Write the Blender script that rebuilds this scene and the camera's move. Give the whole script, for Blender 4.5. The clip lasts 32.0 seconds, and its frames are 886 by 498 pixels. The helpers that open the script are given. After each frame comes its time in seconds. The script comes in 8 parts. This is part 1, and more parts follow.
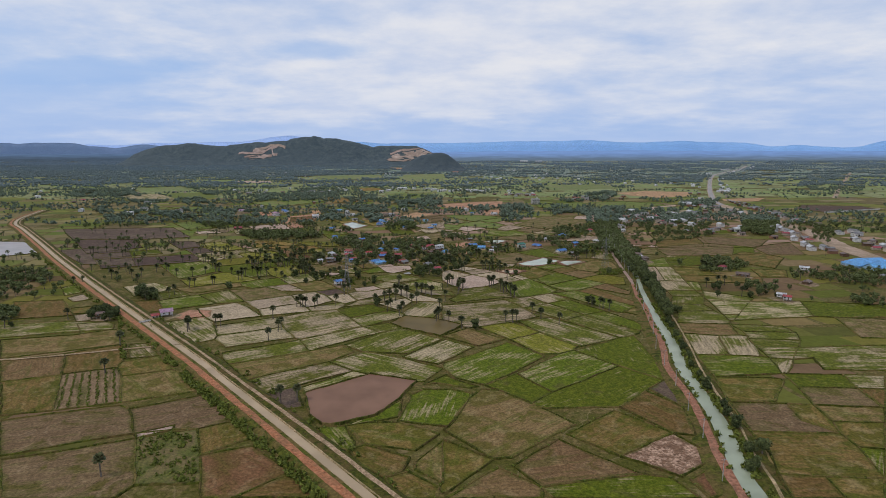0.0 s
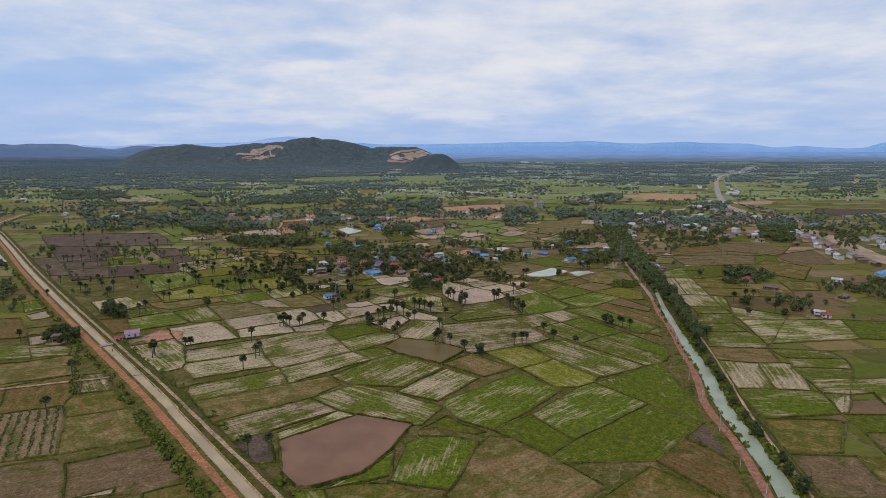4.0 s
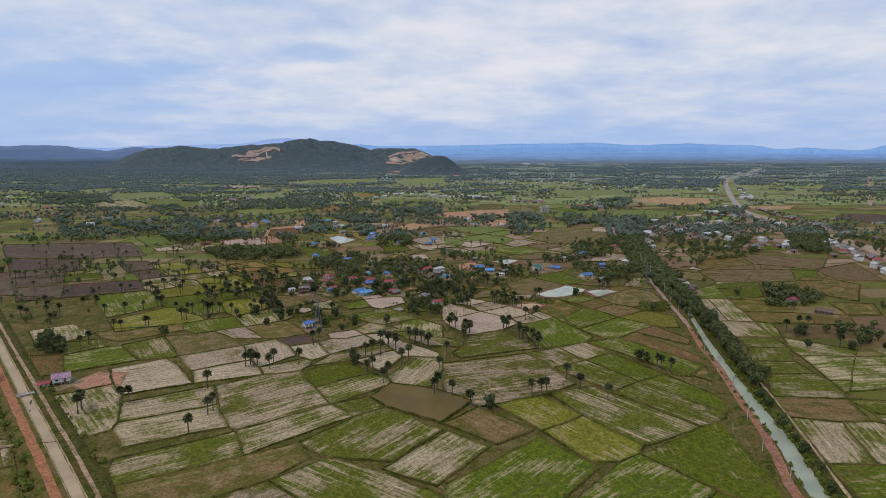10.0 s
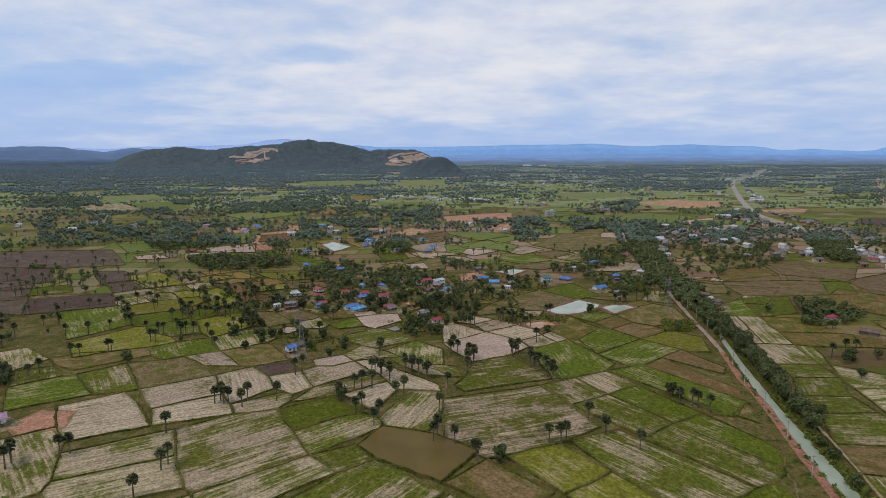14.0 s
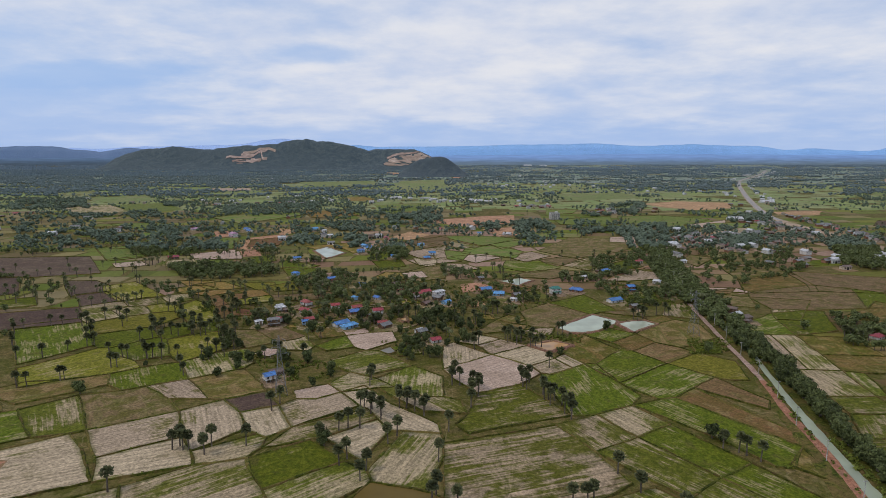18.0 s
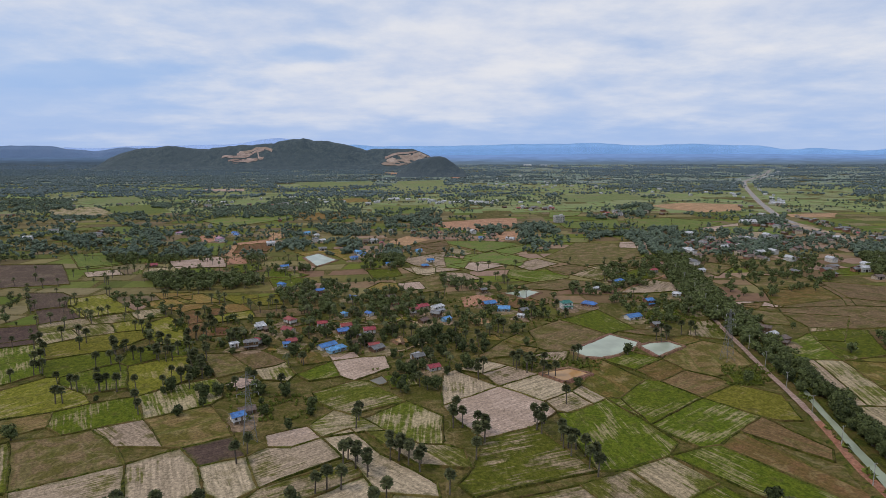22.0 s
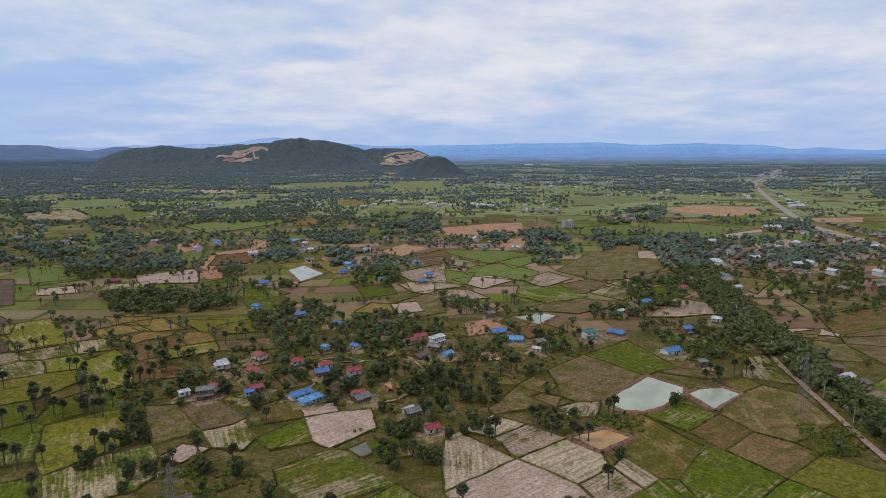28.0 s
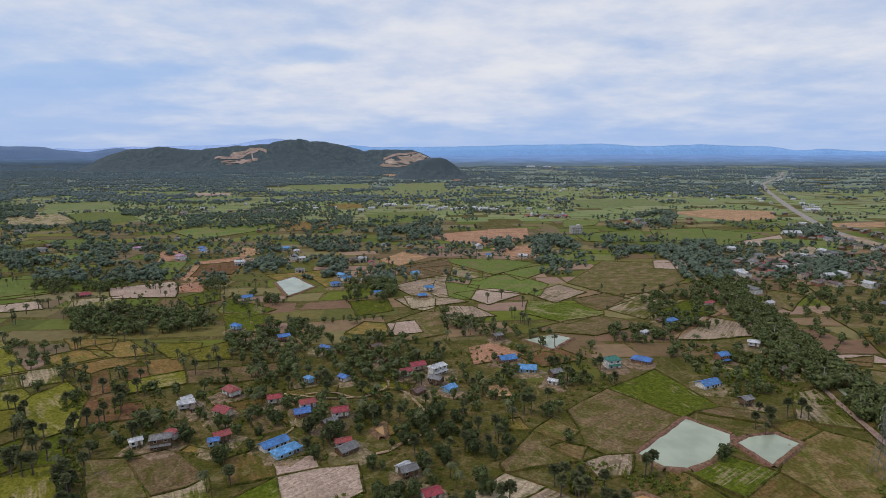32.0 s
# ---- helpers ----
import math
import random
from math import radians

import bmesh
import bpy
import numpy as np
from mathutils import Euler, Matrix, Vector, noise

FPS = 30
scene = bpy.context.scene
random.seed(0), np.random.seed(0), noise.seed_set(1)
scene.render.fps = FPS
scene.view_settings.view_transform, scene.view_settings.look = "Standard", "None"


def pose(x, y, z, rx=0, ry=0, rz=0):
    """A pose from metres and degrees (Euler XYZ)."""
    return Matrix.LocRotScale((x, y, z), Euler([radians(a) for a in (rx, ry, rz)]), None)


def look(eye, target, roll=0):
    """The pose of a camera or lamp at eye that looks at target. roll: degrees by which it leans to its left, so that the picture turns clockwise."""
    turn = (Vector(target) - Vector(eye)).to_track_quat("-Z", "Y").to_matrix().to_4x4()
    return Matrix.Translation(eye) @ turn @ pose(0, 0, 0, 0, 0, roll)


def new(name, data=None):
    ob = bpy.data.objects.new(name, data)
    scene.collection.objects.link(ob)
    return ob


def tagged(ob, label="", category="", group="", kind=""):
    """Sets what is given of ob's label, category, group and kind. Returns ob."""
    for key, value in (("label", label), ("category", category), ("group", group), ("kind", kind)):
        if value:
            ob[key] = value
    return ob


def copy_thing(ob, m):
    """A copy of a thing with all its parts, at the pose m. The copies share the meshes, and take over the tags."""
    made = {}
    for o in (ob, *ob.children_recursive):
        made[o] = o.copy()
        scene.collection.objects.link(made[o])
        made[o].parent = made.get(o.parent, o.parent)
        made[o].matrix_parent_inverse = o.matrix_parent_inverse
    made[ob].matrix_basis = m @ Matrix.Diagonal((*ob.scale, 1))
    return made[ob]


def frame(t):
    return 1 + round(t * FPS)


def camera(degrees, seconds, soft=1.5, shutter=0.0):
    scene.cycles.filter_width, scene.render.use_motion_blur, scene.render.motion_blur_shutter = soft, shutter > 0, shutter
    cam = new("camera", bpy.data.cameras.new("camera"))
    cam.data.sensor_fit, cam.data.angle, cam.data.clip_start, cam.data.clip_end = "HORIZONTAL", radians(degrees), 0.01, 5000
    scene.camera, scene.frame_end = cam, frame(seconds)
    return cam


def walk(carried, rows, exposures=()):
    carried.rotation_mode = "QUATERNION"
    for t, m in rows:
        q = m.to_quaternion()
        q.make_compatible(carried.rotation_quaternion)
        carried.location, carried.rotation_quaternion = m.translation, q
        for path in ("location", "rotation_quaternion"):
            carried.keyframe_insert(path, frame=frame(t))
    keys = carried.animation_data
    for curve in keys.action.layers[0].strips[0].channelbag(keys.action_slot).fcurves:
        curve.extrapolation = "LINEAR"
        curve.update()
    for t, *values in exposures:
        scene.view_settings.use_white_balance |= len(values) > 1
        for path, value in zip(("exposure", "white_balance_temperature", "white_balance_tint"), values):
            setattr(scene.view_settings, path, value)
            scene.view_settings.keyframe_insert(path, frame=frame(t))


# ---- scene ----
# ---------------------------------------------------------------- camera
ROLL = -0.043


def flight(y, z, tilt, turn):
    """A pose on the straight flight line: distance flown, height, degrees looking down and to the right."""
    return pose(0, y, z, 0, 0, -turn) @ pose(0, 0, 0, 90 - tilt) @ pose(0, 0, 0, 0, 0, ROLL)


cam = camera(73.32, 32.0, soft=0.5)
walk(cam, [
    (0, flight(-0.00, 120.00, 9.938, 0.281)),
    (1, flight(11.86, 119.93, 9.916, 0.271)),
    (2, flight(23.74, 119.87, 9.892, 0.265)),
    (3, flight(35.65, 119.83, 9.863, 0.271)),
    (4, flight(47.54, 119.79, 9.839, 0.284)),
    (5, flight(59.33, 119.69, 9.834, 0.303)),
    (6, flight(71.10, 119.59, 9.827, 0.321)),
    (7, flight(82.83, 119.51, 9.799, 0.329)),
    (8, flight(94.59, 119.47, 9.764, 0.330)),
    (9, flight(106.45, 119.51, 9.729, 0.321)),
    (10, flight(118.32, 119.59, 9.692, 0.310)),
    (11, flight(130.14, 119.69, 9.650, 0.304)),
    (12, flight(141.83, 119.78, 9.614, 0.299)),
    (13, flight(153.23, 119.78, 9.597, 0.293)),
    (14, flight(164.44, 119.72, 9.593, 0.289)),
    (15, flight(175.38, 119.60, 9.608, 0.287)),
    (16, flight(186.38, 119.47, 9.624, 0.291)),
    (17, flight(197.81, 119.42, 9.619, 0.305)),
    (18, flight(209.46, 119.41, 9.611, 0.325)),
    (19, flight(221.24, 119.40, 9.616, 0.348)),
    (20, flight(233.08, 119.42, 9.627, 0.373)),
    (21, flight(244.88, 119.46, 9.642, 0.402)),
    (22, flight(256.66, 119.51, 9.655, 0.427)),
    (23, flight(268.41, 119.56, 9.657, 0.443)),
    (24, flight(280.15, 119.60, 9.660, 0.453)),
    (25, flight(291.85, 119.64, 9.680, 0.464)),
    (26, flight(303.60, 119.70, 9.701, 0.470)),
    (27, flight(315.53, 119.83, 9.711, 0.470)),
    (28, flight(327.50, 119.96, 9.709, 0.464)),
    (29, flight(339.40, 120.05, 9.688, 0.454)),
    (30, flight(351.28, 120.11, 9.657, 0.437)),
    (31, flight(363.18, 120.13, 9.625, 0.413)),
    (32, flight(375.08, 120.13, 9.591, 0.385)),
])

# ---------------------------------------------------------------- world and sun
SUN_UP, SUN_TURN = radians(52), radians(-65)
world = bpy.data.worlds.new("sky")
scene.world = world
world.use_nodes = True


def wire(tree):
    """Short helpers to add and link nodes in a tree."""
    nodes, links = tree.nodes, tree.links

    def add(kind, ins=None, **attrs):
        n = nodes.new(kind)
        for k, v in attrs.items():
            setattr(n, k, v)
        for k, v in (ins or {}).items():
            if isinstance(v, bpy.types.NodeSocket):
                links.new(v, n.inputs[k])
            else:
                n.inputs[k].default_value = v
        return n

    def calc(op, a, b=0.0, c=None):
        ins = {0: a, 1: b}
        if c is not None:
            ins[2] = c
        return add("ShaderNodeMath", ins, operation=op).outputs[0]

    def blend(fac, a, b, mode="MIX"):
        n = add("ShaderNodeMix", {0: fac, 6: a, 7: b}, data_type="RGBA", blend_type=mode)
        return n.outputs[2]

    def ramp(fac, lo, hi):
        return add("ShaderNodeMapRange", {0: fac, 1: lo, 2: hi, 3: 0.0, 4: 1.0}, interpolation_type="SMOOTHSTEP").outputs[0]

    return add, calc, blend, ramp


def build_world():
    tree = world.node_tree
    tree.nodes.clear()
    add, calc, blend, ramp = wire(tree)
    co = add("ShaderNodeTexCoord").outputs["Generated"]
    xyz = add("ShaderNodeSeparateXYZ", {0: co})
    x, y, z = xyz.outputs
    sky = add("ShaderNodeTexSky", sky_type="NISHITA", sun_disc=False, sun_elevation=SUN_UP, sun_rotation=SUN_TURN, air_density=1.2, dust_density=1.5)
    clear = blend(1.0, sky.outputs[0], (0.085, 0.085, 0.085, 1), "MULTIPLY")
    # layers of cloud seen at a low angle: flat sheets high above
    lift = calc("ADD", calc("MAXIMUM", z, 0.0), 0.17)
    sheet = add("ShaderNodeCombineXYZ", {0: calc("DIVIDE", x, lift), 1: calc("DIVIDE", y, lift), 2: 0.0}).outputs[0]
    big = add("ShaderNodeTexNoise", {"Vector": sheet, "Scale": 0.42, "Detail": 4.0, "Roughness": 0.5, "Distortion": 0.5}).outputs[0]
    fine = add("ShaderNodeTexNoise", {"Vector": sheet, "Scale": 1.7, "Detail": 6.0, "Roughness": 0.58}).outputs[0]
    cover = calc("ADD", calc("MULTIPLY", big, 0.68), calc("MULTIPLY", fine, 0.32))
    cover = ramp(cover, 0.28, 0.58)

    def gap(u0, v0, su, sv):
        """An opening in the cloud round the direction u0 (sideways) and v0 (upwards)."""
        du = calc("DIVIDE", calc("SUBTRACT", calc("DIVIDE", x, calc("MAXIMUM", y, 0.05)), u0), su)
        dv = calc("DIVIDE", calc("SUBTRACT", calc("DIVIDE", z, calc("MAXIMUM", y, 0.05)), v0), sv)
        d = calc("ADD", calc("MULTIPLY", du, du), calc("MULTIPLY", dv, dv))
        d = calc("ADD", d, calc("MULTIPLY", calc("SUBTRACT", fine, 0.5), 1.6))
        return ramp(d, 1.3, 0.1)

    holes = calc("MAXIMUM", gap(-0.58, 0.118, 0.24, 0.032), calc("MULTIPLY", gap(-0.20, 0.150, 0.10, 0.018), 0.7))
    holes = calc("MAXIMUM", holes, calc("MULTIPLY", gap(-0.75, 0.175, 0.10, 0.04), 0.7))
    holes = calc("MAXIMUM", holes, calc("MULTIPLY", gap(0.2, 0.0, 1.3, 0.05), 0.68))
    holes = calc("MAXIMUM", holes, calc("MULTIPLY", gap(-0.80, 0.08, 0.50, 0.13), 0.75))
    cover = add("ShaderNodeMix", {0: calc("MULTIPLY", ramp(z, 0.14, 0.0), 0.75), 2: cover, 3: 0.62}).outputs[0]
    cover = calc("MULTIPLY", cover, calc("SUBTRACT", 1.0, calc("MULTIPLY", holes, 0.85)))
    shade = ramp(fine, 0.3, 0.7)
    cloud = blend(shade, (0.61, 0.665, 0.805, 1), (0.775, 0.785, 0.835, 1))
    veil = blend(calc("MULTIPLY", ramp(z, 0.30, 0.0), 0.75), clear, (0.40, 0.57, 0.88, 1))
    veil = blend(0.6, veil, (0.27, 0.46, 0.86, 1))
    colour = blend(cover, veil, cloud)
    bg = add("ShaderNodeBackground", {0: colour, 1: 1.0})
    out = add("ShaderNodeOutputWorld")
    tree.links.new(bg.outputs[0], out.inputs[0])


build_world()
sun_data = bpy.data.lights.new("sun", "SUN")
sun_data.energy, sun_data.angle, sun_data.color = 0.98, radians(14), (1.0, 0.885, 0.75)
sun = new("sun", sun_data)
sun.matrix_world = look((-900, 500, 1300), (-100, 800, 0))

# ---------------------------------------------------------------- materials
MATS = {}
CROPS = {"field_G": (0.20, (0.17, 0.145, 0.062)), "field_S": (0.44, (0.19, 0.155, 0.085)), "field_M": (0.62, (0.20, 0.160, 0.100)), "field_D": (0.90, (0.22, 0.170, 0.115)), "field_A": (0.16, (0.18, 0.145, 0.055))}
BLOTCHES = {"field_O": (0.35, 0.55), "field_B": (0.35, 0.5), "field_X": (0.25, 0.35), "field_K": (0.14, 0.10), "field_R": (0.3, 0.25), "field_E": (0.4, 0.35), "field_H": (0.3, 0.6), "ground": (0.25, 0.22)}
SOILS = {"bank_grass": 1.0, "ground": 1.0, "field_O": 0.92, "field_X": 0.98, "field_B": 0.90, "field_E": 1.0, "field_K": 0.80, "field_R": 0.95, "field_L": 0.92, "field_H": 0.8}


def material(name, a, b, c=None, size=6.0, stretch=(1, 1, 1), patch=40.0, rough=0.9, bump=0.25, island=0.0, vary=0.25, clump=0.0, spec=0.25, edge=(0.35, 0.65), patch_edge=(0.42, 0.62)):
    """Grain between a and b at `size` metres (stretched for rows), patches of c at `patch` metres, fine grain and bump."""
    if name in SOILS:
        deep = SOILS[name]
        a, b, c = [(v[0] * deep * (1.05 if name == "bank_grass" else 1.09), v[1] * deep * 0.98, v[2] * deep * 0.84) for v in (a, b, c)]
    m = bpy.data.materials.new(name)
    m.use_nodes = True
    tree = m.node_tree
    tree.nodes.clear()
    add, calc, blend, ramp = wire(tree)
    info = add("ShaderNodeObjectInfo")
    rnd = info.outputs["Random"]
    if island:
        rnd = add("ShaderNodeNewGeometry").outputs["Random Per Island"]
    co = add("ShaderNodeTexCoord").outputs["Object"]
    shift = add("ShaderNodeVectorMath", {0: co, 1: add("ShaderNodeCombineXYZ", {0: calc("MULTIPLY", rnd, 137.0), 1: calc("MULTIPLY", rnd, 71.0)}).outputs[0]}, operation="ADD").outputs[0]
    rows = add("ShaderNodeVectorMath", {0: shift, 1: stretch}, operation="MULTIPLY").outputs[0]
    grain = add("ShaderNodeTexNoise", {"Vector": rows, "Scale": 1.0 / size, "Detail": 5.0, "Roughness": 0.62}).outputs[0]
    fine = add("ShaderNodeTexNoise", {"Vector": shift, "Scale": 0.8, "Detail": 5.0, "Roughness": 0.75}).outputs[0]
    if name.startswith("field_"):
        clods = add("ShaderNodeTexNoise", {"Vector": shift, "Scale": 0.9, "Detail": 6.0, "Roughness": 0.72}).outputs[0]
        streak = add("ShaderNodeTexNoise", {"Vector": rows, "Scale": 0.33 / size, "Detail": 3.0, "Roughness": 0.6}).outputs[0]
        grain = calc("ADD", calc("ADD", calc("MULTIPLY", grain, 0.42), calc("MULTIPLY", clods, 0.36)), calc("MULTIPLY", streak, 0.22))
    if name in CROPS:
        # green shoots and straw stubble in rows, thick and thin over the field
        share, soil = CROPS[name]
        wide = add("ShaderNodeTexNoise", {"Vector": shift, "Scale": 0.042, "Detail": 3.0, "Roughness": 0.55, "Distortion": 0.8}).outputs[0]
        thin = add("ShaderNodeTexNoise", {"Vector": rows, "Scale": 1.25, "Detail": 3.0, "Roughness": 0.6}).outputs[0]
        broad = add("ShaderNodeTexNoise", {"Vector": rows, "Scale": 0.42, "Detail": 2.0, "Roughness": 0.5}).outputs[0]
        mottle = add("ShaderNodeTexNoise", {"Vector": shift, "Scale": 0.35, "Detail": 5.0, "Roughness": 0.7}).outputs[0]
        straw = calc("ADD", calc("MULTIPLY", calc("SUBTRACT", wide, 0.5), 1.9), calc("MULTIPLY", calc("SUBTRACT", thin, 0.5), 1.3))
        straw = calc("ADD", calc("ADD", straw, calc("MULTIPLY", calc("SUBTRACT", broad, 0.5), 1.4)), calc("MULTIPLY", calc("SUBTRACT", mottle, 0.5), 0.9))
        straw = calc("ADD", calc("ADD", straw, share - 0.5), calc("MULTIPLY", calc("SUBTRACT", rnd, 0.5), 0.25))
        lush = blend(ramp(mottle, 0.35, 0.65), (*a, 1), (*b, 1))
        dry = blend(ramp(grain, 0.38, 0.62), (*soil, 1), (*c, 1))
        col = blend(ramp(straw, -0.22, 0.24), lush, dry)
        weeds = add("ShaderNodeTexNoise", {"Vector": shift, "Scale": 0.075, "Detail": 4.0, "Roughness": 0.6}).outputs[0]
        col = blend(calc("MULTIPLY", ramp(weeds, 0.56, 0.68), 0.55), col, (0.088, 0.070, 0.024, 1))
    else:
        col = blend(ramp(grain, *edge), (*a, 1), (*b, 1))
    if c and name not in CROPS:
        wide = add("ShaderNodeTexNoise", {"Vector": shift, "Scale": 1.0 / patch, "Detail": 4.0, "Roughness": 0.6, "Distortion": 0.6}).outputs[0]
        wide = calc("ADD", wide, calc("MULTIPLY", calc("SUBTRACT", rnd, 0.5), 0.14))
        col = blend(ramp(wide, *patch_edge), col, (*c, 1))
        col = blend(calc("MULTIPLY", ramp(grain, 0.3, 0.75), 0.25), col, (*b, 1))
    if name in BLOTCHES:
        straw_share, weed_share = BLOTCHES[name]
        spots = add("ShaderNodeTexNoise", {"Vector": shift, "Scale": 0.11, "Detail": 6.0, "Roughness": 0.68, "Distortion": 0.4}).outputs[0]
        weedy = add("ShaderNodeTexNoise", {"Vector": rows, "Scale": 0.16, "Detail": 6.0, "Roughness": 0.7, "Distortion": 0.3}).outputs[0]
        col = blend(calc("MULTIPLY", ramp(spots, 0.50, 0.64), straw_share), col, (0.30, 0.225, 0.115, 1))
        col = blend(calc("MULTIPLY", ramp(weedy, 0.49, 0.60), weed_share), col, (0.066, 0.082, 0.009, 1))
    if name in ("field_X", "ground"):
        # trodden paths
        bent = add("ShaderNodeVectorMath", {0: shift, 1: add("ShaderNodeVectorMath", {0: add("ShaderNodeTexNoise", {"Vector": shift, "Scale": 0.05, "Detail": 2.0}).outputs["Color"], 1: (26, 26, 0)}, operation="MULTIPLY").outputs[0]}, operation="ADD").outputs[0]
        gap_to = add("ShaderNodeTexVoronoi", {"Vector": bent, "Scale": 0.027}, feature="DISTANCE_TO_EDGE").outputs["Distance"]
        col = blend(calc("MULTIPLY", ramp(gap_to, 0.012, 0.004), 0.24), col, (0.30, 0.225, 0.135, 1))
    if name.startswith("field_"):
        margin = add("ShaderNodeAttribute", attribute_name="margin").outputs["Fac"]
        ragged = add("ShaderNodeTexNoise", {"Vector": shift, "Scale": 0.16, "Detail": 5.0, "Roughness": 0.65}).outputs[0]
        weeds = ramp(calc("ADD", margin, calc("MULTIPLY", calc("SUBTRACT", ragged, 0.5), 1.5)), 0.45, 0.85)
        col = blend(calc("MULTIPLY", weeds, 0.52), col, (0.070, 0.080, 0.012, 1))
    value = calc("ADD", 1.0 - vary / 2, calc("MULTIPLY", rnd, vary))
    value = calc("MULTIPLY", value, calc("ADD", -0.30, calc("MULTIPLY", fine, 2.6)))
    hsv = add("ShaderNodeHueSaturation", {"Hue": calc("ADD", 0.49, calc("MULTIPLY", rnd, 0.02)), "Value": value, "Color": col}).outputs[0]
    mix = calc("ADD", calc("MULTIPLY", grain, 0.6), calc("MULTIPLY", fine, 0.4))
    bmp = add("ShaderNodeBump", {"Strength": bump, "Distance": 0.4, "Height": mix}).outputs[0]
    if name in SOILS or name in CROPS:
        spec = 0.08
    bsdf = add("ShaderNodeBsdfPrincipled", {"Base Color": hsv, "Roughness": rough, "Specular IOR Level": spec, "Normal": bmp})
    out = add("ShaderNodeOutputMaterial")
    tree.links.new(bsdf.outputs[0], out.inputs[0])
    MATS[name] = m
    return m


def plots_material(name, haze=0.0, dry=False, haze_tint=(0.235, 0.27, 0.15)):
    """Many small plots, each with a crop colour of its own, plus a share of painted distance haze."""
    m = bpy.data.materials.new(name)
    m.use_nodes = True
    tree = m.node_tree
    tree.nodes.clear()
    add, calc, blend, ramp = wire(tree)
    rnd = calc("FRACT", calc("ADD", add("ShaderNodeNewGeometry").outputs["Random Per Island"], add("ShaderNodeObjectInfo").outputs["Random"]))
    co = add("ShaderNodeTexCoord").outputs["Object"]
    pick = add("ShaderNodeValToRGB", {0: rnd})
    crops = ((0.132, 0.148, 0.034), (0.165, 0.170, 0.036), (0.175, 0.142, 0.062), (0.105, 0.135, 0.022), (0.21, 0.172, 0.088), (0.135, 0.104, 0.048), (0.130, 0.155, 0.032), (0.175, 0.130, 0.075), (0.098, 0.112, 0.026), (0.215, 0.18, 0.075))
    if dry:
        crops = ((0.135, 0.098, 0.048), (0.19, 0.138, 0.075), (0.098, 0.106, 0.022), (0.25, 0.185, 0.12), (0.128, 0.118, 0.036), (0.105, 0.130, 0.018), (0.16, 0.105, 0.062), (0.165, 0.150, 0.060), (0.092, 0.098, 0.026), (0.23, 0.165, 0.115))
    if dry:
        crops = tuple((r * 1.25, g * 1.15, b * 1.2) for r, g, b in crops)
    if name == "near_plots":
        crops = tuple((r * 0.92, g * 0.80, b * 0.75) for r, g, b in crops)
    steps = pick.color_ramp.elements
    pick.color_ramp.interpolation = "CONSTANT"
    while len(steps) < len(crops):
        steps.new(0.5)
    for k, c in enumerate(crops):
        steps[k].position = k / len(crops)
        # distance haze goes into the crop colours: bluer green, then the tint
        c = (c[0] * 0.98, c[1] * 1.06, c[2] * 1.15) if haze else c
        steps[k].color = (*[v * (1 - haze) + haze * w for v, w in zip(c, haze_tint)], 1)
    grain = add("ShaderNodeTexNoise", {"Vector": co, "Scale": 0.16, "Detail": 6.0, "Roughness": 0.68}).outputs[0]
    col = add("ShaderNodeHueSaturation", {"Value": calc("ADD", 0.55, calc("MULTIPLY", grain, 0.9)), "Color": pick.outputs[0]}).outputs[0]
    bmp = add("ShaderNodeBump", {"Strength": 0.4, "Distance": 0.5, "Height": grain}).outputs[0]
    bsdf = add("ShaderNodeBsdfPrincipled", {"Base Color": col, "Roughness": 0.9, "Specular IOR Level": 0.08, "Normal": bmp})
    out = add("ShaderNodeOutputMaterial")
    tree.links.new(bsdf.outputs[0], out.inputs[0])
    MATS[name] = m


def water_material(name, tint, rough=0.12, ripple=0.04, spec=0.5):
    m = bpy.data.materials.new(name)
    m.use_nodes = True
    tree = m.node_tree
    tree.nodes.clear()
    add, calc, blend, ramp = wire(tree)
    co = add("ShaderNodeTexCoord").outputs["Object"]
    cloudy = add("ShaderNodeTexNoise", {"Vector": co, "Scale": 0.06, "Detail": 4.0}).outputs[0]
    waves = add("ShaderNodeTexNoise", {"Vector": co, "Scale": 1.3, "Detail": 3.0}).outputs[0]
    col = blend(ramp(cloudy, 0.3, 0.7), tuple(v * 0.86 for v in tint) + (1,), tuple(min(1, v * 1.12) for v in tint) + (1,))
    bmp = add("ShaderNodeBump", {"Strength": ripple, "Distance": 0.2, "Height": waves}).outputs[0]
    bsdf = add("ShaderNodeBsdfPrincipled", {"Base Color": col, "Roughness": rough, "IOR": 1.33, "Specular IOR Level": spec, "Normal": bmp})
    out = add("ShaderNodeOutputMaterial")
    tree.links.new(bsdf.outputs[0], out.inputs[0])
    MATS[name] = m
    return m


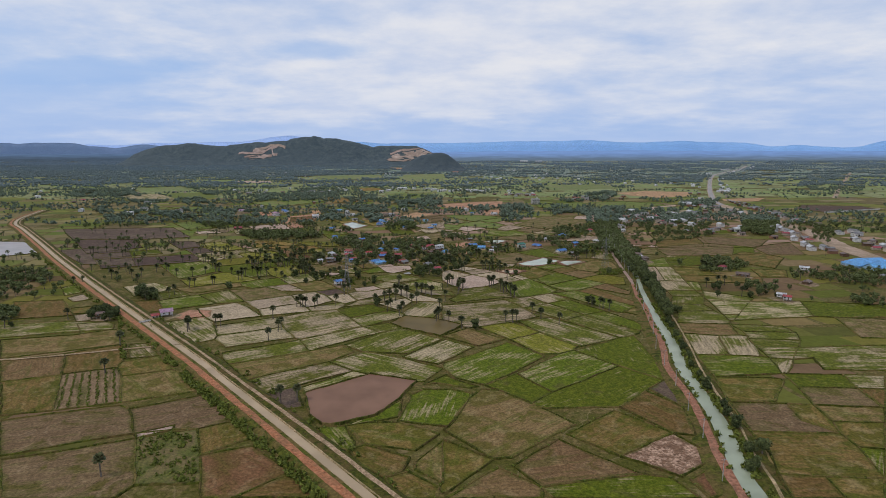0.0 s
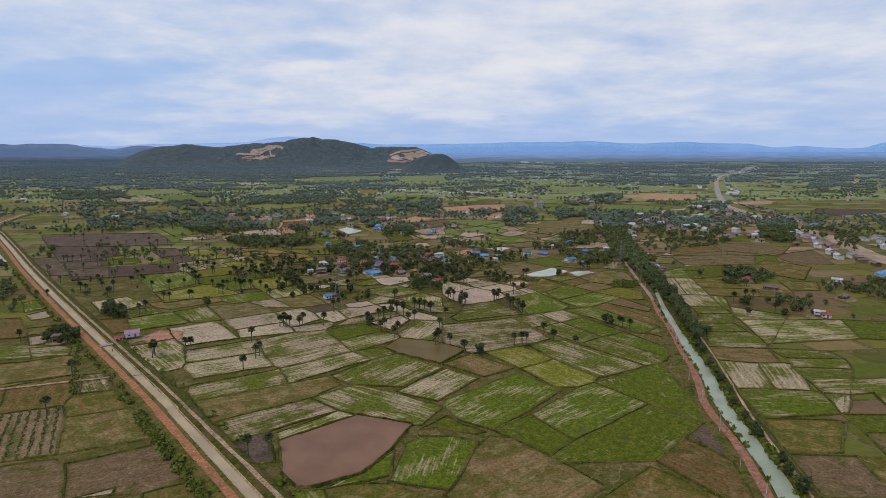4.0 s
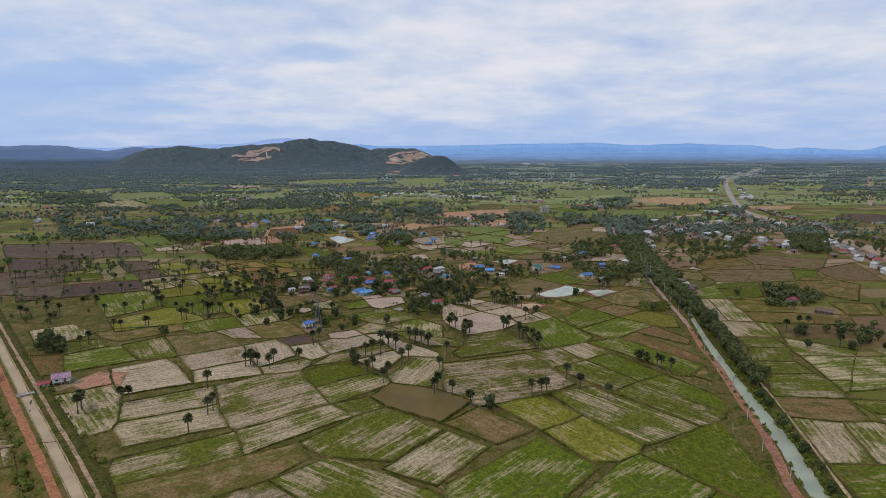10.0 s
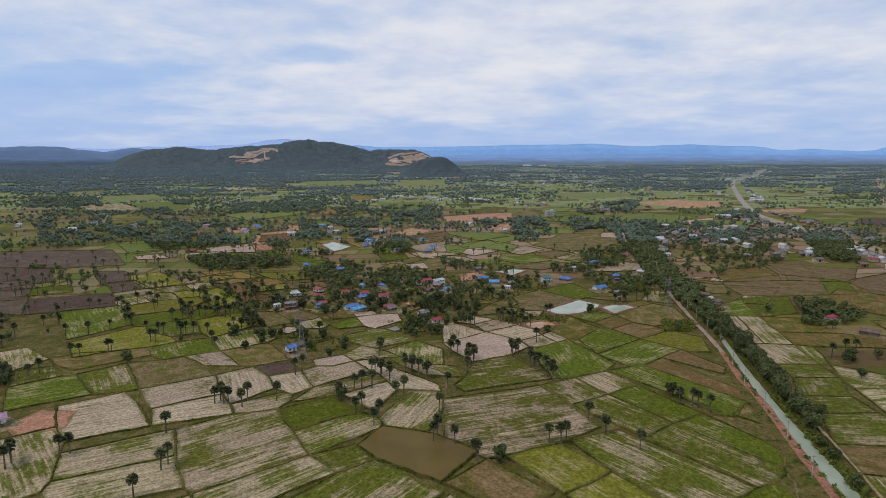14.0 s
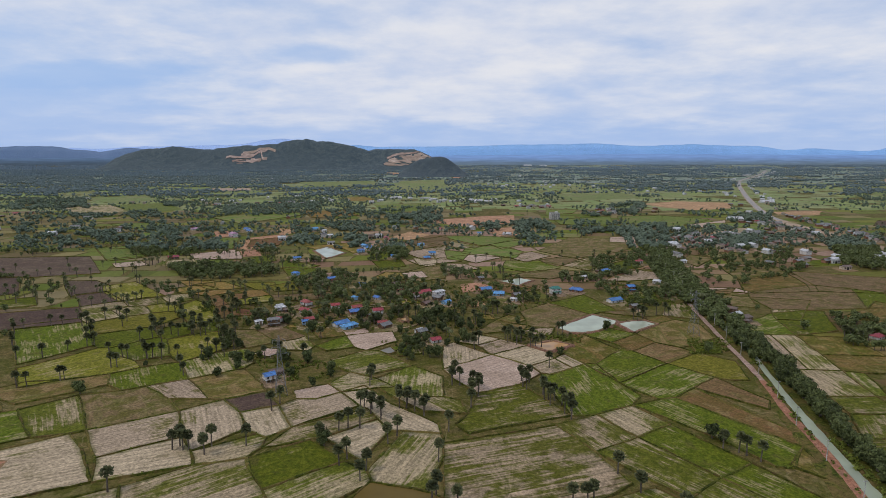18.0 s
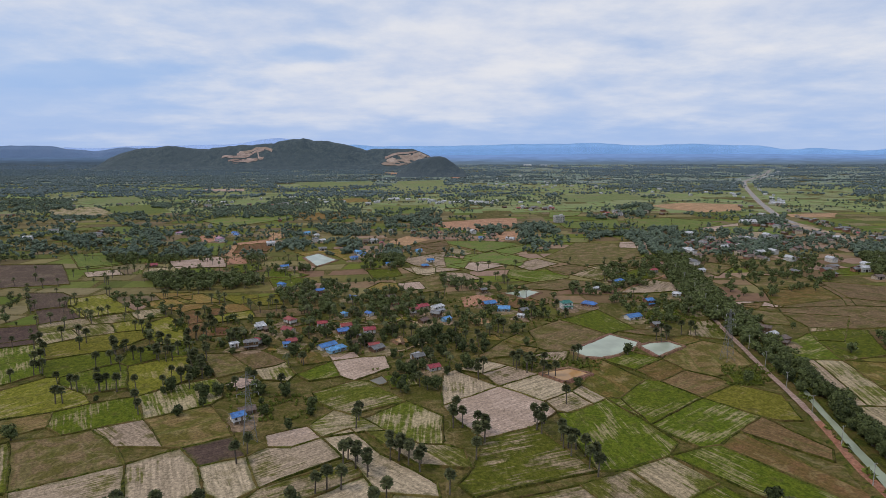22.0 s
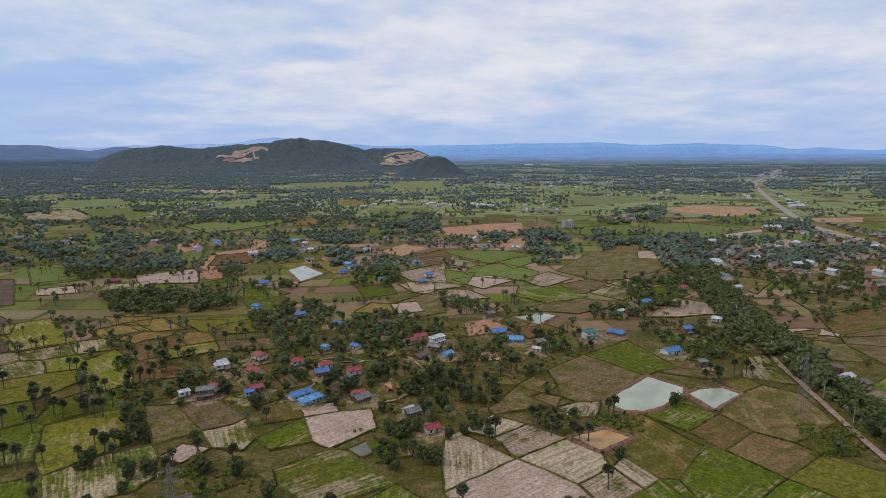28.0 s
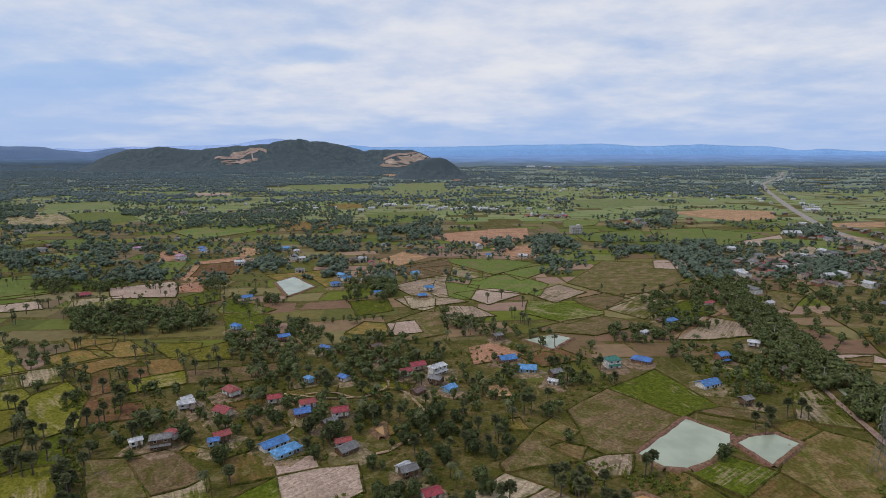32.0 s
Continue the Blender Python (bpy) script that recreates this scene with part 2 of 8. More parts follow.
def leaf_material(name, a, b, vary=0.5):
    """Foliage: colour varies from tree to tree and from clump to clump, with a little light through the leaves."""
    m = bpy.data.materials.new(name)
    m.use_nodes = True
    tree = m.node_tree
    tree.nodes.clear()
    add, calc, blend, ramp = wire(tree)
    rnd = add("ShaderNodeNewGeometry").outputs["Random Per Island"]
    one = add("ShaderNodeObjectInfo").outputs["Random"]
    co = add("ShaderNodeTexCoord").outputs["Object"]
    grain = add("ShaderNodeTexNoise", {"Vector": co, "Scale": 1.6, "Detail": 4.0, "Roughness": 0.7}).outputs[0]
    fac = calc("ADD", calc("MULTIPLY", rnd, 0.55), calc("MULTIPLY", one, 0.45))
    col = blend(fac, (*a, 1), (*b, 1))
    value = calc("MULTIPLY", calc("ADD", 1.0 - vary / 2, calc("MULTIPLY", fac, vary)), calc("ADD", 0.45, calc("MULTIPLY", grain, 1.1)))
    col = add("ShaderNodeHueSaturation", {"Value": value, "Color": col}).outputs[0]
    bmp = add("ShaderNodeBump", {"Strength": 0.6, "Distance": 0.5, "Height": grain}).outputs[0]
    bsdf = add("ShaderNodeBsdfPrincipled", {"Base Color": col, "Roughness": 0.75, "Specular IOR Level": 0.2, "Normal": bmp})
    out = add("ShaderNodeOutputMaterial")
    tree.links.new(bsdf.outputs[0], out.inputs[0])
    MATS[name] = m
    return m


def backdrop_material(name):
    """A raised strip in place of the last of the plain: dark woods low down, haze painted in as blue towards the top,
    darker in the west.
    """
    m = bpy.data.materials.new(name)
    m.use_nodes = True
    tree = m.node_tree
    tree.nodes.clear()
    add, calc, blend, ramp = wire(tree)
    co = add("ShaderNodeTexCoord").outputs["Object"]
    x, y, z = add("ShaderNodeSeparateXYZ", {0: co}).outputs
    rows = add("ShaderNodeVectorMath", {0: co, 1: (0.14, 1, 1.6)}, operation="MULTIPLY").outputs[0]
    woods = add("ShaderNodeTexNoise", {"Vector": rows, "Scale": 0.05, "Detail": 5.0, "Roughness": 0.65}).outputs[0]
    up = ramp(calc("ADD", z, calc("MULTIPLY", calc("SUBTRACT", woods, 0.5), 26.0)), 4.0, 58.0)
    # haze painted in with height: dark at the foot, blue at the top
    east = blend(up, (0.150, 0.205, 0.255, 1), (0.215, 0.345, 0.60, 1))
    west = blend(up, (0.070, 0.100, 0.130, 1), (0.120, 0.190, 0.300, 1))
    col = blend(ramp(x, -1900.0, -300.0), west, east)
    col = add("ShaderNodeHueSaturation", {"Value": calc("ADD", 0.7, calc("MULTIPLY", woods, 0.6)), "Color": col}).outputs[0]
    bsdf = add("ShaderNodeBsdfPrincipled", {"Base Color": col, "Roughness": 0.95, "Specular IOR Level": 0.05})
    out = add("ShaderNodeOutputMaterial")
    tree.links.new(bsdf.outputs[0], out.inputs[0])
    MATS[name] = m


material("ground", (0.072, 0.066, 0.020), (0.150, 0.118, 0.056), (0.060, 0.068, 0.012), size=2.6, patch=15, vary=0.0, bump=0.5, edge=(0.36, 0.66))
material("field_G", (0.060, 0.082, 0.006), (0.112, 0.128, 0.011), (0.29, 0.232, 0.130), size=1.6, stretch=(0.06, 1, 1))
material("field_S", (0.070, 0.086, 0.009), (0.124, 0.130, 0.018), (0.420, 0.328, 0.205), size=1.2, stretch=(0.05, 1, 1))
material("field_M", (0.078, 0.086, 0.012), (0.130, 0.126, 0.025), (0.425, 0.328, 0.208), size=1.2, stretch=(0.05, 1, 1))
material("field_D", (0.098, 0.094, 0.022), (0.158, 0.136, 0.045), (0.455, 0.350, 0.245), size=1.2, stretch=(0.05, 1, 1))
material("field_P", (0.255, 0.175, 0.130), (0.47, 0.35, 0.275), (0.32, 0.230, 0.172), size=0.9, stretch=(0.06, 1, 1), patch=18, vary=0.12, edge=(0.38, 0.58))
material("field_L", (0.15, 0.092, 0.065), (0.45, 0.335, 0.275), (0.13, 0.08, 0.055), size=1.3, patch=7, bump=0.8, edge=(0.44, 0.56))
material("field_O", (0.102, 0.076, 0.020), (0.192, 0.138, 0.058), (0.078, 0.078, 0.013), size=2.4, stretch=(0.2, 1, 1), patch=12, patch_edge=(0.48, 0.60))
material("field_A", (0.108, 0.106, 0.010), (0.182, 0.164, 0.026), (0.31, 0.240, 0.120), size=2.0, stretch=(0.10, 1, 1))
material("field_X", (0.106, 0.078, 0.043), (0.186, 0.142, 0.088), (0.084, 0.080, 0.022), size=2.2, stretch=(0.25, 1, 1), patch=11, patch_edge=(0.48, 0.60))
material("field_B", (0.124, 0.086, 0.040), (0.228, 0.168, 0.090), (0.090, 0.084, 0.020), size=2.0, stretch=(0.1, 1, 1), patch=13, patch_edge=(0.48, 0.62))
material("field_K", (0.074, 0.054, 0.050), (0.118, 0.088, 0.080), (0.150, 0.118, 0.100), size=1.4, stretch=(0.08, 1, 1), patch=20, edge=(0.38, 0.6), patch_edge=(0.55, 0.74))
material("field_R", (0.119, 0.065, 0.035), (0.181, 0.108, 0.060), (0.108, 0.076, 0.029), size=2.2, stretch=(0.12, 1, 1), patch=16)
material("field_N", (0.051, 0.067, 0.009), (0.106, 0.102, 0.021), (0.139, 0.102, 0.043), size=2.2, patch=9, bump=0.8)
material("field_E", (0.162, 0.116, 0.036), (0.265, 0.192, 0.074), (0.115, 0.112, 0.020), size=2.6, stretch=(0.2, 1, 1), patch=12, patch_edge=(0.48, 0.60))
material("field_I", (0.35, 0.165, 0.082), (0.46, 0.275, 0.165), (0.27, 0.150, 0.080), size=4, patch=14)
plots_material("far_fields")
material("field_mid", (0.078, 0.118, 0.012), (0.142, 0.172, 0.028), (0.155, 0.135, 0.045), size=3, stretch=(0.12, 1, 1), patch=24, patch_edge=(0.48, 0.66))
# paddy green of the far plots, with distance haze put into the colour
material("field_hazed", (0.108, 0.148, 0.034), (0.175, 0.212, 0.068), (0.185, 0.178, 0.072), size=7, stretch=(0.2, 1, 1), patch=50)
plots_material("brown_fields", 0.0, True)
# crop colours with distance haze mixed in, thicker in the second
plots_material("hazed_fields", 0.5, haze_tint=(0.27, 0.33, 0.15))
plots_material("hazier_fields", 0.55, haze_tint=(0.25, 0.33, 0.32))
plots_material("near_plots")
material("yard_earth", (0.150, 0.108, 0.058), (0.30, 0.215, 0.135), (0.105, 0.088, 0.030), size=2.2, patch=8, bump=0.5, edge=(0.4, 0.62), patch_edge=(0.46, 0.6))
material("bank_red", (0.155, 0.082, 0.048), (0.25, 0.140, 0.090), (0.115, 0.088, 0.035), size=1.4, patch=7, bump=0.6)
material("field_H", (0.24, 0.185, 0.115), (0.34, 0.275, 0.185), (0.14, 0.115, 0.05), size=2.0, stretch=(0.1, 1, 1), patch=9)
water_material("water_V", (0.36, 0.40, 0.30), 0.15, spec=0.35)
water_material("water_Q", (0.16, 0.145, 0.11), 0.2, spec=0.3)
water_material("water_Y", (0.33, 0.29, 0.255), 0.3, spec=0.25)
water_material("water_U", (0.44, 0.255, 0.105), 0.12, spec=0.3)
water_material("water_T", (0.125, 0.086, 0.022), 0.4, spec=0.15)
water_material("water_W", (0.210, 0.120, 0.080), 0.45, spec=0.06)
water_material("canal_tan", (0.41, 0.315, 0.205), 0.4, spec=0.06)
water_material("canal_green", (0.30, 0.335, 0.24), 0.2, spec=0.3)
material("bank_grass", (0.028, 0.042, 0.007), (0.084, 0.092, 0.018), (0.110, 0.082, 0.036), size=2.0, patch=9, bump=0.6, vary=0.5)
material("red_earth", (0.27, 0.122, 0.062), (0.36, 0.19, 0.11), (0.215, 0.128, 0.070), size=1.6, patch=9)
material("tan_earth", (0.30, 0.205, 0.115), (0.40, 0.29, 0.18), (0.20, 0.150, 0.075), size=2.5, patch=12)
material("laterite", (0.30, 0.112, 0.048), (0.39, 0.175, 0.085), (0.24, 0.118, 0.056), size=1.6, patch=9)
material("asphalt", (0.27, 0.25, 0.24), (0.34, 0.32, 0.31), (0.30, 0.27, 0.24), size=4, patch=40)
material("shoulder", (0.30, 0.20, 0.145), (0.38, 0.28, 0.215), (0.24, 0.17, 0.11), size=5, patch=25)
leaf_material("leaf", (0.031, 0.045, 0.015), (0.104, 0.125, 0.044), 0.7)
leaf_material("leaf_palm", (0.050, 0.060, 0.024), (0.123, 0.132, 0.057))
# next four: leaf green with painted haze, lighter and bluer with distance
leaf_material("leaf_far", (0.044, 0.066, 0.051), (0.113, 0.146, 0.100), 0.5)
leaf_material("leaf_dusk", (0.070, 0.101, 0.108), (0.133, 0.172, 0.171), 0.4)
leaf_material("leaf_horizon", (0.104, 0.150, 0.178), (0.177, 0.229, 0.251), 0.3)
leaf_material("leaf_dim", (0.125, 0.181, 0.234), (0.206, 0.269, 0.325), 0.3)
leaf_material("leaf_shrub", (0.057, 0.081, 0.011), (0.147, 0.169, 0.026))
material("bark", (0.09, 0.075, 0.06), (0.15, 0.125, 0.10), size=1.0, stretch=(1, 1, 0.3))
# wood green pushed to blue-grey: distance haze in the base colour
material("forest_haze", (0.047, 0.068, 0.084), (0.080, 0.104, 0.110), (0.060, 0.082, 0.094), size=22, patch=160, bump=1.0, vary=0.0)
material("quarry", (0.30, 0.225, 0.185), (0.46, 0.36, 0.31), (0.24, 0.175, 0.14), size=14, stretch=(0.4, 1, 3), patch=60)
# the three range colours below hold distance haze as blue
material("far_ridge_haze", (0.235, 0.405, 0.75), (0.275, 0.455, 0.81), (0.245, 0.425, 0.77), size=200, patch=600, bump=0.3, vary=0.05)
material("near_ridge_haze", (0.115, 0.185, 0.31), (0.14, 0.21, 0.34), (0.125, 0.195, 0.32), size=120, patch=400, bump=0.3, vary=0.05)
material("peak_haze", (0.33, 0.50, 0.80), (0.36, 0.53, 0.82), (0.34, 0.51, 0.81), size=200, patch=600, bump=0.2, vary=0.05)
backdrop_material("far_plain_haze")
ROOFS = {"red": ((0.26, 0.030, 0.034), (0.36, 0.06, 0.06)), "blue": ((0.05, 0.16, 0.40), (0.08, 0.22, 0.50)), "lblue": ((0.09, 0.31, 0.58), (0.14, 0.38, 0.66)),
         "white": ((0.44, 0.45, 0.47), (0.58, 0.58, 0.58)), "grey": ((0.13, 0.13, 0.13), (0.24, 0.23, 0.22)), "brown": ((0.11, 0.070, 0.052), (0.19, 0.125, 0.10)),
         "green": ((0.02, 0.14, 0.10), (0.04, 0.20, 0.15)), "mauve": ((0.36, 0.20, 0.30), (0.42, 0.26, 0.36))}
for key, (ra, rb) in ROOFS.items():
    material("roof_" + key, ra, rb, tuple(v * 0.7 + 0.03 for v in ra), size=1.2, stretch=(4, 0.4, 1), patch=5, rough=0.5, spec=0.4, vary=0.2)
WALLS = {"cream": (0.55, 0.47, 0.36), "white": (0.66, 0.65, 0.63), "wood": (0.16, 0.10, 0.06), "sky": (0.30, 0.47, 0.60), "brick": (0.30, 0.15, 0.10)}
for key, wa in WALLS.items():
    material("wall_" + key, wa, tuple(v * 0.82 for v in wa), tuple(v * 0.7 for v in wa), size=1.5, patch=3, rough=0.85, vary=0.2)
material("dark_pane", (0.02, 0.022, 0.025), (0.035, 0.035, 0.04), size=1, rough=0.25, spec=0.5, vary=0.1)
material("concrete", (0.34, 0.33, 0.31), (0.46, 0.45, 0.42), (0.26, 0.25, 0.23), size=1.0, patch=3)
material("galvanised", (0.15, 0.155, 0.16), (0.22, 0.225, 0.23), size=1.0, rough=0.6, spec=0.4, vary=0.1)
material("timber", (0.14, 0.10, 0.07), (0.22, 0.17, 0.12), size=0.8, stretch=(1, 1, 0.3))


# ---------------------------------------------------------------- mesh helpers
def mesh_of(name, verts, faces, mat):
    me = bpy.data.meshes.new(name)
    me.from_pydata(verts, [], faces)
    me.materials.append(MATS[mat])
    return me


def mesh_arrays(name, v, f, mat):
    """A mesh from an array of points and an array of triangles."""
    me = bpy.data.meshes.new(name)
    me.vertices.add(len(v))
    me.vertices.foreach_set("co", np.asarray(v, np.float32).ravel())
    me.loops.add(f.size)
    me.loops.foreach_set("vertex_index", f.astype(np.int32).ravel())
    me.polygons.add(len(f))
    me.polygons.foreach_set("loop_start", np.arange(0, f.size, 3, dtype=np.int32))
    me.polygons.foreach_set("loop_total", np.full(len(f), 3, np.int32))
    me.materials.append(MATS[mat])
    me.update(calc_edges=True)
    return me


def part(name, me, parent, label="", m=None):
    ob = new(name, me)
    ob.parent = parent
    if m is not None:
        ob.matrix_basis = m
    if label:
        ob["label"] = label
    return ob


def boxes(name, mat, *items):
    """One mesh of boxes with slightly broken edges; each item is centre and size."""
    verts, faces = [], []
    for (cx, cy, cz), (sx, sy, sz) in items:
        k = len(verts)
        hx, hy, hz = sx / 2, sy / 2, sz / 2
        b = min(hx, hy, hz) * 0.12
        for z, e in ((-hz, b), (-hz + b, 0), (hz - b, 0), (hz, b)):
            for ax, ay in ((-1, -1), (1, -1), (1, 1), (-1, 1)):
                verts.append((cx + ax * (hx - e), cy + ay * (hy - e), cz + z))
        faces.append((k + 3, k + 2, k + 1, k))
        faces.append((k + 12, k + 13, k + 14, k + 15))
        for r in range(3):
            for i in range(4):
                j = (i + 1) % 4
                faces.append((k + 4 * r + i, k + 4 * r + j, k + 4 * r + 4 + j, k + 4 * r + 4 + i))
    return mesh_of(name, verts, faces, mat)


def lattice_noise(x, y, seed):
    """Smooth noise from 0 to 1 on arrays of plan positions."""
    table = np.random.RandomState(seed).rand(256, 256)
    xi, yi = np.floor(x).astype(int), np.floor(y).astype(int)
    u, w = x - xi, y - yi
    u, w = u * u * (3 - 2 * u), w * w * (3 - 2 * w)
    g = lambda a, b: table[a % 256, b % 256]
    return (g(xi, yi) * (1 - u) + g(xi + 1, yi) * u) * (1 - w) + (g(xi, yi + 1) * (1 - u) + g(xi + 1, yi + 1) * u) * w


def inside(px, py, poly):
    """Which plan positions lie inside a polygon."""
    hit = np.zeros(len(px), bool)
    n = len(poly)
    for i in range(n):
        (x0, y0), (x1, y1) = poly[i], poly[(i + 1) % n]
        if y0 == y1:
            continue
        cross = ((y0 > py) != (y1 > py)) & (px < (x1 - x0) * (py - y0) / (y1 - y0) + x0)
        hit ^= cross
    return hit


def smooth_line(pts, step=6.0):
    """Points every few metres along a curve through the corners given."""
    p = [Vector((*q, 0)) for q in pts]
    p = [p[0] * 2 - p[1]] + p + [p[-1] * 2 - p[-2]]
    out = []
    for i in range(1, len(p) - 2):
        n = max(1, int((p[i + 1] - p[i]).length / step))
        for k in range(n):
            t = k / n
            a, b, c, d = p[i - 1], p[i], p[i + 1], p[i + 2]
            out.append(0.5 * (2 * b + (c - a) * t + (2 * a - 5 * b + 4 * c - d) * t * t + (3 * b - a - 3 * c + d) * t ** 3))
    out.append(p[-2])
    return out


def ribbon(name, line, profile, mat, wobble=0.0, seed=0, taper=None):
    """A strip along a line: profile is a row of (offset to the right, height)."""
    rnd = random.Random(seed)
    verts, faces, n = [], [], len(profile)
    for i, q in enumerate(line):
        d = (line[min(i + 1, len(line) - 1)] - line[max(i - 1, 0)]).normalized()
        side = Vector((d.y, -d.x, 0))
        for o, h in profile:
            verts.append(q + side * (o * (taper(q.y) if taper else 1) + rnd.uniform(-wobble, wobble)) + Vector((0, 0, h)))
    for i in range(len(line) - 1):
        for j in range(n - 1):
            faces.append((i * n + j, i * n + j + 1, (i + 1) * n + j + 1, (i + 1) * n + j))
    return mesh_of(name, verts, faces, mat)


# ---------------------------------------------------------------- ground, fields far off
def build_ground():
    verts, faces = [], []
    xs = [-4900, -2500, -1200, -600, -300, 0, 300, 600, 1200, 2500, 4900]
    ys = [-600, -200, 200, 600, 1000, 1600, 2400, 3400, 4990]
    for y in ys:
        for x in xs:
            verts.append((x, y, 0))
    for j in range(len(ys) - 1):
        for i in range(len(xs) - 1):
            k = j * len(xs) + i
            faces.append((k, k + 1, k + 1 + len(xs), k + len(xs)))
    tagged(new("ground", mesh_of("ground", verts, faces, "ground")), "flat green and brown farmland plain", "ground", kind="structure")


build_ground()


def build_far_fields():
    """Small paddies out to the hills, too many to count."""
    rnd = random.Random(11)
    verts, faces = [], []
    y = 90.0
    row = singles = 0
    turn = radians(12)
    ca, sa = math.cos(turn), math.sin(turn)
    while y < 4450:
        deep = 20 + y * 0.010
        half = 0.95 * y + 330
        x = -half
        col = 0
        row += 1
        while x < half:
            col += 1
            wide = (30 + y * 0.014) * rnd.uniform(0.6, 1.6)
            if rnd.random() < 0.92 and not (-190 < x < 70 and 545 < y < 720) and not (-0.45 * y - 60 < x < 0.45 * y + 40 and 150 < y < 650):
                a = 1.0 + y * 0.0006
                quad = [(x + a, y + a), (x + wide - a, y + a), (x + wide - a, y + deep - a), (x + a, y + deep - a)]
                k = len(verts)
                j = 3 + y * 0.002
                for qx, qy in quad:
                    qx, qy = qx + rnd.uniform(-j, j), qy + rnd.uniform(-j, j) + 7 * math.sin(qx / 90)
                    verts.append((qx * ca - qy * sa * 0.3, qx * sa * 0.5 + qy, 0.02 + 0.012 * ((row % 3) * 3 + col % 3)))
                if y < 620 and abs(x) < 0.78 * y + 60 and singles < 290:
                    singles += 1
                    tagged(new("grass_plot", mesh_of("grass_plot", verts[k:], [(0, 1, 2, 3)], "near_plots")), "small plain paddy of grass and stubble", "field")
                    del verts[k:]
                else:
                    faces.append((k, k + 1, k + 2, k + 3))
            x += wide
        y += deep
    beside = lambda q: -260 < verts[q[0]][0] < 560 and 545 < verts[q[0]][1] < 1050
    # rows farther off take crop colours with more haze painted in
    for name, mat, rows in (("village_paddies", "brown_fields", [q for q in faces if beside(q)]), ("far_paddies", "far_fields", [q for q in faces if verts[q[0]][1] < 1350 and not beside(q)]), ("distant_paddies", "hazed_fields", [q for q in faces if 1350 <= verts[q[0]][1] < 2250 and not beside(q)]), ("remote_paddies", "hazier_fields", [q for q in faces if verts[q[0]][1] >= 2250])):
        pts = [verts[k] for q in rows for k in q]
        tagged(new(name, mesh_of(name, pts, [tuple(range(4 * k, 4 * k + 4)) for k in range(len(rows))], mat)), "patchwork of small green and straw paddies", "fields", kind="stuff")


build_far_fields()

# ---------------------------------------------------------------- hills and distance
def slope(t):
    t = np.clip(t, 0, 1)
    return t * t * (3 - 2 * t)


def hill_height(x, y, crest, y0, y1, seed, rough):
    """Height of a range whose crest runs along y1 and whose front rises from y0."""
    front = slope((y - y0) / (y1 - y0))
    back = 1 - 0.85 * slope((y - y1 - 30) / 420)
    spur = np.abs(lattice_noise(x / 120, y / 420, seed) * 2 - 1)
    spur = 1 - 0.5 * (1 - spur) * 4 * front * (1 - front) * 0.6
    h = np.interp(x, [c[0] for c in crest], [c[1] for c in crest], left=0, right=0) * front * back * spur
    n = lattice_noise(x / 60, y / 60, seed + 1) - 0.5 + 0.6 * (lattice_noise(x / 22, y / 22, seed + 2) - 0.5)
    return h + n * rough * np.clip(h / 30, 0, 1) - 2


def draped(x, z, crest, y0, y1):
    """The plan position on the front slope at x where the ground reaches height z."""
    share = np.clip(z / np.maximum(np.interp(x, [c[0] for c in crest], [c[1] for c in crest]), 1), 0.02, 0.96)
    t = np.linspace(0, 1, 60)
    return y0 + (y1 - y0) * np.interp(share, slope(t), t)


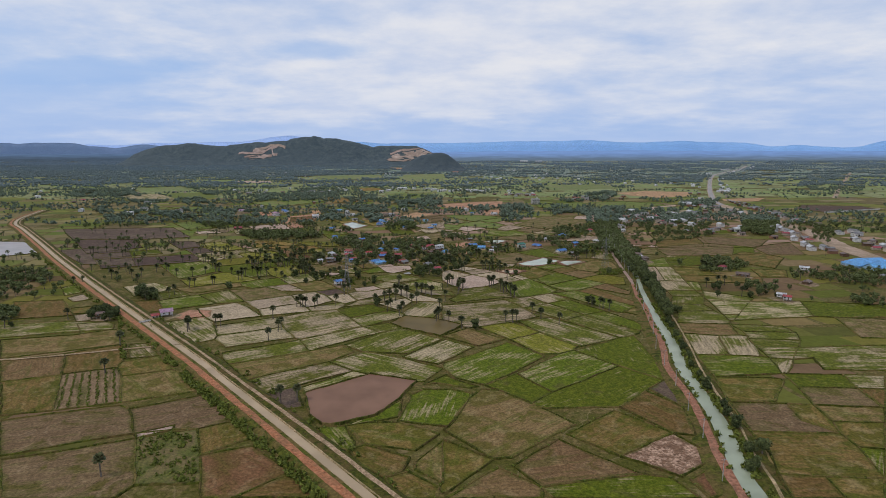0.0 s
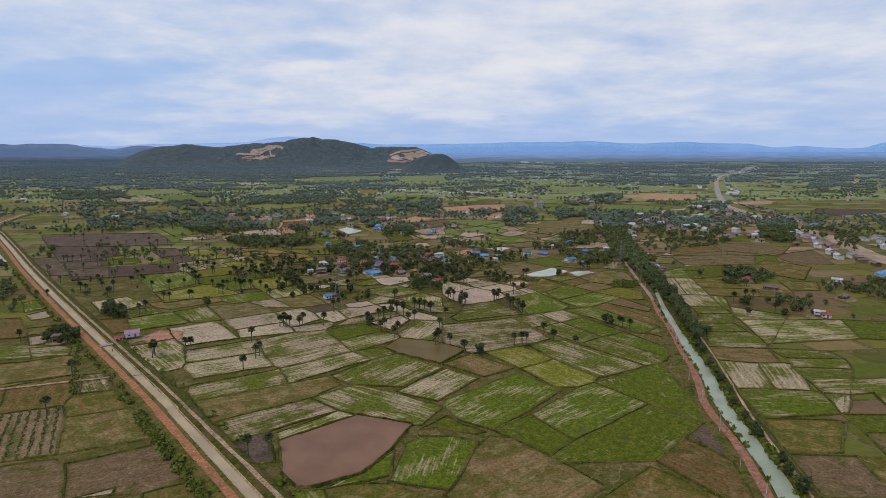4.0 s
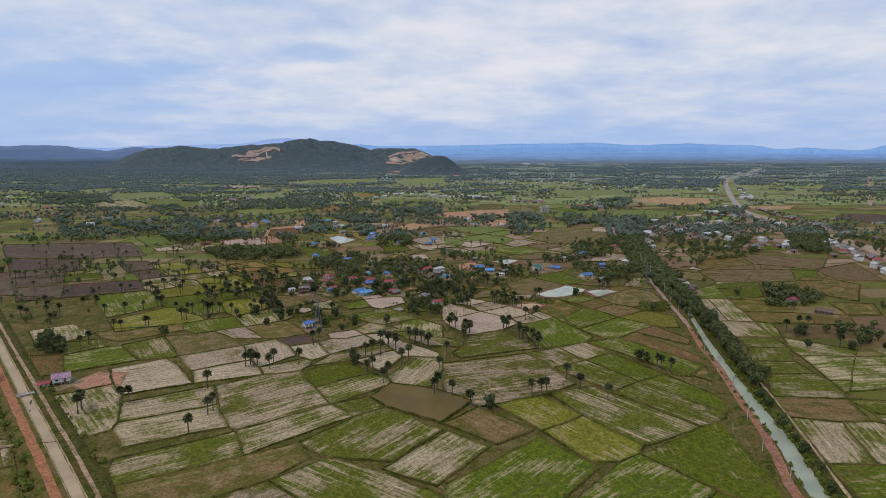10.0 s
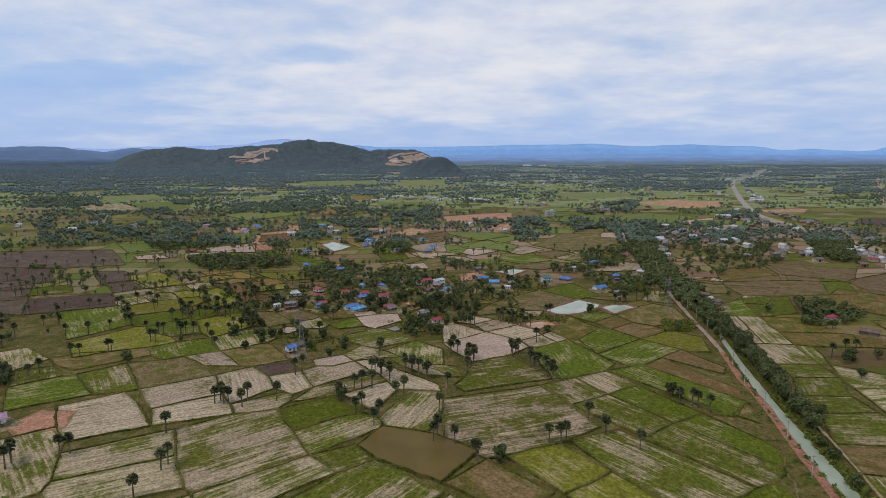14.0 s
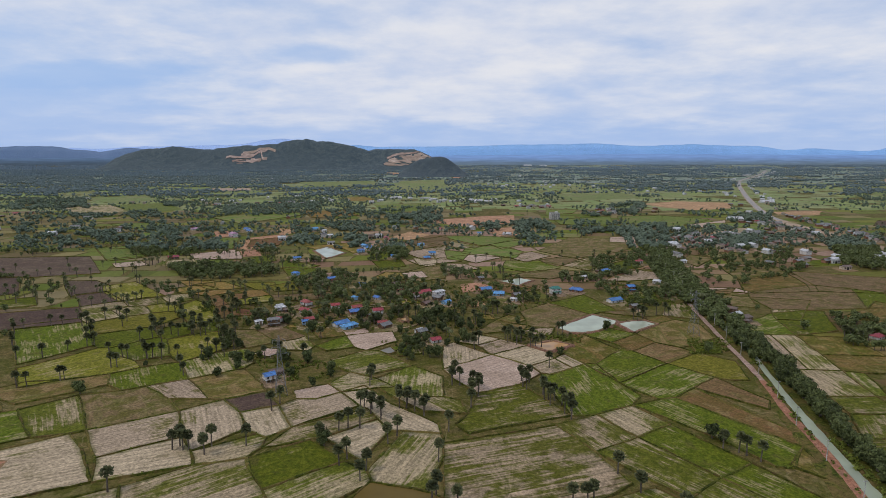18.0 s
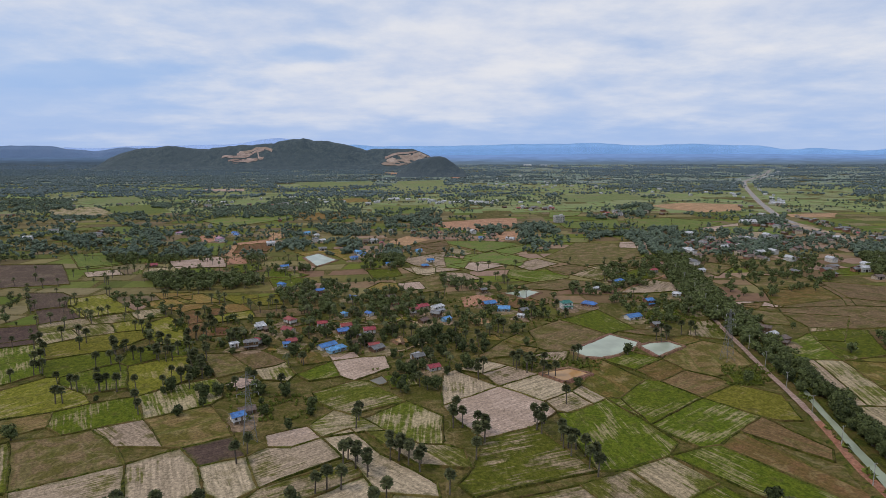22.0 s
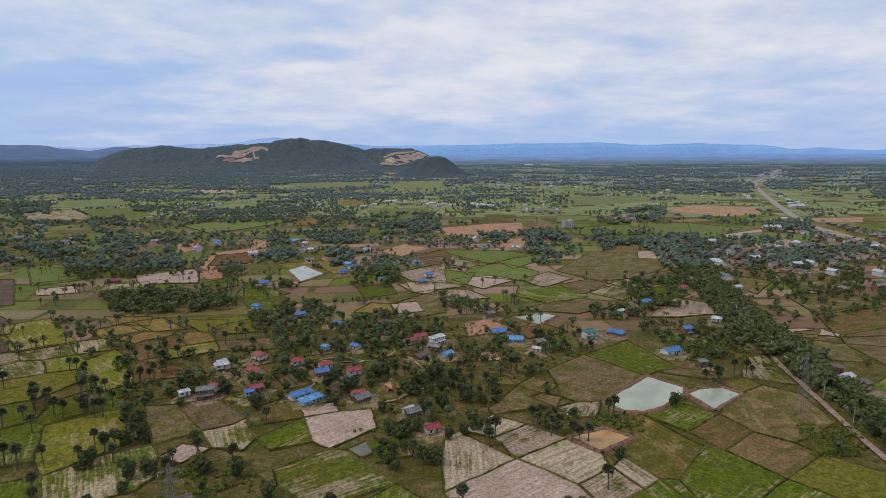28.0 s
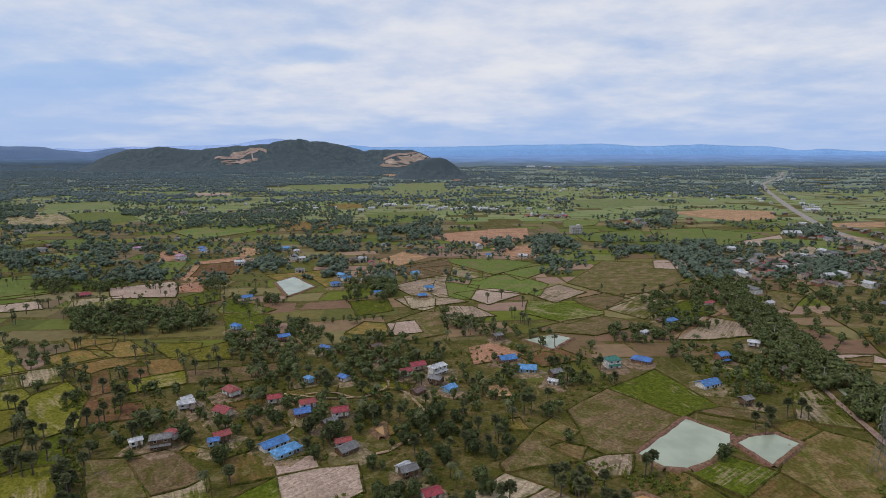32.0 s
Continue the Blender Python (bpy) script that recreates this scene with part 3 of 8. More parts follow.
def hill(name, label, crest, y0, y1, y2, nx, ny, seed, rough, scars=(), roads=()):
    gx, gy = np.meshgrid(np.linspace(crest[0][0] - 40, crest[-1][0] + 40, nx), np.linspace(y0 - 10, y2, ny))
    gz = hill_height(gx, gy, crest, y0, y1, seed, rough)
    v = np.stack([gx.ravel(), gy.ravel(), gz.ravel()], 1)
    i = (np.arange(ny - 1)[:, None] * nx + np.arange(nx - 1)[None]).ravel()
    f = np.concatenate([np.stack([i, i + 1, i + nx + 1], 1), np.stack([i, i + nx + 1, i + nx], 1)])
    ob = tagged(new(name, mesh_arrays(name, v, f, "forest_haze")), label, "hill", kind="structure")
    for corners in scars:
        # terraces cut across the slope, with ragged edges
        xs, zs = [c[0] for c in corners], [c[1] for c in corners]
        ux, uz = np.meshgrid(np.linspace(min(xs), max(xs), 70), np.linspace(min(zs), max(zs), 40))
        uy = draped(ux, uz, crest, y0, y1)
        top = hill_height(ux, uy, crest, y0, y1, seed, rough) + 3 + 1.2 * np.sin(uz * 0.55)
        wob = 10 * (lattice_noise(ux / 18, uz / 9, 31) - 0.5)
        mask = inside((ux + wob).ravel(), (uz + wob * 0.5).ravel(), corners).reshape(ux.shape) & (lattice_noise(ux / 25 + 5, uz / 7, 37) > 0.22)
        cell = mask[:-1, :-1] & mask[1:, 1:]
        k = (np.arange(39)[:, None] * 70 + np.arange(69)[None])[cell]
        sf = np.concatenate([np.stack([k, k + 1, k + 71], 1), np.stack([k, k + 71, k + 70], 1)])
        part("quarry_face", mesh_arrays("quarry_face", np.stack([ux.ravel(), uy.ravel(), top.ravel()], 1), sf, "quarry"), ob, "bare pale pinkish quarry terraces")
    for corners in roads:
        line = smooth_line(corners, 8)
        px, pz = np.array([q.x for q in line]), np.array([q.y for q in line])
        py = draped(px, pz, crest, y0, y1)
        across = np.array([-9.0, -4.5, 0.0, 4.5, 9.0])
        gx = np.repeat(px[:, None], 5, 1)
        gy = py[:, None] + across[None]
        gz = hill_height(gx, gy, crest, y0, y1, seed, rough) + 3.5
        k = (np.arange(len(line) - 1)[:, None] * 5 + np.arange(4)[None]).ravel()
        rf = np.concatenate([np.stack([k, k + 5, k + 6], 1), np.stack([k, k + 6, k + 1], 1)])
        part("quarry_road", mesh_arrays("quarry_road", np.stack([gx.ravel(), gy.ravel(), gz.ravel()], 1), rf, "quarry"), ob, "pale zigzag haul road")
    return ob


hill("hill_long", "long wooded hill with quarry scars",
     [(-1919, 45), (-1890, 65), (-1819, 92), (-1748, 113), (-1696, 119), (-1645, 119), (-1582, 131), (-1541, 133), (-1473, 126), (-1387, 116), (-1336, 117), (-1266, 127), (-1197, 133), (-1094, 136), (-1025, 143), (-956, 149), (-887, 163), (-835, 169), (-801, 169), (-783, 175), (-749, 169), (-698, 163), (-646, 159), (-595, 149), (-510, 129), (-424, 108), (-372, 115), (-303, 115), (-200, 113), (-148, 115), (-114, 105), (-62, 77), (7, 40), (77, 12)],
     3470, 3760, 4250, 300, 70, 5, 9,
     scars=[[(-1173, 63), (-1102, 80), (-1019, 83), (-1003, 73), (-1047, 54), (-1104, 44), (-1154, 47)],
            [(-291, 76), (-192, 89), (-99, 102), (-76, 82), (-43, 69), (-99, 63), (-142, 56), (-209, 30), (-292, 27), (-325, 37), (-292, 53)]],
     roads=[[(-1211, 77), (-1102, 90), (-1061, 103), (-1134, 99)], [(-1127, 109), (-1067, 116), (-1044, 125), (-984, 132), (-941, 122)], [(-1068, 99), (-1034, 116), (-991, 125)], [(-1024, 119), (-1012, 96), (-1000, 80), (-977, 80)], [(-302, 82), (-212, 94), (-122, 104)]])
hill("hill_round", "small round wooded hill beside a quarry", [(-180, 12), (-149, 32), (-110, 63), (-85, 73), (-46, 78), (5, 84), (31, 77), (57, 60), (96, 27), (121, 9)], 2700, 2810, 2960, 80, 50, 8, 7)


def ridge(name, label, y, tops, mat, seed, rough, base=0.0):
    """A far ridge: a long range whose crest passes through the tops given."""
    tx, tz = [t[0] for t in tops], [t[1] for t in tops]
    x = np.linspace(tx[0], tx[-1], 420)
    crest = np.interp(x, tx, tz)
    crest = np.convolve(np.pad(crest, 6, mode="edge"), np.ones(13) / 13, "valid")
    crest = crest + rough * (lattice_noise(x / 110, x * 0, seed) - 0.5) + rough * 0.5 * (lattice_noise(x / 42, x * 0 + 3, seed) - 0.5)
    rows = []
    for k, (dy, share) in enumerate(((-110, 0.0), (-70, 0.35), (-35, 0.75), (0, 1.0), (40, 0.6), (80, 0.0))):
        rows.append(np.stack([x, np.full_like(x, y + dy), base + (crest - base) * share], 1))
    v = np.concatenate(rows)
    n = len(x)
    i = (np.arange(5)[:, None] * n + np.arange(n - 1)[None]).ravel()
    f = np.concatenate([np.stack([i, i + 1, i + n + 1], 1), np.stack([i, i + n + 1, i + n], 1)])
    return tagged(new(name, mesh_arrays(name, v, f, mat)), label, "hills", kind="structure")


ridge("backdrop_peaks", "hazy faint blue mountains far beyond the plain", 4960, [(-2901, 124), (-2630, 115), (-2447, 133), (-2038, 137), (-1629, 146), (-1492, 159), (-1354, 186), (-1263, 195), (-1217, 197), (-1172, 190), (-992, 150), (-719, 145)], "peak_haze", 6, 4)
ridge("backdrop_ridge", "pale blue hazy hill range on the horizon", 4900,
      [(-760, 120), (-712, 145), (-622, 145), (-532, 131), (-351, 131), (-81, 131), (100, 135), (326, 137), (506, 146), (687, 146), (868, 150), (1004, 148), (1184, 155), (1366, 148), (1457, 137), (1683, 139), (1819, 145), (1977, 150), (2182, 138), (2364, 136), (2500, 136), (2592, 120), (2717, 98), (2820, 111), (2910, 122), (3048, 109), (3103, 100), (3368, 97), (3502, 115), (3537, 133), (3575, 151), (3900, 150), (4300, 110)], "far_ridge_haze", 3, 5)
ridge("backdrop_ridge_west", "hazy dark blue wooded range on the horizon", 4790,
      [(-4300, 120), (-3700, 135), (-3417, 137), (-3353, 129), (-3265, 133), (-3207, 139), (-3155, 135), (-3023, 137), (-2901, 137), (-2849, 128), (-2763, 111), (-2667, 107), (-2611, 96), (-2554, 93), (-2478, 106), (-2367, 124), (-2288, 124), (-2236, 115), (-2000, 60), (-1700, 20)], "near_ridge_haze", 4, 5)
# upright strip shaped to the camera's view, where the plain would go on
ridge("backdrop_plain", "raised strip of hazy wooded plain below the horizon", 4660,
      [(-4300, 50), (-2500, 52), (-800, 60), (400, 70), (1500, 76), (2600, 70), (4300, 66)], "far_plain_haze", 9, 4)

# ---------------------------------------------------------------- roads and canals
CANAL = smooth_line([(6.3, 150.1), (-23.8, 186.1), (-50, 217.5), (-70.2, 241.8), (-95.4, 271.5), (-121, 301.6), (-136.6, 320.2), (-273.7, 473.3), (-394.5, 610.3), (-497.2, 731.3), (-604.4, 856.2), (-653, 911.5), (-694.1, 984.8), (-737.9, 1108.8)], 8)
RED_TRACK = smooth_line([(99.6, 154.5), (105.6, 196.5), (109.1, 216.5), (114.6, 240.6), (120.1, 270.1), (123.7, 307.1), (135, 346), (144, 388.7), (152.7, 427.1), (158.4, 463.2), (168.2, 507), (174.7, 549.5), (180.9, 587.4), (188.6, 632.9), (198.7, 687.1), (209.2, 733.5), (223.2, 811.3), (234.2, 884.7), (243.4, 938.5), (259.8, 1017.3), (272.1, 1089.9)])
RIVER = smooth_line([(104.6, 150), (109.6, 186), (110.1, 196.5), (115.4, 216.5), (121.4, 240.5), (126.4, 270), (131.7, 307), (142.2, 351.2), (151.4, 404.7), (163.5, 461.3), (172.4, 499.6), (183.9, 547.2), (190.1, 587.6), (197.8, 633.1), (206.8, 687.3), (217.4, 733.7), (231.3, 801.2)])
FOOTPATH = smooth_line([(110.4, 149.9), (117.4, 185.9), (119.9, 196.4), (123.1, 216.4), (129.3, 240.5), (134.3, 270), (141.5, 307), (152.4, 351.4), (159.9, 385.9), (168.9, 431.5), (174.8, 463.5), (183.6, 504.7), (193.1, 547.4), (200.3, 587.8)])
HIGHWAY = smooth_line([(433, 426), (452, 543), (478, 694), (505, 780), (525, 885), (540, 985), (551, 1060), (556, 1130), (575, 1222), (594, 1285), (640, 1400), (725, 1600), (830, 1835), (950, 2098), (1040, 2280), (1094, 2386), (1190, 2534), (1339, 2750), (1511, 3012), (1749, 3412)], 14)


def strip(name, label, category, line, profile, mat, wobble=0.0, seed=0, taper=None):
    return tagged(new(name, ribbon(name, line, profile, mat, wobble, seed, taper)), label, category, kind="structure")


strip("bank_canal_west", "grassy green embankment beside the canal", "embankment", CANAL, [(-11, 0), (-8.8, 1.2), (-2.3, 1.3), (-1.6, 0.4)], "bank_grass", 0.14, 1)
strip("bank_canal_east", "grassy green embankment beside the canal", "embankment", CANAL, [(1.6, 0.4), (2.3, 1.25), (8.6, 1.3), (11.0, 0)], "bank_grass", 0.14, 2)
strip("canal_water", "muddy tan water in a straight canal", "canal", CANAL, [(-2.1, 0.75), (0, 0.75), (2.1, 0.75)], "canal_tan")
strip("canal_lining", "bare earth edge of the canal", "canal", CANAL, [(-2.45, 1.35), (-2.15, 1.32), (-1.85, 0.7)], "tan_earth", 0.05, 3)
strip("canal_lining_east", "bare earth edge of the canal", "canal", CANAL, [(1.85, 0.7), (2.15, 1.32), (2.45, 1.35)], "tan_earth", 0.05, 4)
strip("red_road", "red laterite dirt road on the canal bank", "road", CANAL, [(-7.4, 1.30), (-6.9, 1.42), (-4.5, 1.42), (-4.0, 1.34)], "laterite", 0.25, 5)
strip("tan_track", "tan dirt track on the canal bank", "track", CANAL, [(5.9, 1.30), (6.2, 1.40), (7.6, 1.40), (7.9, 1.33)], "tan_earth", 0.25, 6, lambda y: min(1, max(0.8, 1 - (y - 220) / 400)))
strip("bank_river_west", "grassy bank of the winding canal", "embankment", RIVER, [(-14, 0), (-11, 0.7), (-4.2, 0.8), (-3.2, 0.1)], "bank_grass", 0.6, 7, lambda y: min(1, max(0.6, 1 - (y - 380) / 300)))
strip("bank_river_east", "grassy bank of the winding canal", "embankment", RIVER, [(3.0, 0.1), (4.0, 0.8), (9, 0.7), (13, 0)], "bank_grass", 0.6, 8, lambda y: min(1, max(0.6, 1 - (y - 380) / 300)))
strip("river_water", "pale green water in an earth canal", "canal", RIVER, [(-3.7, 0.45), (0, 0.45), (3.6, 0.45)], "canal_green", 0.3, 9, lambda y: min(1, max(0.45, 1 - (y - 380) / 200)))
strip("lane_track", "narrow pale dirt track between trees", "track", [q for q in RED_TRACK if q.y > 496], [(-1.5, 0.78), (-0.9, 0.92), (0.9, 0.92), (1.5, 0.78)], "shoulder", 0.35, 17)
strip("red_track", "narrow red dirt track along the water", "track", [q for q in RED_TRACK if q.y < 506], [(-2.0, 0.78), (-1.4, 0.92), (1.2, 0.92), (1.7, 0.78)], "red_earth", 0.35, 10)
strip("footpath", "narrow sandy footpath on the bank", "path", FOOTPATH, [(-0.6, 0.74), (-0.35, 0.84), (0.35, 0.84), (0.6, 0.74)], "tan_earth", 0.25, 11)
strip("highway_shoulder", "reddish dusty verge of the main road", "road", HIGHWAY, [(-12, 0.1), (-10, 0.3), (10, 0.3), (12, 0.1)], "shoulder", 1.5, 12, lambda y: min(1, max(0.58, 1 - (y - 1100) / 300)))
strip("highway", "grey paved main road", "road", [q for q in HIGHWAY if q.y > 1190], [(-5.2, 0.4), (0, 0.5), (5.2, 0.4)], "asphalt")
strip("far_lane", "pale straight lane far off between trees", "road", smooth_line([(896, 1347), (1100, 1638), (1468, 2154), (1754, 2555)], 20), [(-5, 0.2), (0, 0.4), (5, 0.2)], "shoulder", 0.8, 41)
strip("village_lane", "orange dirt lane between fields", "track", smooth_line([(145.4, 736.8), (159.6, 749.5), (178, 770.6), (202.6, 794.1), (222.2, 813.4)]), [(-1.6, 0.55), (0, 0.75), (1.6, 0.55)], "red_earth", 0.3, 13)
strip("field_lane", "pale dirt lane across the fields", "track", smooth_line([(-301.8, 312.3), (-234.4, 324.7), (-186.2, 340.1), (-161.9, 347.7)]), [(-1.2, 0.5), (0, 0.72), (1.2, 0.5)], "tan_earth", 0.3, 14)
strip("village_path_1", "worn pale footpath through the village", "path", smooth_line([(-88.4, 629.8), (-78.1, 637.6), (-70.5, 645.8), (-67.9, 652.6), (-54.3, 656), (-39, 649.7), (-27.3, 661.2), (-26.8, 670.5)], 3), [(-0.7, 0.55), (0, 0.68), (0.7, 0.55)], "tan_earth", 0.2, 30)
strip("village_path_2", "worn pale footpath through the village", "path", smooth_line([(-76.8, 654.1), (-55.8, 649.1), (-41.8, 649.6)], 3), [(-0.7, 0.55), (0, 0.68), (0.7, 0.55)], "tan_earth", 0.2, 31)
strip("village_path_3", "worn pale footpath through the village", "path", smooth_line([(-28.5, 590.9), (-27.2, 594.2), (-20.4, 597.3), (-16.2, 603), (-9.2, 609.2), (-1.8, 615.9)], 3), [(-0.7, 0.55), (0, 0.68), (0.7, 0.55)], "tan_earth", 0.2, 32)
strip("village_path_4", "worn pale footpath through the village", "path", smooth_line([(-25.9, 661.2), (-16.8, 655.7), (-4.5, 629.1)], 3), [(-0.7, 0.55), (0, 0.68), (0.7, 0.55)], "tan_earth", 0.2, 33)
strip("village_path_5", "worn pale footpath through the village", "path", smooth_line([(-67.1, 609.6), (-63.8, 616.4), (-64.4, 625), (-63.8, 634.4)], 3), [(-0.7, 0.55), (0, 0.68), (0.7, 0.55)], "tan_earth", 0.2, 34)

# ---------------------------------------------------------------- paddies and ponds
KINDS = {
    "G": ("rice_paddy", "bright green rice paddy with earth banks", "field"), "S": ("rice_paddy", "green paddy with pale straw streaks", "field"),
    "M": ("rice_paddy", "mown paddy of mixed straw and green rows", "field"), "D": ("stubble_field", "pale dry stubble field with straw rows", "field"),
    "P": ("bare_field", "pale pinkish bare ploughed field", "field"), "L": ("bare_field", "lumpy pale ploughed soil plot", "field"),
    "O": ("fallow_field", "olive brown fallow grass field", "field"), "A": ("rice_paddy", "yellowish green ripening paddy", "field"),
    "X": ("fallow_field", "grey brown bare grazed field", "field"), "B": ("fallow_field", "brown dry grass field with straw", "field"),
    "K": ("ploughed_field", "dark mauve ploughed wet soil", "field"), "R": ("ploughed_field", "reddish brown ploughed soil", "field"),
    "N": ("scrub_plot", "rough plot of green scrub and weeds", "field"), "H": ("orchard", "young orchard rows on pale soil", "orchard"), "E": ("dry_field", "tan and yellow dry grass field", "field"),
    "I": ("earth_yard", "bare orange laterite earth", "yard"), "V": ("pond", "milky pale green pond with earth banks", "pond"),
    "Q": ("pond", "small still grey pond by the village", "pond"), "Y": ("pond", "shallow pale grey pond among fields", "pond"), "U": ("pond", "orange muddy pond with earth banks", "pond"), "T": ("pond", "brown flooded shallow paddy", "pond"),
    "W": ("pond", "flat mauve muddy flooded paddy", "pond")}
POLYS, PONDS, BANK_LINES, BANKED = [], [], [], set()
ORCHARD = [(-176.2, 309.5), (-199.5, 300.0), (-177.5, 256.7), (-151.5, 265.5)]


def grow(poly, d):
    """The corners moved outwards by d, so that neighbours meet at a shared bank."""
    turn = sum(poly[i - 1][0] * poly[i][1] - poly[i][0] * poly[i - 1][1] for i in range(len(poly)))
    s = 1 if turn > 0 else -1
    out = []
    for i, (x, y) in enumerate(poly):
        a, c = Vector(poly[i - 1]), Vector(poly[(i + 1) % len(poly)])
        b = Vector((x, y))
        u, w = (b - a).normalized(), (c - b).normalized()
        n = Vector((u.y + w.y, -u.x - w.x)) * s
        n = n.normalized() * d * min(1.8, 1 / max(0.4, math.cos(u.angle(w, 0) / 2))) if n.length > 1e-4 else n
        out.append(tuple(b + n))
    return out


def edge_points(a, b, straight):
    """The line of a bank between two corners: slightly bowed and uneven, the same from both sides."""
    flip = a > b
    lo, hi = (b, a) if flip else (a, b)
    rnd = random.Random(int(lo[0] * 10) * 7919 + int(lo[1] * 10) * 104729 + int(hi[0] * 10) * 31 + int(hi[1] * 10))
    p, q = Vector((*lo, 0)), Vector((*hi, 0))
    size = (q - p).length
    n = max(2, min(16, int(size / 6)))
    side = Vector((q.y - p.y, p.x - q.x, 0)).normalized()
    bow = (0.0 if straight else rnd.uniform(-0.015, 0.015)) * size
    pts = [p]
    for k in range(1, n):
        t = k / n
        pts.append(p.lerp(q, t) + side * (bow * 4 * t * (1 - t) + rnd.uniform(-0.35, 0.35) * (0.4 if straight else 1)))
    pts.append(q)
    return pts[::-1] if flip else pts


def paddy(kind, *corners):
    """A field or pond from its corners, with a low bank along each side; neighbours share their banks."""
    i = len(POLYS)
    POLYS.append(corners)
    wet = kind in "VYUTWQ"
    if wet:
        PONDS.append(corners)
    name, label, category = KINDS[kind]
    cx, cy = sum(c[0] for c in corners) / len(corners), sum(c[1] for c in corners) / len(corners)
    if cy > 700:
        corners = [(round(q[0], 1), round(q[1], 1)) for q in grow(corners, 3.0 if cy < 850 else 5.0)]
    sides = [(corners[k], corners[(k + 1) % len(corners)]) for k in range(len(corners))]
    longest = max(sides, key=lambda s: math.dist(*s))
    turn = math.atan2(longest[1][1] - longest[0][1], longest[1][0] - longest[0][0])
    root = Matrix.Translation((cx, cy, 0)) @ Matrix.Rotation(turn, 4, "Z")
    back = root.inverted()
    lines = [[back @ q for q in edge_points(a, b, kind in "VU")] for a, b in sides]
    outline = [q for pts in lines for q in pts[:-1]]
    z = 0.14 + 0.0009 * i + (0.55 if wet else 0.0)
    mat = ("water_" if wet else "field_") + kind
    # far greens: brighter beyond 850 m, haze in the colour beyond 1550 m
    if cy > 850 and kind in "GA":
        mat = "field_hazed" if cy > 1550 else "field_mid"
    n = len(outline)
    mid = sum(outline, Vector()) / n
    inner = [mid + (q - mid) * max(0.3, 1 - 4.5 / max(5.0, (q - mid).length)) for q in outline]
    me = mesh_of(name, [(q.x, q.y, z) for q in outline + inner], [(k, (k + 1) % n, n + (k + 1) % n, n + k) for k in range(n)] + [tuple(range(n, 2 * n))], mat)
    me.attributes.new("margin", "FLOAT", "POINT").data.foreach_set("value", [1.0 if cy < 480 else 0.7] * n + [0.0] * n)
    ob = new(name, me)
    ob.matrix_basis = root
    tagged(ob, label, category)
    if kind == "I" or cy > 1350:
        return ob
    earth = kind in "VU"
    rnd = random.Random(i)
    for (ca, cb), pts in zip(sides, lines):
        key = (min(ca, cb), max(ca, cb))
        if key in BANKED:
            continue
        BANKED.add(key)
        w = (rnd.uniform(1.7, 2.1) if earth else rnd.uniform(0.45, 0.75))
        h = (0.35 if earth else rnd.uniform(0.3, 0.5)) + z
        fine = []
        for a, b in zip(pts, pts[1:]):
            m = max(1, int((b - a).length / 3.0))
            fine += [a.lerp(b, t / m) for t in range(m)]
        fine.append(pts[-1])
        verts, faces = [], []
        for j, q in enumerate(fine):
            d = (fine[min(j + 1, len(fine) - 1)] - fine[max(j - 1, 0)])
            side = Vector((d.y, -d.x, 0)).normalized()
            ww, hh = w * (rnd.uniform(0.9, 1.12) if earth else rnd.uniform(0.6, 1.4)), h * rnd.uniform(0.75, 1.3)
            for o, e in ((-ww, 0.02), (-ww * 0.45, hh), (ww * 0.4, hh * 0.95), (ww, 0.02)):
                verts.append(q + side * o + Vector((0, 0, e)))
        for j in range(len(fine) - 1):
            spot = root @ fine[j]
            if not wet and any(inside(np.array([spot.x]), np.array([spot.y]), q)[0] for q in PONDS):
                continue
            for s in range(3):
                faces.append((4 * j + s, 4 * j + s + 1, 4 * j + s + 5, 4 * j + s + 4))
        if not faces:
            continue
        part("bank", mesh_of("bank", verts, faces, "bank_red" if earth else "bank_grass"), ob)
        if not earth and cy < 760:
            BANK_LINES.append([root @ q for q in fine])
    return ob


paddy("W", (-66.2, 275.1), (-37.2, 298.9), (-12.3, 289.6), (-19.3, 268.9), (-29.1, 250.8), (-44.1, 242.2), (-51.5, 242.2), (-58.8, 251))
paddy("T", (-33.9, 390.7), (-25.3, 407.3), (-2.7, 399.9), (15, 385.4), (0.4, 363), (-24.7, 379.4))
paddy("Q", (-36.5, 549.6), (-30.2, 556.3), (-25.8, 547.4), (-30.7, 543))
paddy("U", (53.9, 558.6), (71.1, 566.6), (81.8, 558), (64.7, 546.5))
paddy("V", (78, 594), (110.5, 626), (124, 610), (121.3, 603.1), (105.4, 588), (94.5, 581.8), (85.4, 582.6))
paddy("V", (121.3, 603.1), (130, 608.5), (142.9, 610.7), (149, 601.5), (127.4, 584))
paddy("V", (-143.5, 903.3), (-136.6, 919.9), (-114.3, 885.7), (-124, 858.7))
paddy("Y", (-581.5, 744), (-518.3, 736.3), (-451.1, 659.2), (-494.3, 627))
paddy("V", (57.5, 736.2), (75.2, 745.5), (81.5, 739.9), (68.3, 722.2))
paddy("U", (-29.3, 615.7), (-24, 621.8), (-22.3, 610.9), (-23.9, 608.5))
paddy("B", (-226.3, 290.7), (-200.7, 300.2), (-219.2, 332.5), (-247.7, 320.2))
paddy("O", (-200.7, 300.2), (-176.6, 310.2), (-178.3, 318.6), (-194.6, 348.6), (-219.2, 332.5))
paddy("B", (-250.8, 324.5), (-194.6, 348.6), (-212.2, 377.1), (-216, 378.3), (-231, 368.9), (-274.5, 357.1))
paddy("M", (-177.2, 323.9), (-162.1, 328.8), (-179.4, 350.1), (-189.7, 348.3))
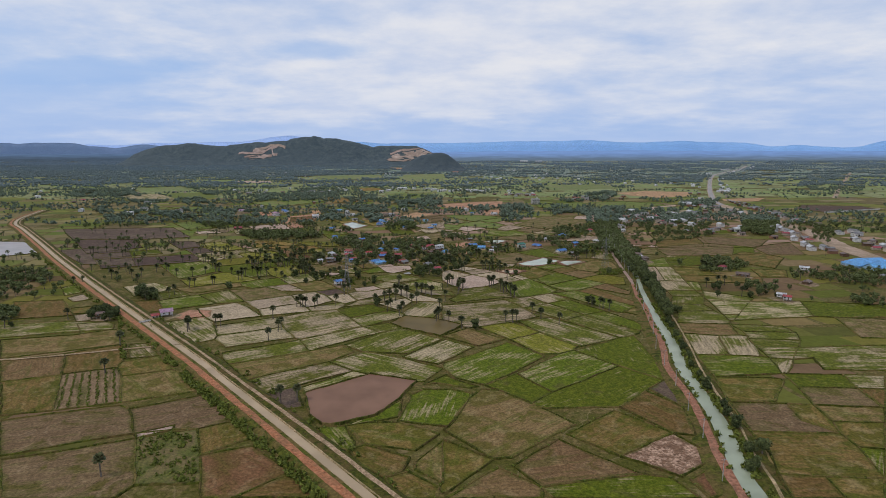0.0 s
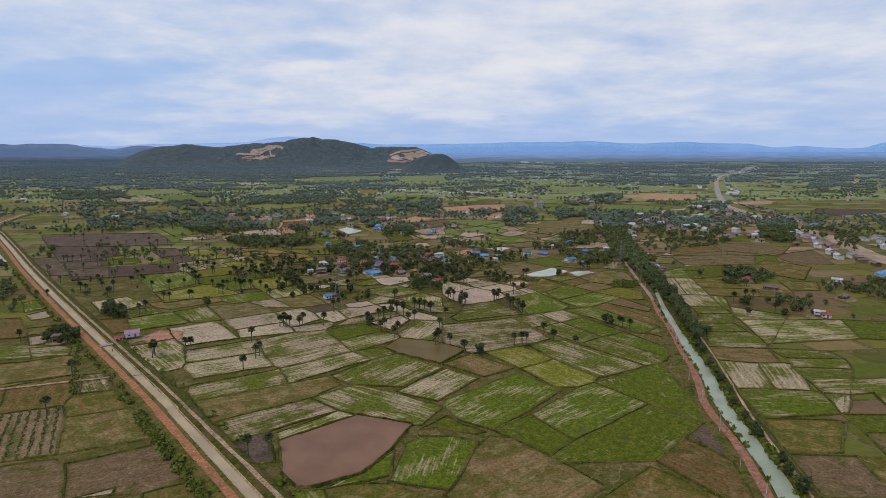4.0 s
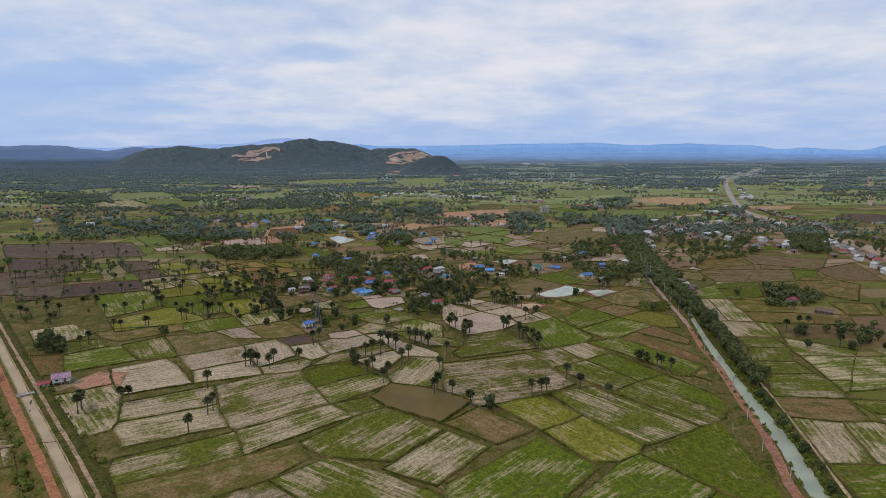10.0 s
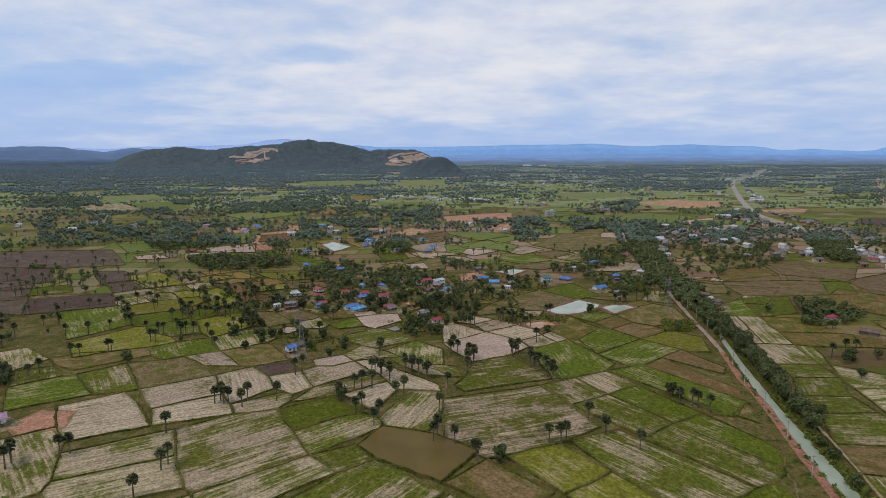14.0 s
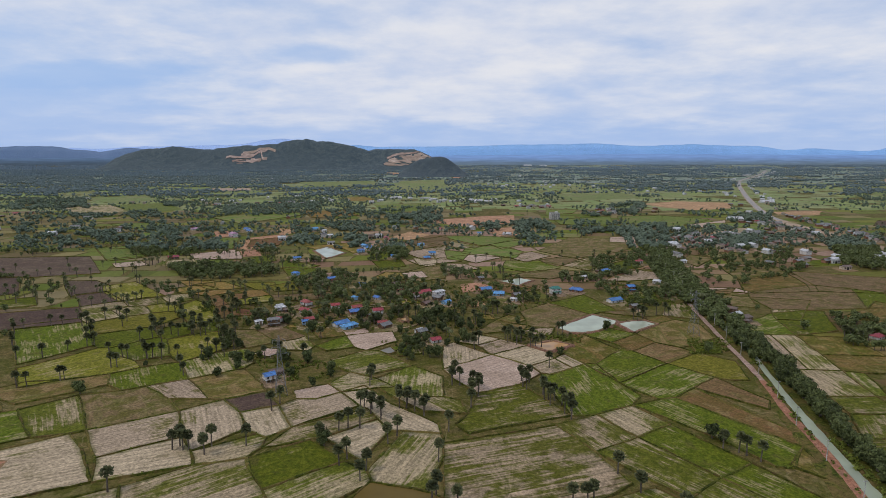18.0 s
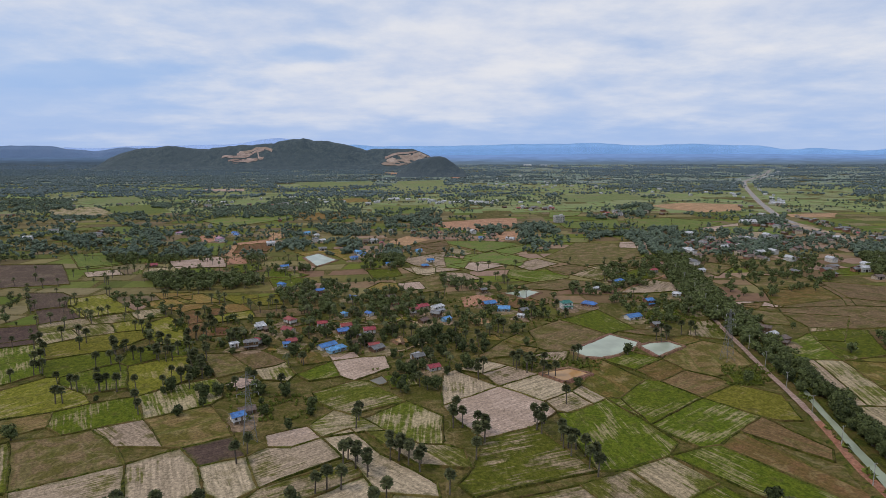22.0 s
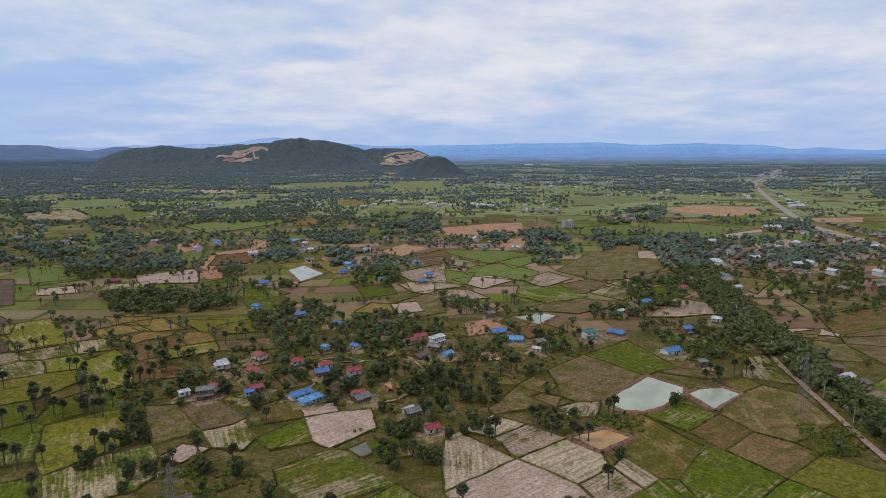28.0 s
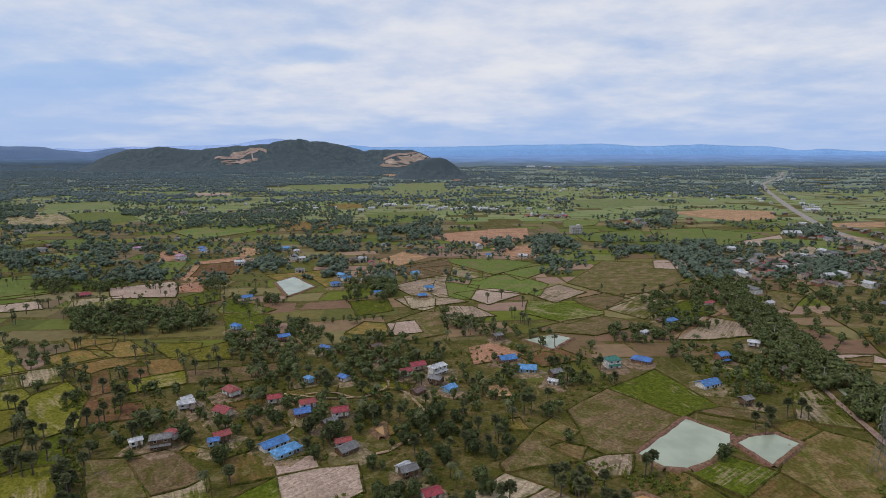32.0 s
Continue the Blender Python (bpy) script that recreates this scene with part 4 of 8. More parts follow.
paddy("O", (-167.7, 297.7), (-144.1, 307), (-162.1, 328.8), (-178.3, 318.6), (-176.6, 310.2))
paddy("B", (-151.2, 265.5), (-118.6, 279), (-144.1, 307), (-167.7, 297.7))
paddy("H", (-177.5, 256.7), (-151.2, 265.5), (-167.7, 297.7), (-176.6, 310.2), (-200.7, 300.2))
paddy("O", (-198, 251.7), (-177.5, 256.7), (-200.7, 300.2), (-226.3, 290.7))
paddy("X", (-194.4, 246.7), (-149.3, 261.9), (-143.5, 258.2), (-129.2, 234.4), (-172.4, 216.4))
paddy("X", (-143.5, 258.2), (-110.8, 276.1), (-89.9, 245.6), (-104.1, 238.2), (-114.6, 238), (-129.2, 234.4))
paddy("X", (-170.2, 213.4), (-126.4, 230.2), (-109.6, 195.6), (-112.4, 187.6), (-151.7, 187.8))
paddy("N", (-126.4, 230.2), (-104.1, 238.2), (-94.2, 216.3), (-86.5, 197.1), (-109.6, 195.6))
paddy("O", (-104.1, 238.2), (-89.9, 245.6), (-77.9, 230.7), (-94.2, 216.3))
paddy("R", (-94.2, 216.3), (-75.8, 223.7), (-54.2, 204.1), (-72, 187.3), (-82.4, 187.4), (-86.5, 197.1))
paddy("O", (-72, 187.3), (-54.2, 204.1), (-40.3, 187.1))
paddy("P", (-129.2, 234.4), (-126.4, 230.2), (-114.6, 238), (-115.6, 242.1))
paddy("K", (-86, 274.9), (-73.2, 283.6), (-63.6, 259.5), (-72.3, 257.1))
paddy("G", (-41.2, 240.6), (-24.6, 258.3), (-18.3, 267.7), (-18.6, 249.5), (-31.5, 244))
paddy("G", (-53.3, 239.5), (-41.2, 240.6), (-34.8, 226.2), (-35.9, 219.4), (-44.6, 223.5))
paddy("O", (-41.2, 240.6), (-31.5, 244), (-18.3, 244), (-0.6, 233.1), (-9.9, 219.3), (-30.5, 224.4))
paddy("O", (-35.9, 219.4), (-30.5, 224.4), (-12, 214.1), (-14.3, 204.5), (-20.2, 200), (-32, 210.5))
paddy("B", (-9.6, 210.4), (1.1, 228), (0.9, 196.6), (-9.4, 205.6))
paddy("O", (-20.2, 200), (-11.8, 204), (-0.5, 193.4), (-1.7, 186.9), (-14.4, 187))
paddy("G", (-14.1, 273.5), (-8.8, 279.5), (5.8, 279.4), (15.4, 274.6), (9.2, 254), (3.8, 239.7), (-19.1, 245.8))
paddy("G", (2.9, 298.3), (9.9, 290), (19.3, 282.9), (15, 281.1), (-2.3, 287.7), (-7.7, 286.2))
paddy("B", (1.5, 236.8), (5.6, 245.4), (14.2, 270.1), (20.1, 279.7), (29.5, 278), (43.1, 262.8), (47.1, 257.8), (58.8, 241.9), (27.7, 213.9), (20.4, 212.7))
paddy("O", (1.1, 228), (20.4, 212.7), (3.2, 191.3), (0.9, 190.3), (-0.5, 193.4), (0.9, 196.6))
paddy("B", (2, 186.9), (21.8, 206.6), (36, 193.3), (34.8, 186.7))
paddy("B", (27.6, 207.7), (48.8, 228.4), (74.6, 201.9), (36, 193.3))
paddy("O", (53.2, 232.8), (79.4, 255), (97.8, 233.2), (70.3, 214.6), (67.2, 217.5))
paddy("L", (70.3, 214.6), (97.8, 233.2), (105.7, 215.9), (102.2, 209.7), (88.1, 200))
paddy("G", (38.9, 186.6), (36, 193.3), (74.6, 201.9), (84.1, 199.3), (89.6, 186.3))
paddy("O", (83.3, 258.9), (101.6, 277.5), (112.6, 258.3), (106.8, 230.9), (97.8, 233.2))
paddy("K", (104, 279.5), (115.5, 290.8), (120, 292.4), (119, 275.3), (112.6, 258.3))
paddy("R", (91, 198.2), (100.1, 204.9), (105.3, 202.6), (100.4, 189.6), (93, 186.3))
paddy("X", (135.5, 263.7), (162.8, 261.8), (159.4, 244.7), (168.4, 232.8), (131.4, 234.5))
paddy("O", (131.4, 234.5), (168.4, 232.8), (168.1, 221.2), (162.2, 198.6), (141.1, 199.6), (124.9, 201.9), (130.1, 217.1))
paddy("O", (124.9, 201.9), (141.1, 199.6), (139.3, 186), (121.2, 186.1))
paddy("O", (141.1, 199.6), (162.2, 198.6), (153.1, 185.9), (139.3, 186))
paddy("G", (181.4, 298.8), (212.5, 297.2), (208.2, 279.3), (179.4, 281.1))
paddy("M", (212.5, 297.2), (234.7, 296.1), (221.5, 278.3), (208.2, 279.3))
paddy("X", (179.4, 281.1), (208.2, 279.3), (205.4, 257.3), (174.3, 260.4))
paddy("O", (208.2, 279.3), (221.5, 278.3), (205.4, 257.3), (204.4, 257.7))
paddy("B", (174.3, 260.4), (205.4, 257.3), (194.8, 242.2), (172.2, 243.7))
paddy("O", (172.2, 243.7), (194.8, 242.2), (177.7, 219.1), (168.1, 221.2), (168.4, 232.8))
paddy("G", (168.1, 221.2), (177.7, 219.1), (162.2, 198.6))
paddy("O", (162.8, 261.8), (174.3, 260.4), (172.2, 243.7), (168.4, 232.8), (159.4, 244.7))
paddy("D", (-296.9, 461.4), (-290.3, 473.2), (-275, 457.4), (-284.4, 448.7))
paddy("G", (-322.2, 494.7), (-317.6, 505.7), (-295.4, 479), (-302.6, 467.7))
paddy("O", (-274.9, 429.5), (-257.6, 438), (-250.4, 418.8), (-264.8, 415.6))
paddy("D", (-261.6, 411.5), (-250.4, 418.8), (-239.5, 402), (-250.3, 395.5))
paddy("S", (-231, 368.9), (-216, 378.3), (-222.3, 391), (-227.8, 394.8), (-246.4, 390.1))
paddy("S", (-127.3, 333.3), (-87.4, 356.5), (-81.8, 345.6), (-77.6, 335.8), (-117.5, 314.9), (-125.3, 326.2))
paddy("B", (-117.5, 314.9), (-77.6, 335.8), (-58.7, 345.6), (-50.9, 334.6), (-62.7, 317.9), (-99.8, 292.3), (-107.2, 300.9))
paddy("M", (-99.8, 292.3), (-62.7, 317.9), (-46.8, 304.1), (-73.2, 283.6), (-86, 274.9))
paddy("S", (-69.7, 282.1), (-46.8, 304.1), (-37.7, 299.1), (-66, 274.4))
paddy("S", (-62.7, 317.9), (-45.2, 333.5), (-41.6, 333.4), (-20.1, 322.7), (1.3, 308), (-8.4, 289.3), (-13.7, 289.3), (-37.7, 299.1), (-46.8, 304.1))
paddy("M", (-21.8, 325.4), (3.4, 356.2), (20, 342.1), (-1.1, 314))
paddy("G", (2, 315.3), (41.5, 350.7), (57.8, 330.3), (59.7, 325.6), (22.5, 284.6), (8, 294.5), (1.3, 308))
paddy("G", (40.7, 299.9), (69.4, 330.2), (79, 336.1), (97.9, 310.6), (54.9, 275.7))
paddy("G", (22.5, 284.6), (40.7, 299.9), (54.9, 275.7), (43.1, 262.8), (29.5, 278))
paddy("G", (43.1, 262.8), (54.9, 275.7), (97.9, 310.6), (115.5, 290.8), (104, 279.5), (101.6, 277.5), (83.3, 258.9), (47.1, 257.8))
paddy("G", (79, 336.1), (107.6, 355.1), (112.7, 358.9), (123.6, 363.9), (120, 292.4), (115.5, 290.8), (97.9, 310.6))
paddy("B", (161.6, 390.5), (196.2, 387.3), (190.6, 363.4), (177.3, 362.6), (156.1, 367.8))
paddy("M", (156.1, 367.8), (177.3, 362.6), (167.2, 327.2), (148, 327.7))
paddy("M", (177.3, 362.6), (190.6, 363.4), (195, 360.7), (192.6, 356.8), (190.4, 341.6), (183.8, 324.7), (167.2, 327.2))
paddy("G", (148, 327.7), (167.2, 327.2), (183.8, 324.7), (187.8, 322.1), (181.4, 298.8), (143.8, 294.5))
paddy("O", (143.8, 294.5), (176.8, 292), (176.1, 288), (158.7, 264.6), (135.5, 263.7))
paddy("S", (196.2, 387.3), (229.1, 382.3), (230.1, 368.4), (197.1, 371))
paddy("S", (197.1, 371), (230.1, 368.4), (223.6, 353.3), (192.6, 356.8), (195, 360.7))
paddy("S", (192.6, 356.8), (223.6, 353.3), (214.2, 339.3), (190.4, 341.6))
paddy("M", (190.4, 341.6), (214.2, 339.3), (199.6, 319.6), (187.8, 322.1))
paddy("M", (187.8, 322.1), (199.6, 319.6), (184.2, 298.8), (181.4, 298.8))
paddy("M", (-191, 391.7), (-167.2, 407.9), (-155.3, 394.3), (-151.4, 385), (-142, 364.8), (-140.8, 357.4), (-152.3, 348.3))
paddy("D", (-180.7, 429.4), (-156.9, 446), (-144.8, 433.5), (-126.4, 408.5), (-155.3, 394.3), (-167.2, 407.9))
paddy("M", (-151.4, 385), (-114.7, 405.8), (-104.9, 383.3), (-142, 364.8))
paddy("M", (-140.8, 357.4), (-142, 364.8), (-104.9, 383.3), (-91.7, 360.2), (-128.6, 342.1))
paddy("M", (-114.7, 405.8), (-110.4, 408.8), (-94.3, 420.2), (-75.6, 425.5), (-70.3, 414.2), (-63, 403.3), (-51.7, 383.3), (-87.4, 356.5), (-91.7, 360.2), (-104.9, 383.3))
paddy("M", (-87.4, 356.5), (-51.7, 383.3), (-38.9, 369.8), (-77.6, 335.8), (-81.8, 345.6))
paddy("S", (-51.7, 383.3), (-34.9, 392), (-25.5, 379.7), (-38.9, 369.8))
paddy("G", (-75.6, 425.5), (-53.6, 440.3), (-37.1, 422.9), (-63, 403.3), (-70.3, 414.2))
paddy("S", (-63, 403.3), (-37.1, 422.9), (-27.5, 415.9), (-24.4, 407.4), (-51.7, 383.3))
paddy("S", (-58.7, 345.6), (-38.9, 369.8), (-25.5, 379.7), (-15.1, 372), (1, 356.8), (-19, 330.8), (-41.6, 333.4), (-45.2, 333.5))
paddy("M", (-99.6, 431), (-77.8, 445.4), (-72.6, 442.1), (-72.3, 433), (-75.6, 425.5), (-94.3, 420.2))
paddy("D", (-151.9, 449.2), (-120.1, 467.9), (-107.5, 442.8), (-134.8, 425.9))
paddy("D", (-134.8, 425.9), (-107.5, 442.8), (-99.6, 431), (-94.3, 420.2), (-126.4, 408.5))
paddy("X", (-177.2, 486), (-158.8, 491.3), (-149.4, 497), (-130.8, 481.3), (-120.1, 467.9), (-151.9, 449.2))
paddy("D", (-120.1, 467.9), (-104, 480.4), (-91.6, 466.2), (-83.5, 450.1), (-99.6, 431), (-107.5, 442.8))
paddy("K", (-104, 480.4), (-86.5, 490.6), (-75.5, 473.7), (-91.6, 466.2))
paddy("D", (-91.6, 466.2), (-75.5, 473.7), (-64.2, 451.2), (-72.6, 442.1), (-77.8, 445.4), (-83.5, 450.1))
paddy("D", (-75.5, 473.7), (-69.4, 480.7), (-60.1, 480.6), (-49, 488.8), (-37.7, 472.7), (-64.2, 451.2))
paddy("M", (-72.3, 433), (-64.2, 451.2), (-33.5, 469.8), (-27.8, 458.9), (-48.6, 441.9), (-53.6, 440.3))
paddy("D", (-48.6, 441.9), (-27.8, 458.9), (-21.4, 447.7), (-30.7, 423.2))
paddy("M", (-27.5, 415.9), (-16, 447.4), (0.5, 445.1), (1.5, 436.9), (1.4, 425.9), (-5.2, 402.5), (-24.4, 407.4))
paddy("D", (-49, 488.8), (-38.2, 496.8), (-23.2, 475.4), (-0.6, 453.7), (0.5, 445.1), (-16, 447.4), (-21.4, 447.7), (-27.8, 458.9), (-33.5, 469.8), (-37.7, 472.7))
paddy("S", (-195.1, 469.4), (-177.2, 486), (-151.9, 449.2), (-156.9, 446), (-171.3, 442.8))
paddy("G", (-219.7, 451.7), (-201.1, 467.2), (-195.1, 469.4), (-171.3, 442.8), (-202.2, 423.2))
paddy("O", (-238.9, 450.5), (-219.7, 451.7), (-202.2, 423.2), (-214.8, 417.2))
paddy("B", (-225.1, 493.4), (-214.1, 503.3), (-196, 506), (-176.9, 513.9), (-170, 499), (-200.5, 475.6), (-214.5, 482.6))
paddy("S", (-233.3, 473.5), (-214.5, 482.6), (-201.1, 467.2), (-219.7, 451.7))
paddy("M", (-271.7, 498.5), (-251.3, 513.8), (-225.1, 493.4), (-233.3, 473.5), (-246.3, 465.9))
paddy("I", (-191.7, 409.6), (-185.1, 425.7), (-167.5, 424.1), (-162.5, 406.6), (-180.3, 399.8))
paddy("S", (7.1, 453.7), (12.5, 463.7), (18.5, 486.7), (41.5, 498.1), (59.3, 461.8), (12.3, 444.8))
paddy("M", (1.5, 436.9), (50.3, 452.6), (61.9, 429.2), (69.4, 406.4), (53.7, 395.1), (49.4, 392.4), (25.1, 382.2), (18.1, 379.7), (1.3, 395.2), (1.4, 425.9))
paddy("M", (50.3, 452.6), (71.1, 462.8), (82.8, 441.2), (61.9, 429.2))
paddy("M", (71.1, 462.8), (90.5, 472.8), (100.9, 453), (82.8, 441.2))
paddy("G", (90.5, 472.8), (105.5, 479), (114.6, 481.2), (146.6, 432.3), (134.5, 416.6), (127.4, 417.6), (115.1, 440.7))
paddy("G", (82.8, 441.2), (100.9, 453), (119.7, 420.1), (102.9, 410))
paddy("S", (61.9, 429.2), (82.8, 441.2), (102.9, 410), (86.5, 396.9))
paddy("R", (114.6, 481.2), (128.2, 492.9), (151, 445.2), (146.6, 432.3))
paddy("B", (128.2, 492.9), (144.8, 506.8), (157.9, 476.9), (152.1, 467.4))
paddy("G", (54.1, 512.8), (59.1, 511.1), (72.9, 520.5), (80.8, 527.2), (87.6, 527.2), (92.6, 499.4), (98.2, 483.3), (90.5, 472.8), (71.1, 462.8), (59.3, 461.8))
paddy("S", (53.7, 395.1), (76.6, 403.8), (112.7, 358.9), (107.6, 355.1), (82.7, 342.6), (64.4, 370.3))
paddy("S", (86.5, 396.9), (102.9, 410), (130.5, 372.5), (127.8, 367.6), (123.6, 363.9), (112.7, 358.9))
paddy("G", (102.9, 410), (119.7, 420.1), (133.4, 394.5), (137.2, 383), (130.5, 372.5))
paddy("A", (25.1, 382.2), (49.4, 392.4), (64.4, 370.3), (43.5, 355.6))
paddy("A", (43.5, 355.6), (64.4, 370.3), (82.7, 342.6), (79, 336.1), (69.4, 330.2), (57.8, 330.3))
paddy("B", (1.1, 362.7), (18.1, 379.7), (39.7, 356), (23.2, 344))
paddy("O", (133.9, 419.2), (146.6, 432.3), (144.1, 405.1), (134.5, 416.6))
paddy("S", (173.6, 418.9), (200.6, 419.5), (202.2, 409.6), (199.6, 394.8), (196.2, 387.3), (161.6, 390.5))
paddy("S", (175.8, 438.7), (200.6, 437.3), (200.6, 419.5), (173.6, 418.9))
paddy("S", (186.4, 462), (210.9, 462), (200.6, 437.3), (175.8, 438.7))
paddy("S", (188.7, 481.4), (212.5, 481.2), (210.9, 462), (186.4, 462))
paddy("M", (189.6, 516.1), (200.8, 517.1), (218.4, 515.1), (212.5, 481.2), (188.7, 481.4))
paddy("S", (218.4, 515.1), (227.7, 511.5), (218, 480.3), (212.5, 481.2))
paddy("D", (200.1, 578), (213.7, 578.6), (200.8, 517.1), (189.6, 516.1))
paddy("M", (213.7, 578.6), (229.2, 577.1), (223.2, 541), (218.4, 515.1), (200.8, 517.1))
paddy("S", (208.8, 447.6), (239.8, 445.1), (213.3, 409.4), (202.2, 409.6))
paddy("S", (218, 480.3), (248.7, 457), (239.8, 445.1), (208.8, 447.6), (210.9, 462))
paddy("O", (229.2, 577.1), (260.5, 572), (259.1, 537.5), (223.2, 541))
paddy("O", (223.2, 541), (259.1, 537.5), (267.7, 534.2), (256.7, 509.6), (227.7, 511.5), (218.4, 515.1))
paddy("O", (267.7, 534.2), (294.3, 532), (283.7, 507.6), (256.7, 509.6))
paddy("S", (202.2, 409.6), (213.3, 409.4), (203.2, 395.8), (199.6, 394.8))
paddy("A", (-232.6, 521.9), (-206.9, 555.8), (-199.9, 555.9), (-194.5, 546.8), (-173.6, 533.7), (-164.9, 523.2), (-176.9, 513.9), (-196, 506), (-213.3, 495.1))
paddy("G", (-290, 601.1), (-256.3, 619.8), (-247.9, 610.8), (-242.5, 607.3), (-224.1, 581.9), (-212.5, 561.1), (-237.1, 528.1))
paddy("S", (-147, 531.1), (-134.4, 545.1), (-116.8, 554.4), (-110.1, 544.7), (-104.7, 529.4), (-107.6, 521.2), (-131.7, 506.2))
paddy("B", (-131.7, 506.2), (-107.6, 521.2), (-91.5, 499.8), (-86.5, 490.6), (-104, 480.4), (-111.7, 481.1), (-122.4, 495.4))
paddy("D", (-149.4, 497), (-131.7, 506.2), (-122.4, 495.4), (-111.7, 481.1), (-130.8, 481.3))
paddy("G", (-176.9, 513.9), (-164.9, 523.2), (-147, 531.1), (-131.7, 506.2), (-149.4, 497), (-158.8, 491.3), (-170, 499))
paddy("G", (-199.9, 555.9), (-179.6, 577), (-172.1, 571.9), (-157, 541.9), (-173.6, 533.7), (-194.5, 546.8))
paddy("A", (-172.1, 571.9), (-154.6, 586.3), (-145.4, 588.3), (-125.9, 560), (-134.4, 545.1), (-147, 531.1), (-157, 541.9))
paddy("G", (-224.1, 581.9), (-194.5, 599.1), (-179.6, 577), (-199.9, 555.9), (-206.9, 555.8), (-212.5, 561.1))
paddy("A", (-242.5, 607.3), (-227.8, 622.7), (-211.2, 633.1), (-196.8, 638.7), (-185, 624.4), (-194.5, 599.1), (-224.1, 581.9))
paddy("A", (-201.2, 653.3), (-194.3, 672), (-171.2, 651.1), (-167.9, 640.2), (-157.6, 618.3), (-165.8, 609.1), (-174.9, 610), (-185, 624.4), (-196.8, 638.7))
paddy("G", (-185.2, 595.9), (-174.9, 610), (-161.4, 585), (-172.1, 571.9), (-179.6, 577))
paddy("G", (-165.8, 609.1), (-157.6, 618.3), (-145.4, 588.3), (-154.6, 586.3))
paddy("M", (-259.7, 631.3), (-245, 641), (-227.8, 622.7), (-242.5, 607.3), (-247.9, 610.8), (-256.3, 619.8))
paddy("M", (-245, 641), (-237.8, 651.8), (-225.4, 653.6), (-211.2, 633.1), (-227.8, 622.7))
paddy("A", (-225.4, 653.6), (-211.5, 662.7), (-201.2, 653.3), (-196.8, 638.7), (-211.2, 633.1))
paddy("M", (-251.8, 669.6), (-228.6, 684.6), (-211.5, 662.7), (-225.4, 653.6), (-237.8, 651.8))
paddy("M", (-228.6, 684.6), (-209.8, 693.9), (-194.3, 672), (-211.5, 662.7))
paddy("K", (-338, 739.8), (-314.7, 739.6), (-291.9, 720.3), (-282.2, 702.1), (-301.1, 688.7))
paddy("K", (-301.1, 688.7), (-282.2, 702.1), (-251.8, 669.6), (-274.5, 651.3))
paddy("A", (-282.2, 702.1), (-291.9, 720.3), (-275.6, 734.2), (-228.6, 684.6), (-251.8, 669.6))
paddy("M", (-274.5, 651.3), (-251.8, 669.6), (-237.8, 651.8), (-245, 641), (-259.7, 631.3))
paddy("R", (-187.8, 681.8), (-183.3, 689.4), (-162.9, 657.3), (-171.2, 651.1))
paddy("R", (-171.2, 651.1), (-162.9, 657.3), (-150.8, 643.2), (-143.5, 625.2), (-157.6, 618.3), (-167.9, 640.2))
paddy("R", (-175.7, 693.3), (-162.9, 693.2), (-154, 677.9), (-163, 670.9))
paddy("R", (-150.8, 643.2), (-142.7, 646.2), (-131.8, 627.9), (-143.5, 625.2))
paddy("X", (-139.6, 591.7), (-123.1, 592.9), (-101.4, 566.2), (-116.8, 554.4))
paddy("X", (-123.1, 592.9), (-110.2, 598.5), (-104.4, 596.6), (-86.1, 578.8), (-91.1, 571.5), (-101.4, 566.2))
paddy("M", (-101.4, 566.2), (-91.1, 571.5), (-86.1, 578.8), (-76.4, 559.6), (-78.3, 549.3), (-91.5, 551.6))
paddy("P", (-110.1, 544.7), (-105.1, 555.4), (-91.5, 551.6), (-99.3, 539.7))
paddy("O", (-84.7, 591.1), (-72.7, 600.6), (-64.8, 588.6), (-60.6, 578.8), (-76.5, 572.6))
paddy("G", (-76.4, 559.6), (-60.6, 578.8), (-51.9, 556.2), (-67.6, 549.6))
paddy("P", (-60.6, 578.8), (-45.5, 585.2), (-31.3, 587.8), (-26.5, 568.8), (-43.9, 550.6), (-51.9, 556.2))
paddy("P", (-64.8, 588.6), (-49.1, 595.5), (-45.5, 585.2), (-60.6, 578.8))
paddy("S", (-62.6, 535.2), (-43.9, 550.6), (-36.5, 549.6), (-30.7, 543), (-15.7, 525.2), (-39.5, 510), (-48.5, 515.4), (-57.2, 523.9))
paddy("S", (-33.8, 506.6), (-15.7, 525.2), (1.7, 508.8), (1.5, 482.4), (-8.1, 483.1), (-22.9, 494.9))
paddy("M", (-57, 499.2), (-48.5, 515.4), (-39.5, 510), (-33.8, 506.6), (-22.9, 494.9), (-31.4, 494), (-49, 488.8))
paddy("P", (-73.3, 490.5), (-57, 499.2), (-49, 488.8), (-60.1, 480.6), (-69.4, 480.7))
paddy("G", (-30.2, 556.3), (-14.3, 560.8), (-10.4, 544.5), (-23.6, 539.6), (-25.8, 547.4))
paddy("P", (1.8, 519.3), (30.7, 542.2), (50.2, 524), (54.1, 512.8), (59.1, 511.1), (54.1, 512.8), (41.5, 498.1), (18.5, 486.7), (8.1, 503.7))
paddy("D", (2.1, 558.8), (8.7, 565.5), (30.7, 542.2), (1.8, 519.3))
paddy("D", (8.7, 565.5), (24.5, 580.9), (38.6, 571.4), (22.9, 559.3))
paddy("D", (22.9, 559.3), (38.6, 571.4), (53.9, 558.6), (30.7, 542.2))
paddy("D", (30.7, 542.2), (53.9, 558.6), (64.7, 546.5), (65.7, 535.7), (50.2, 524))
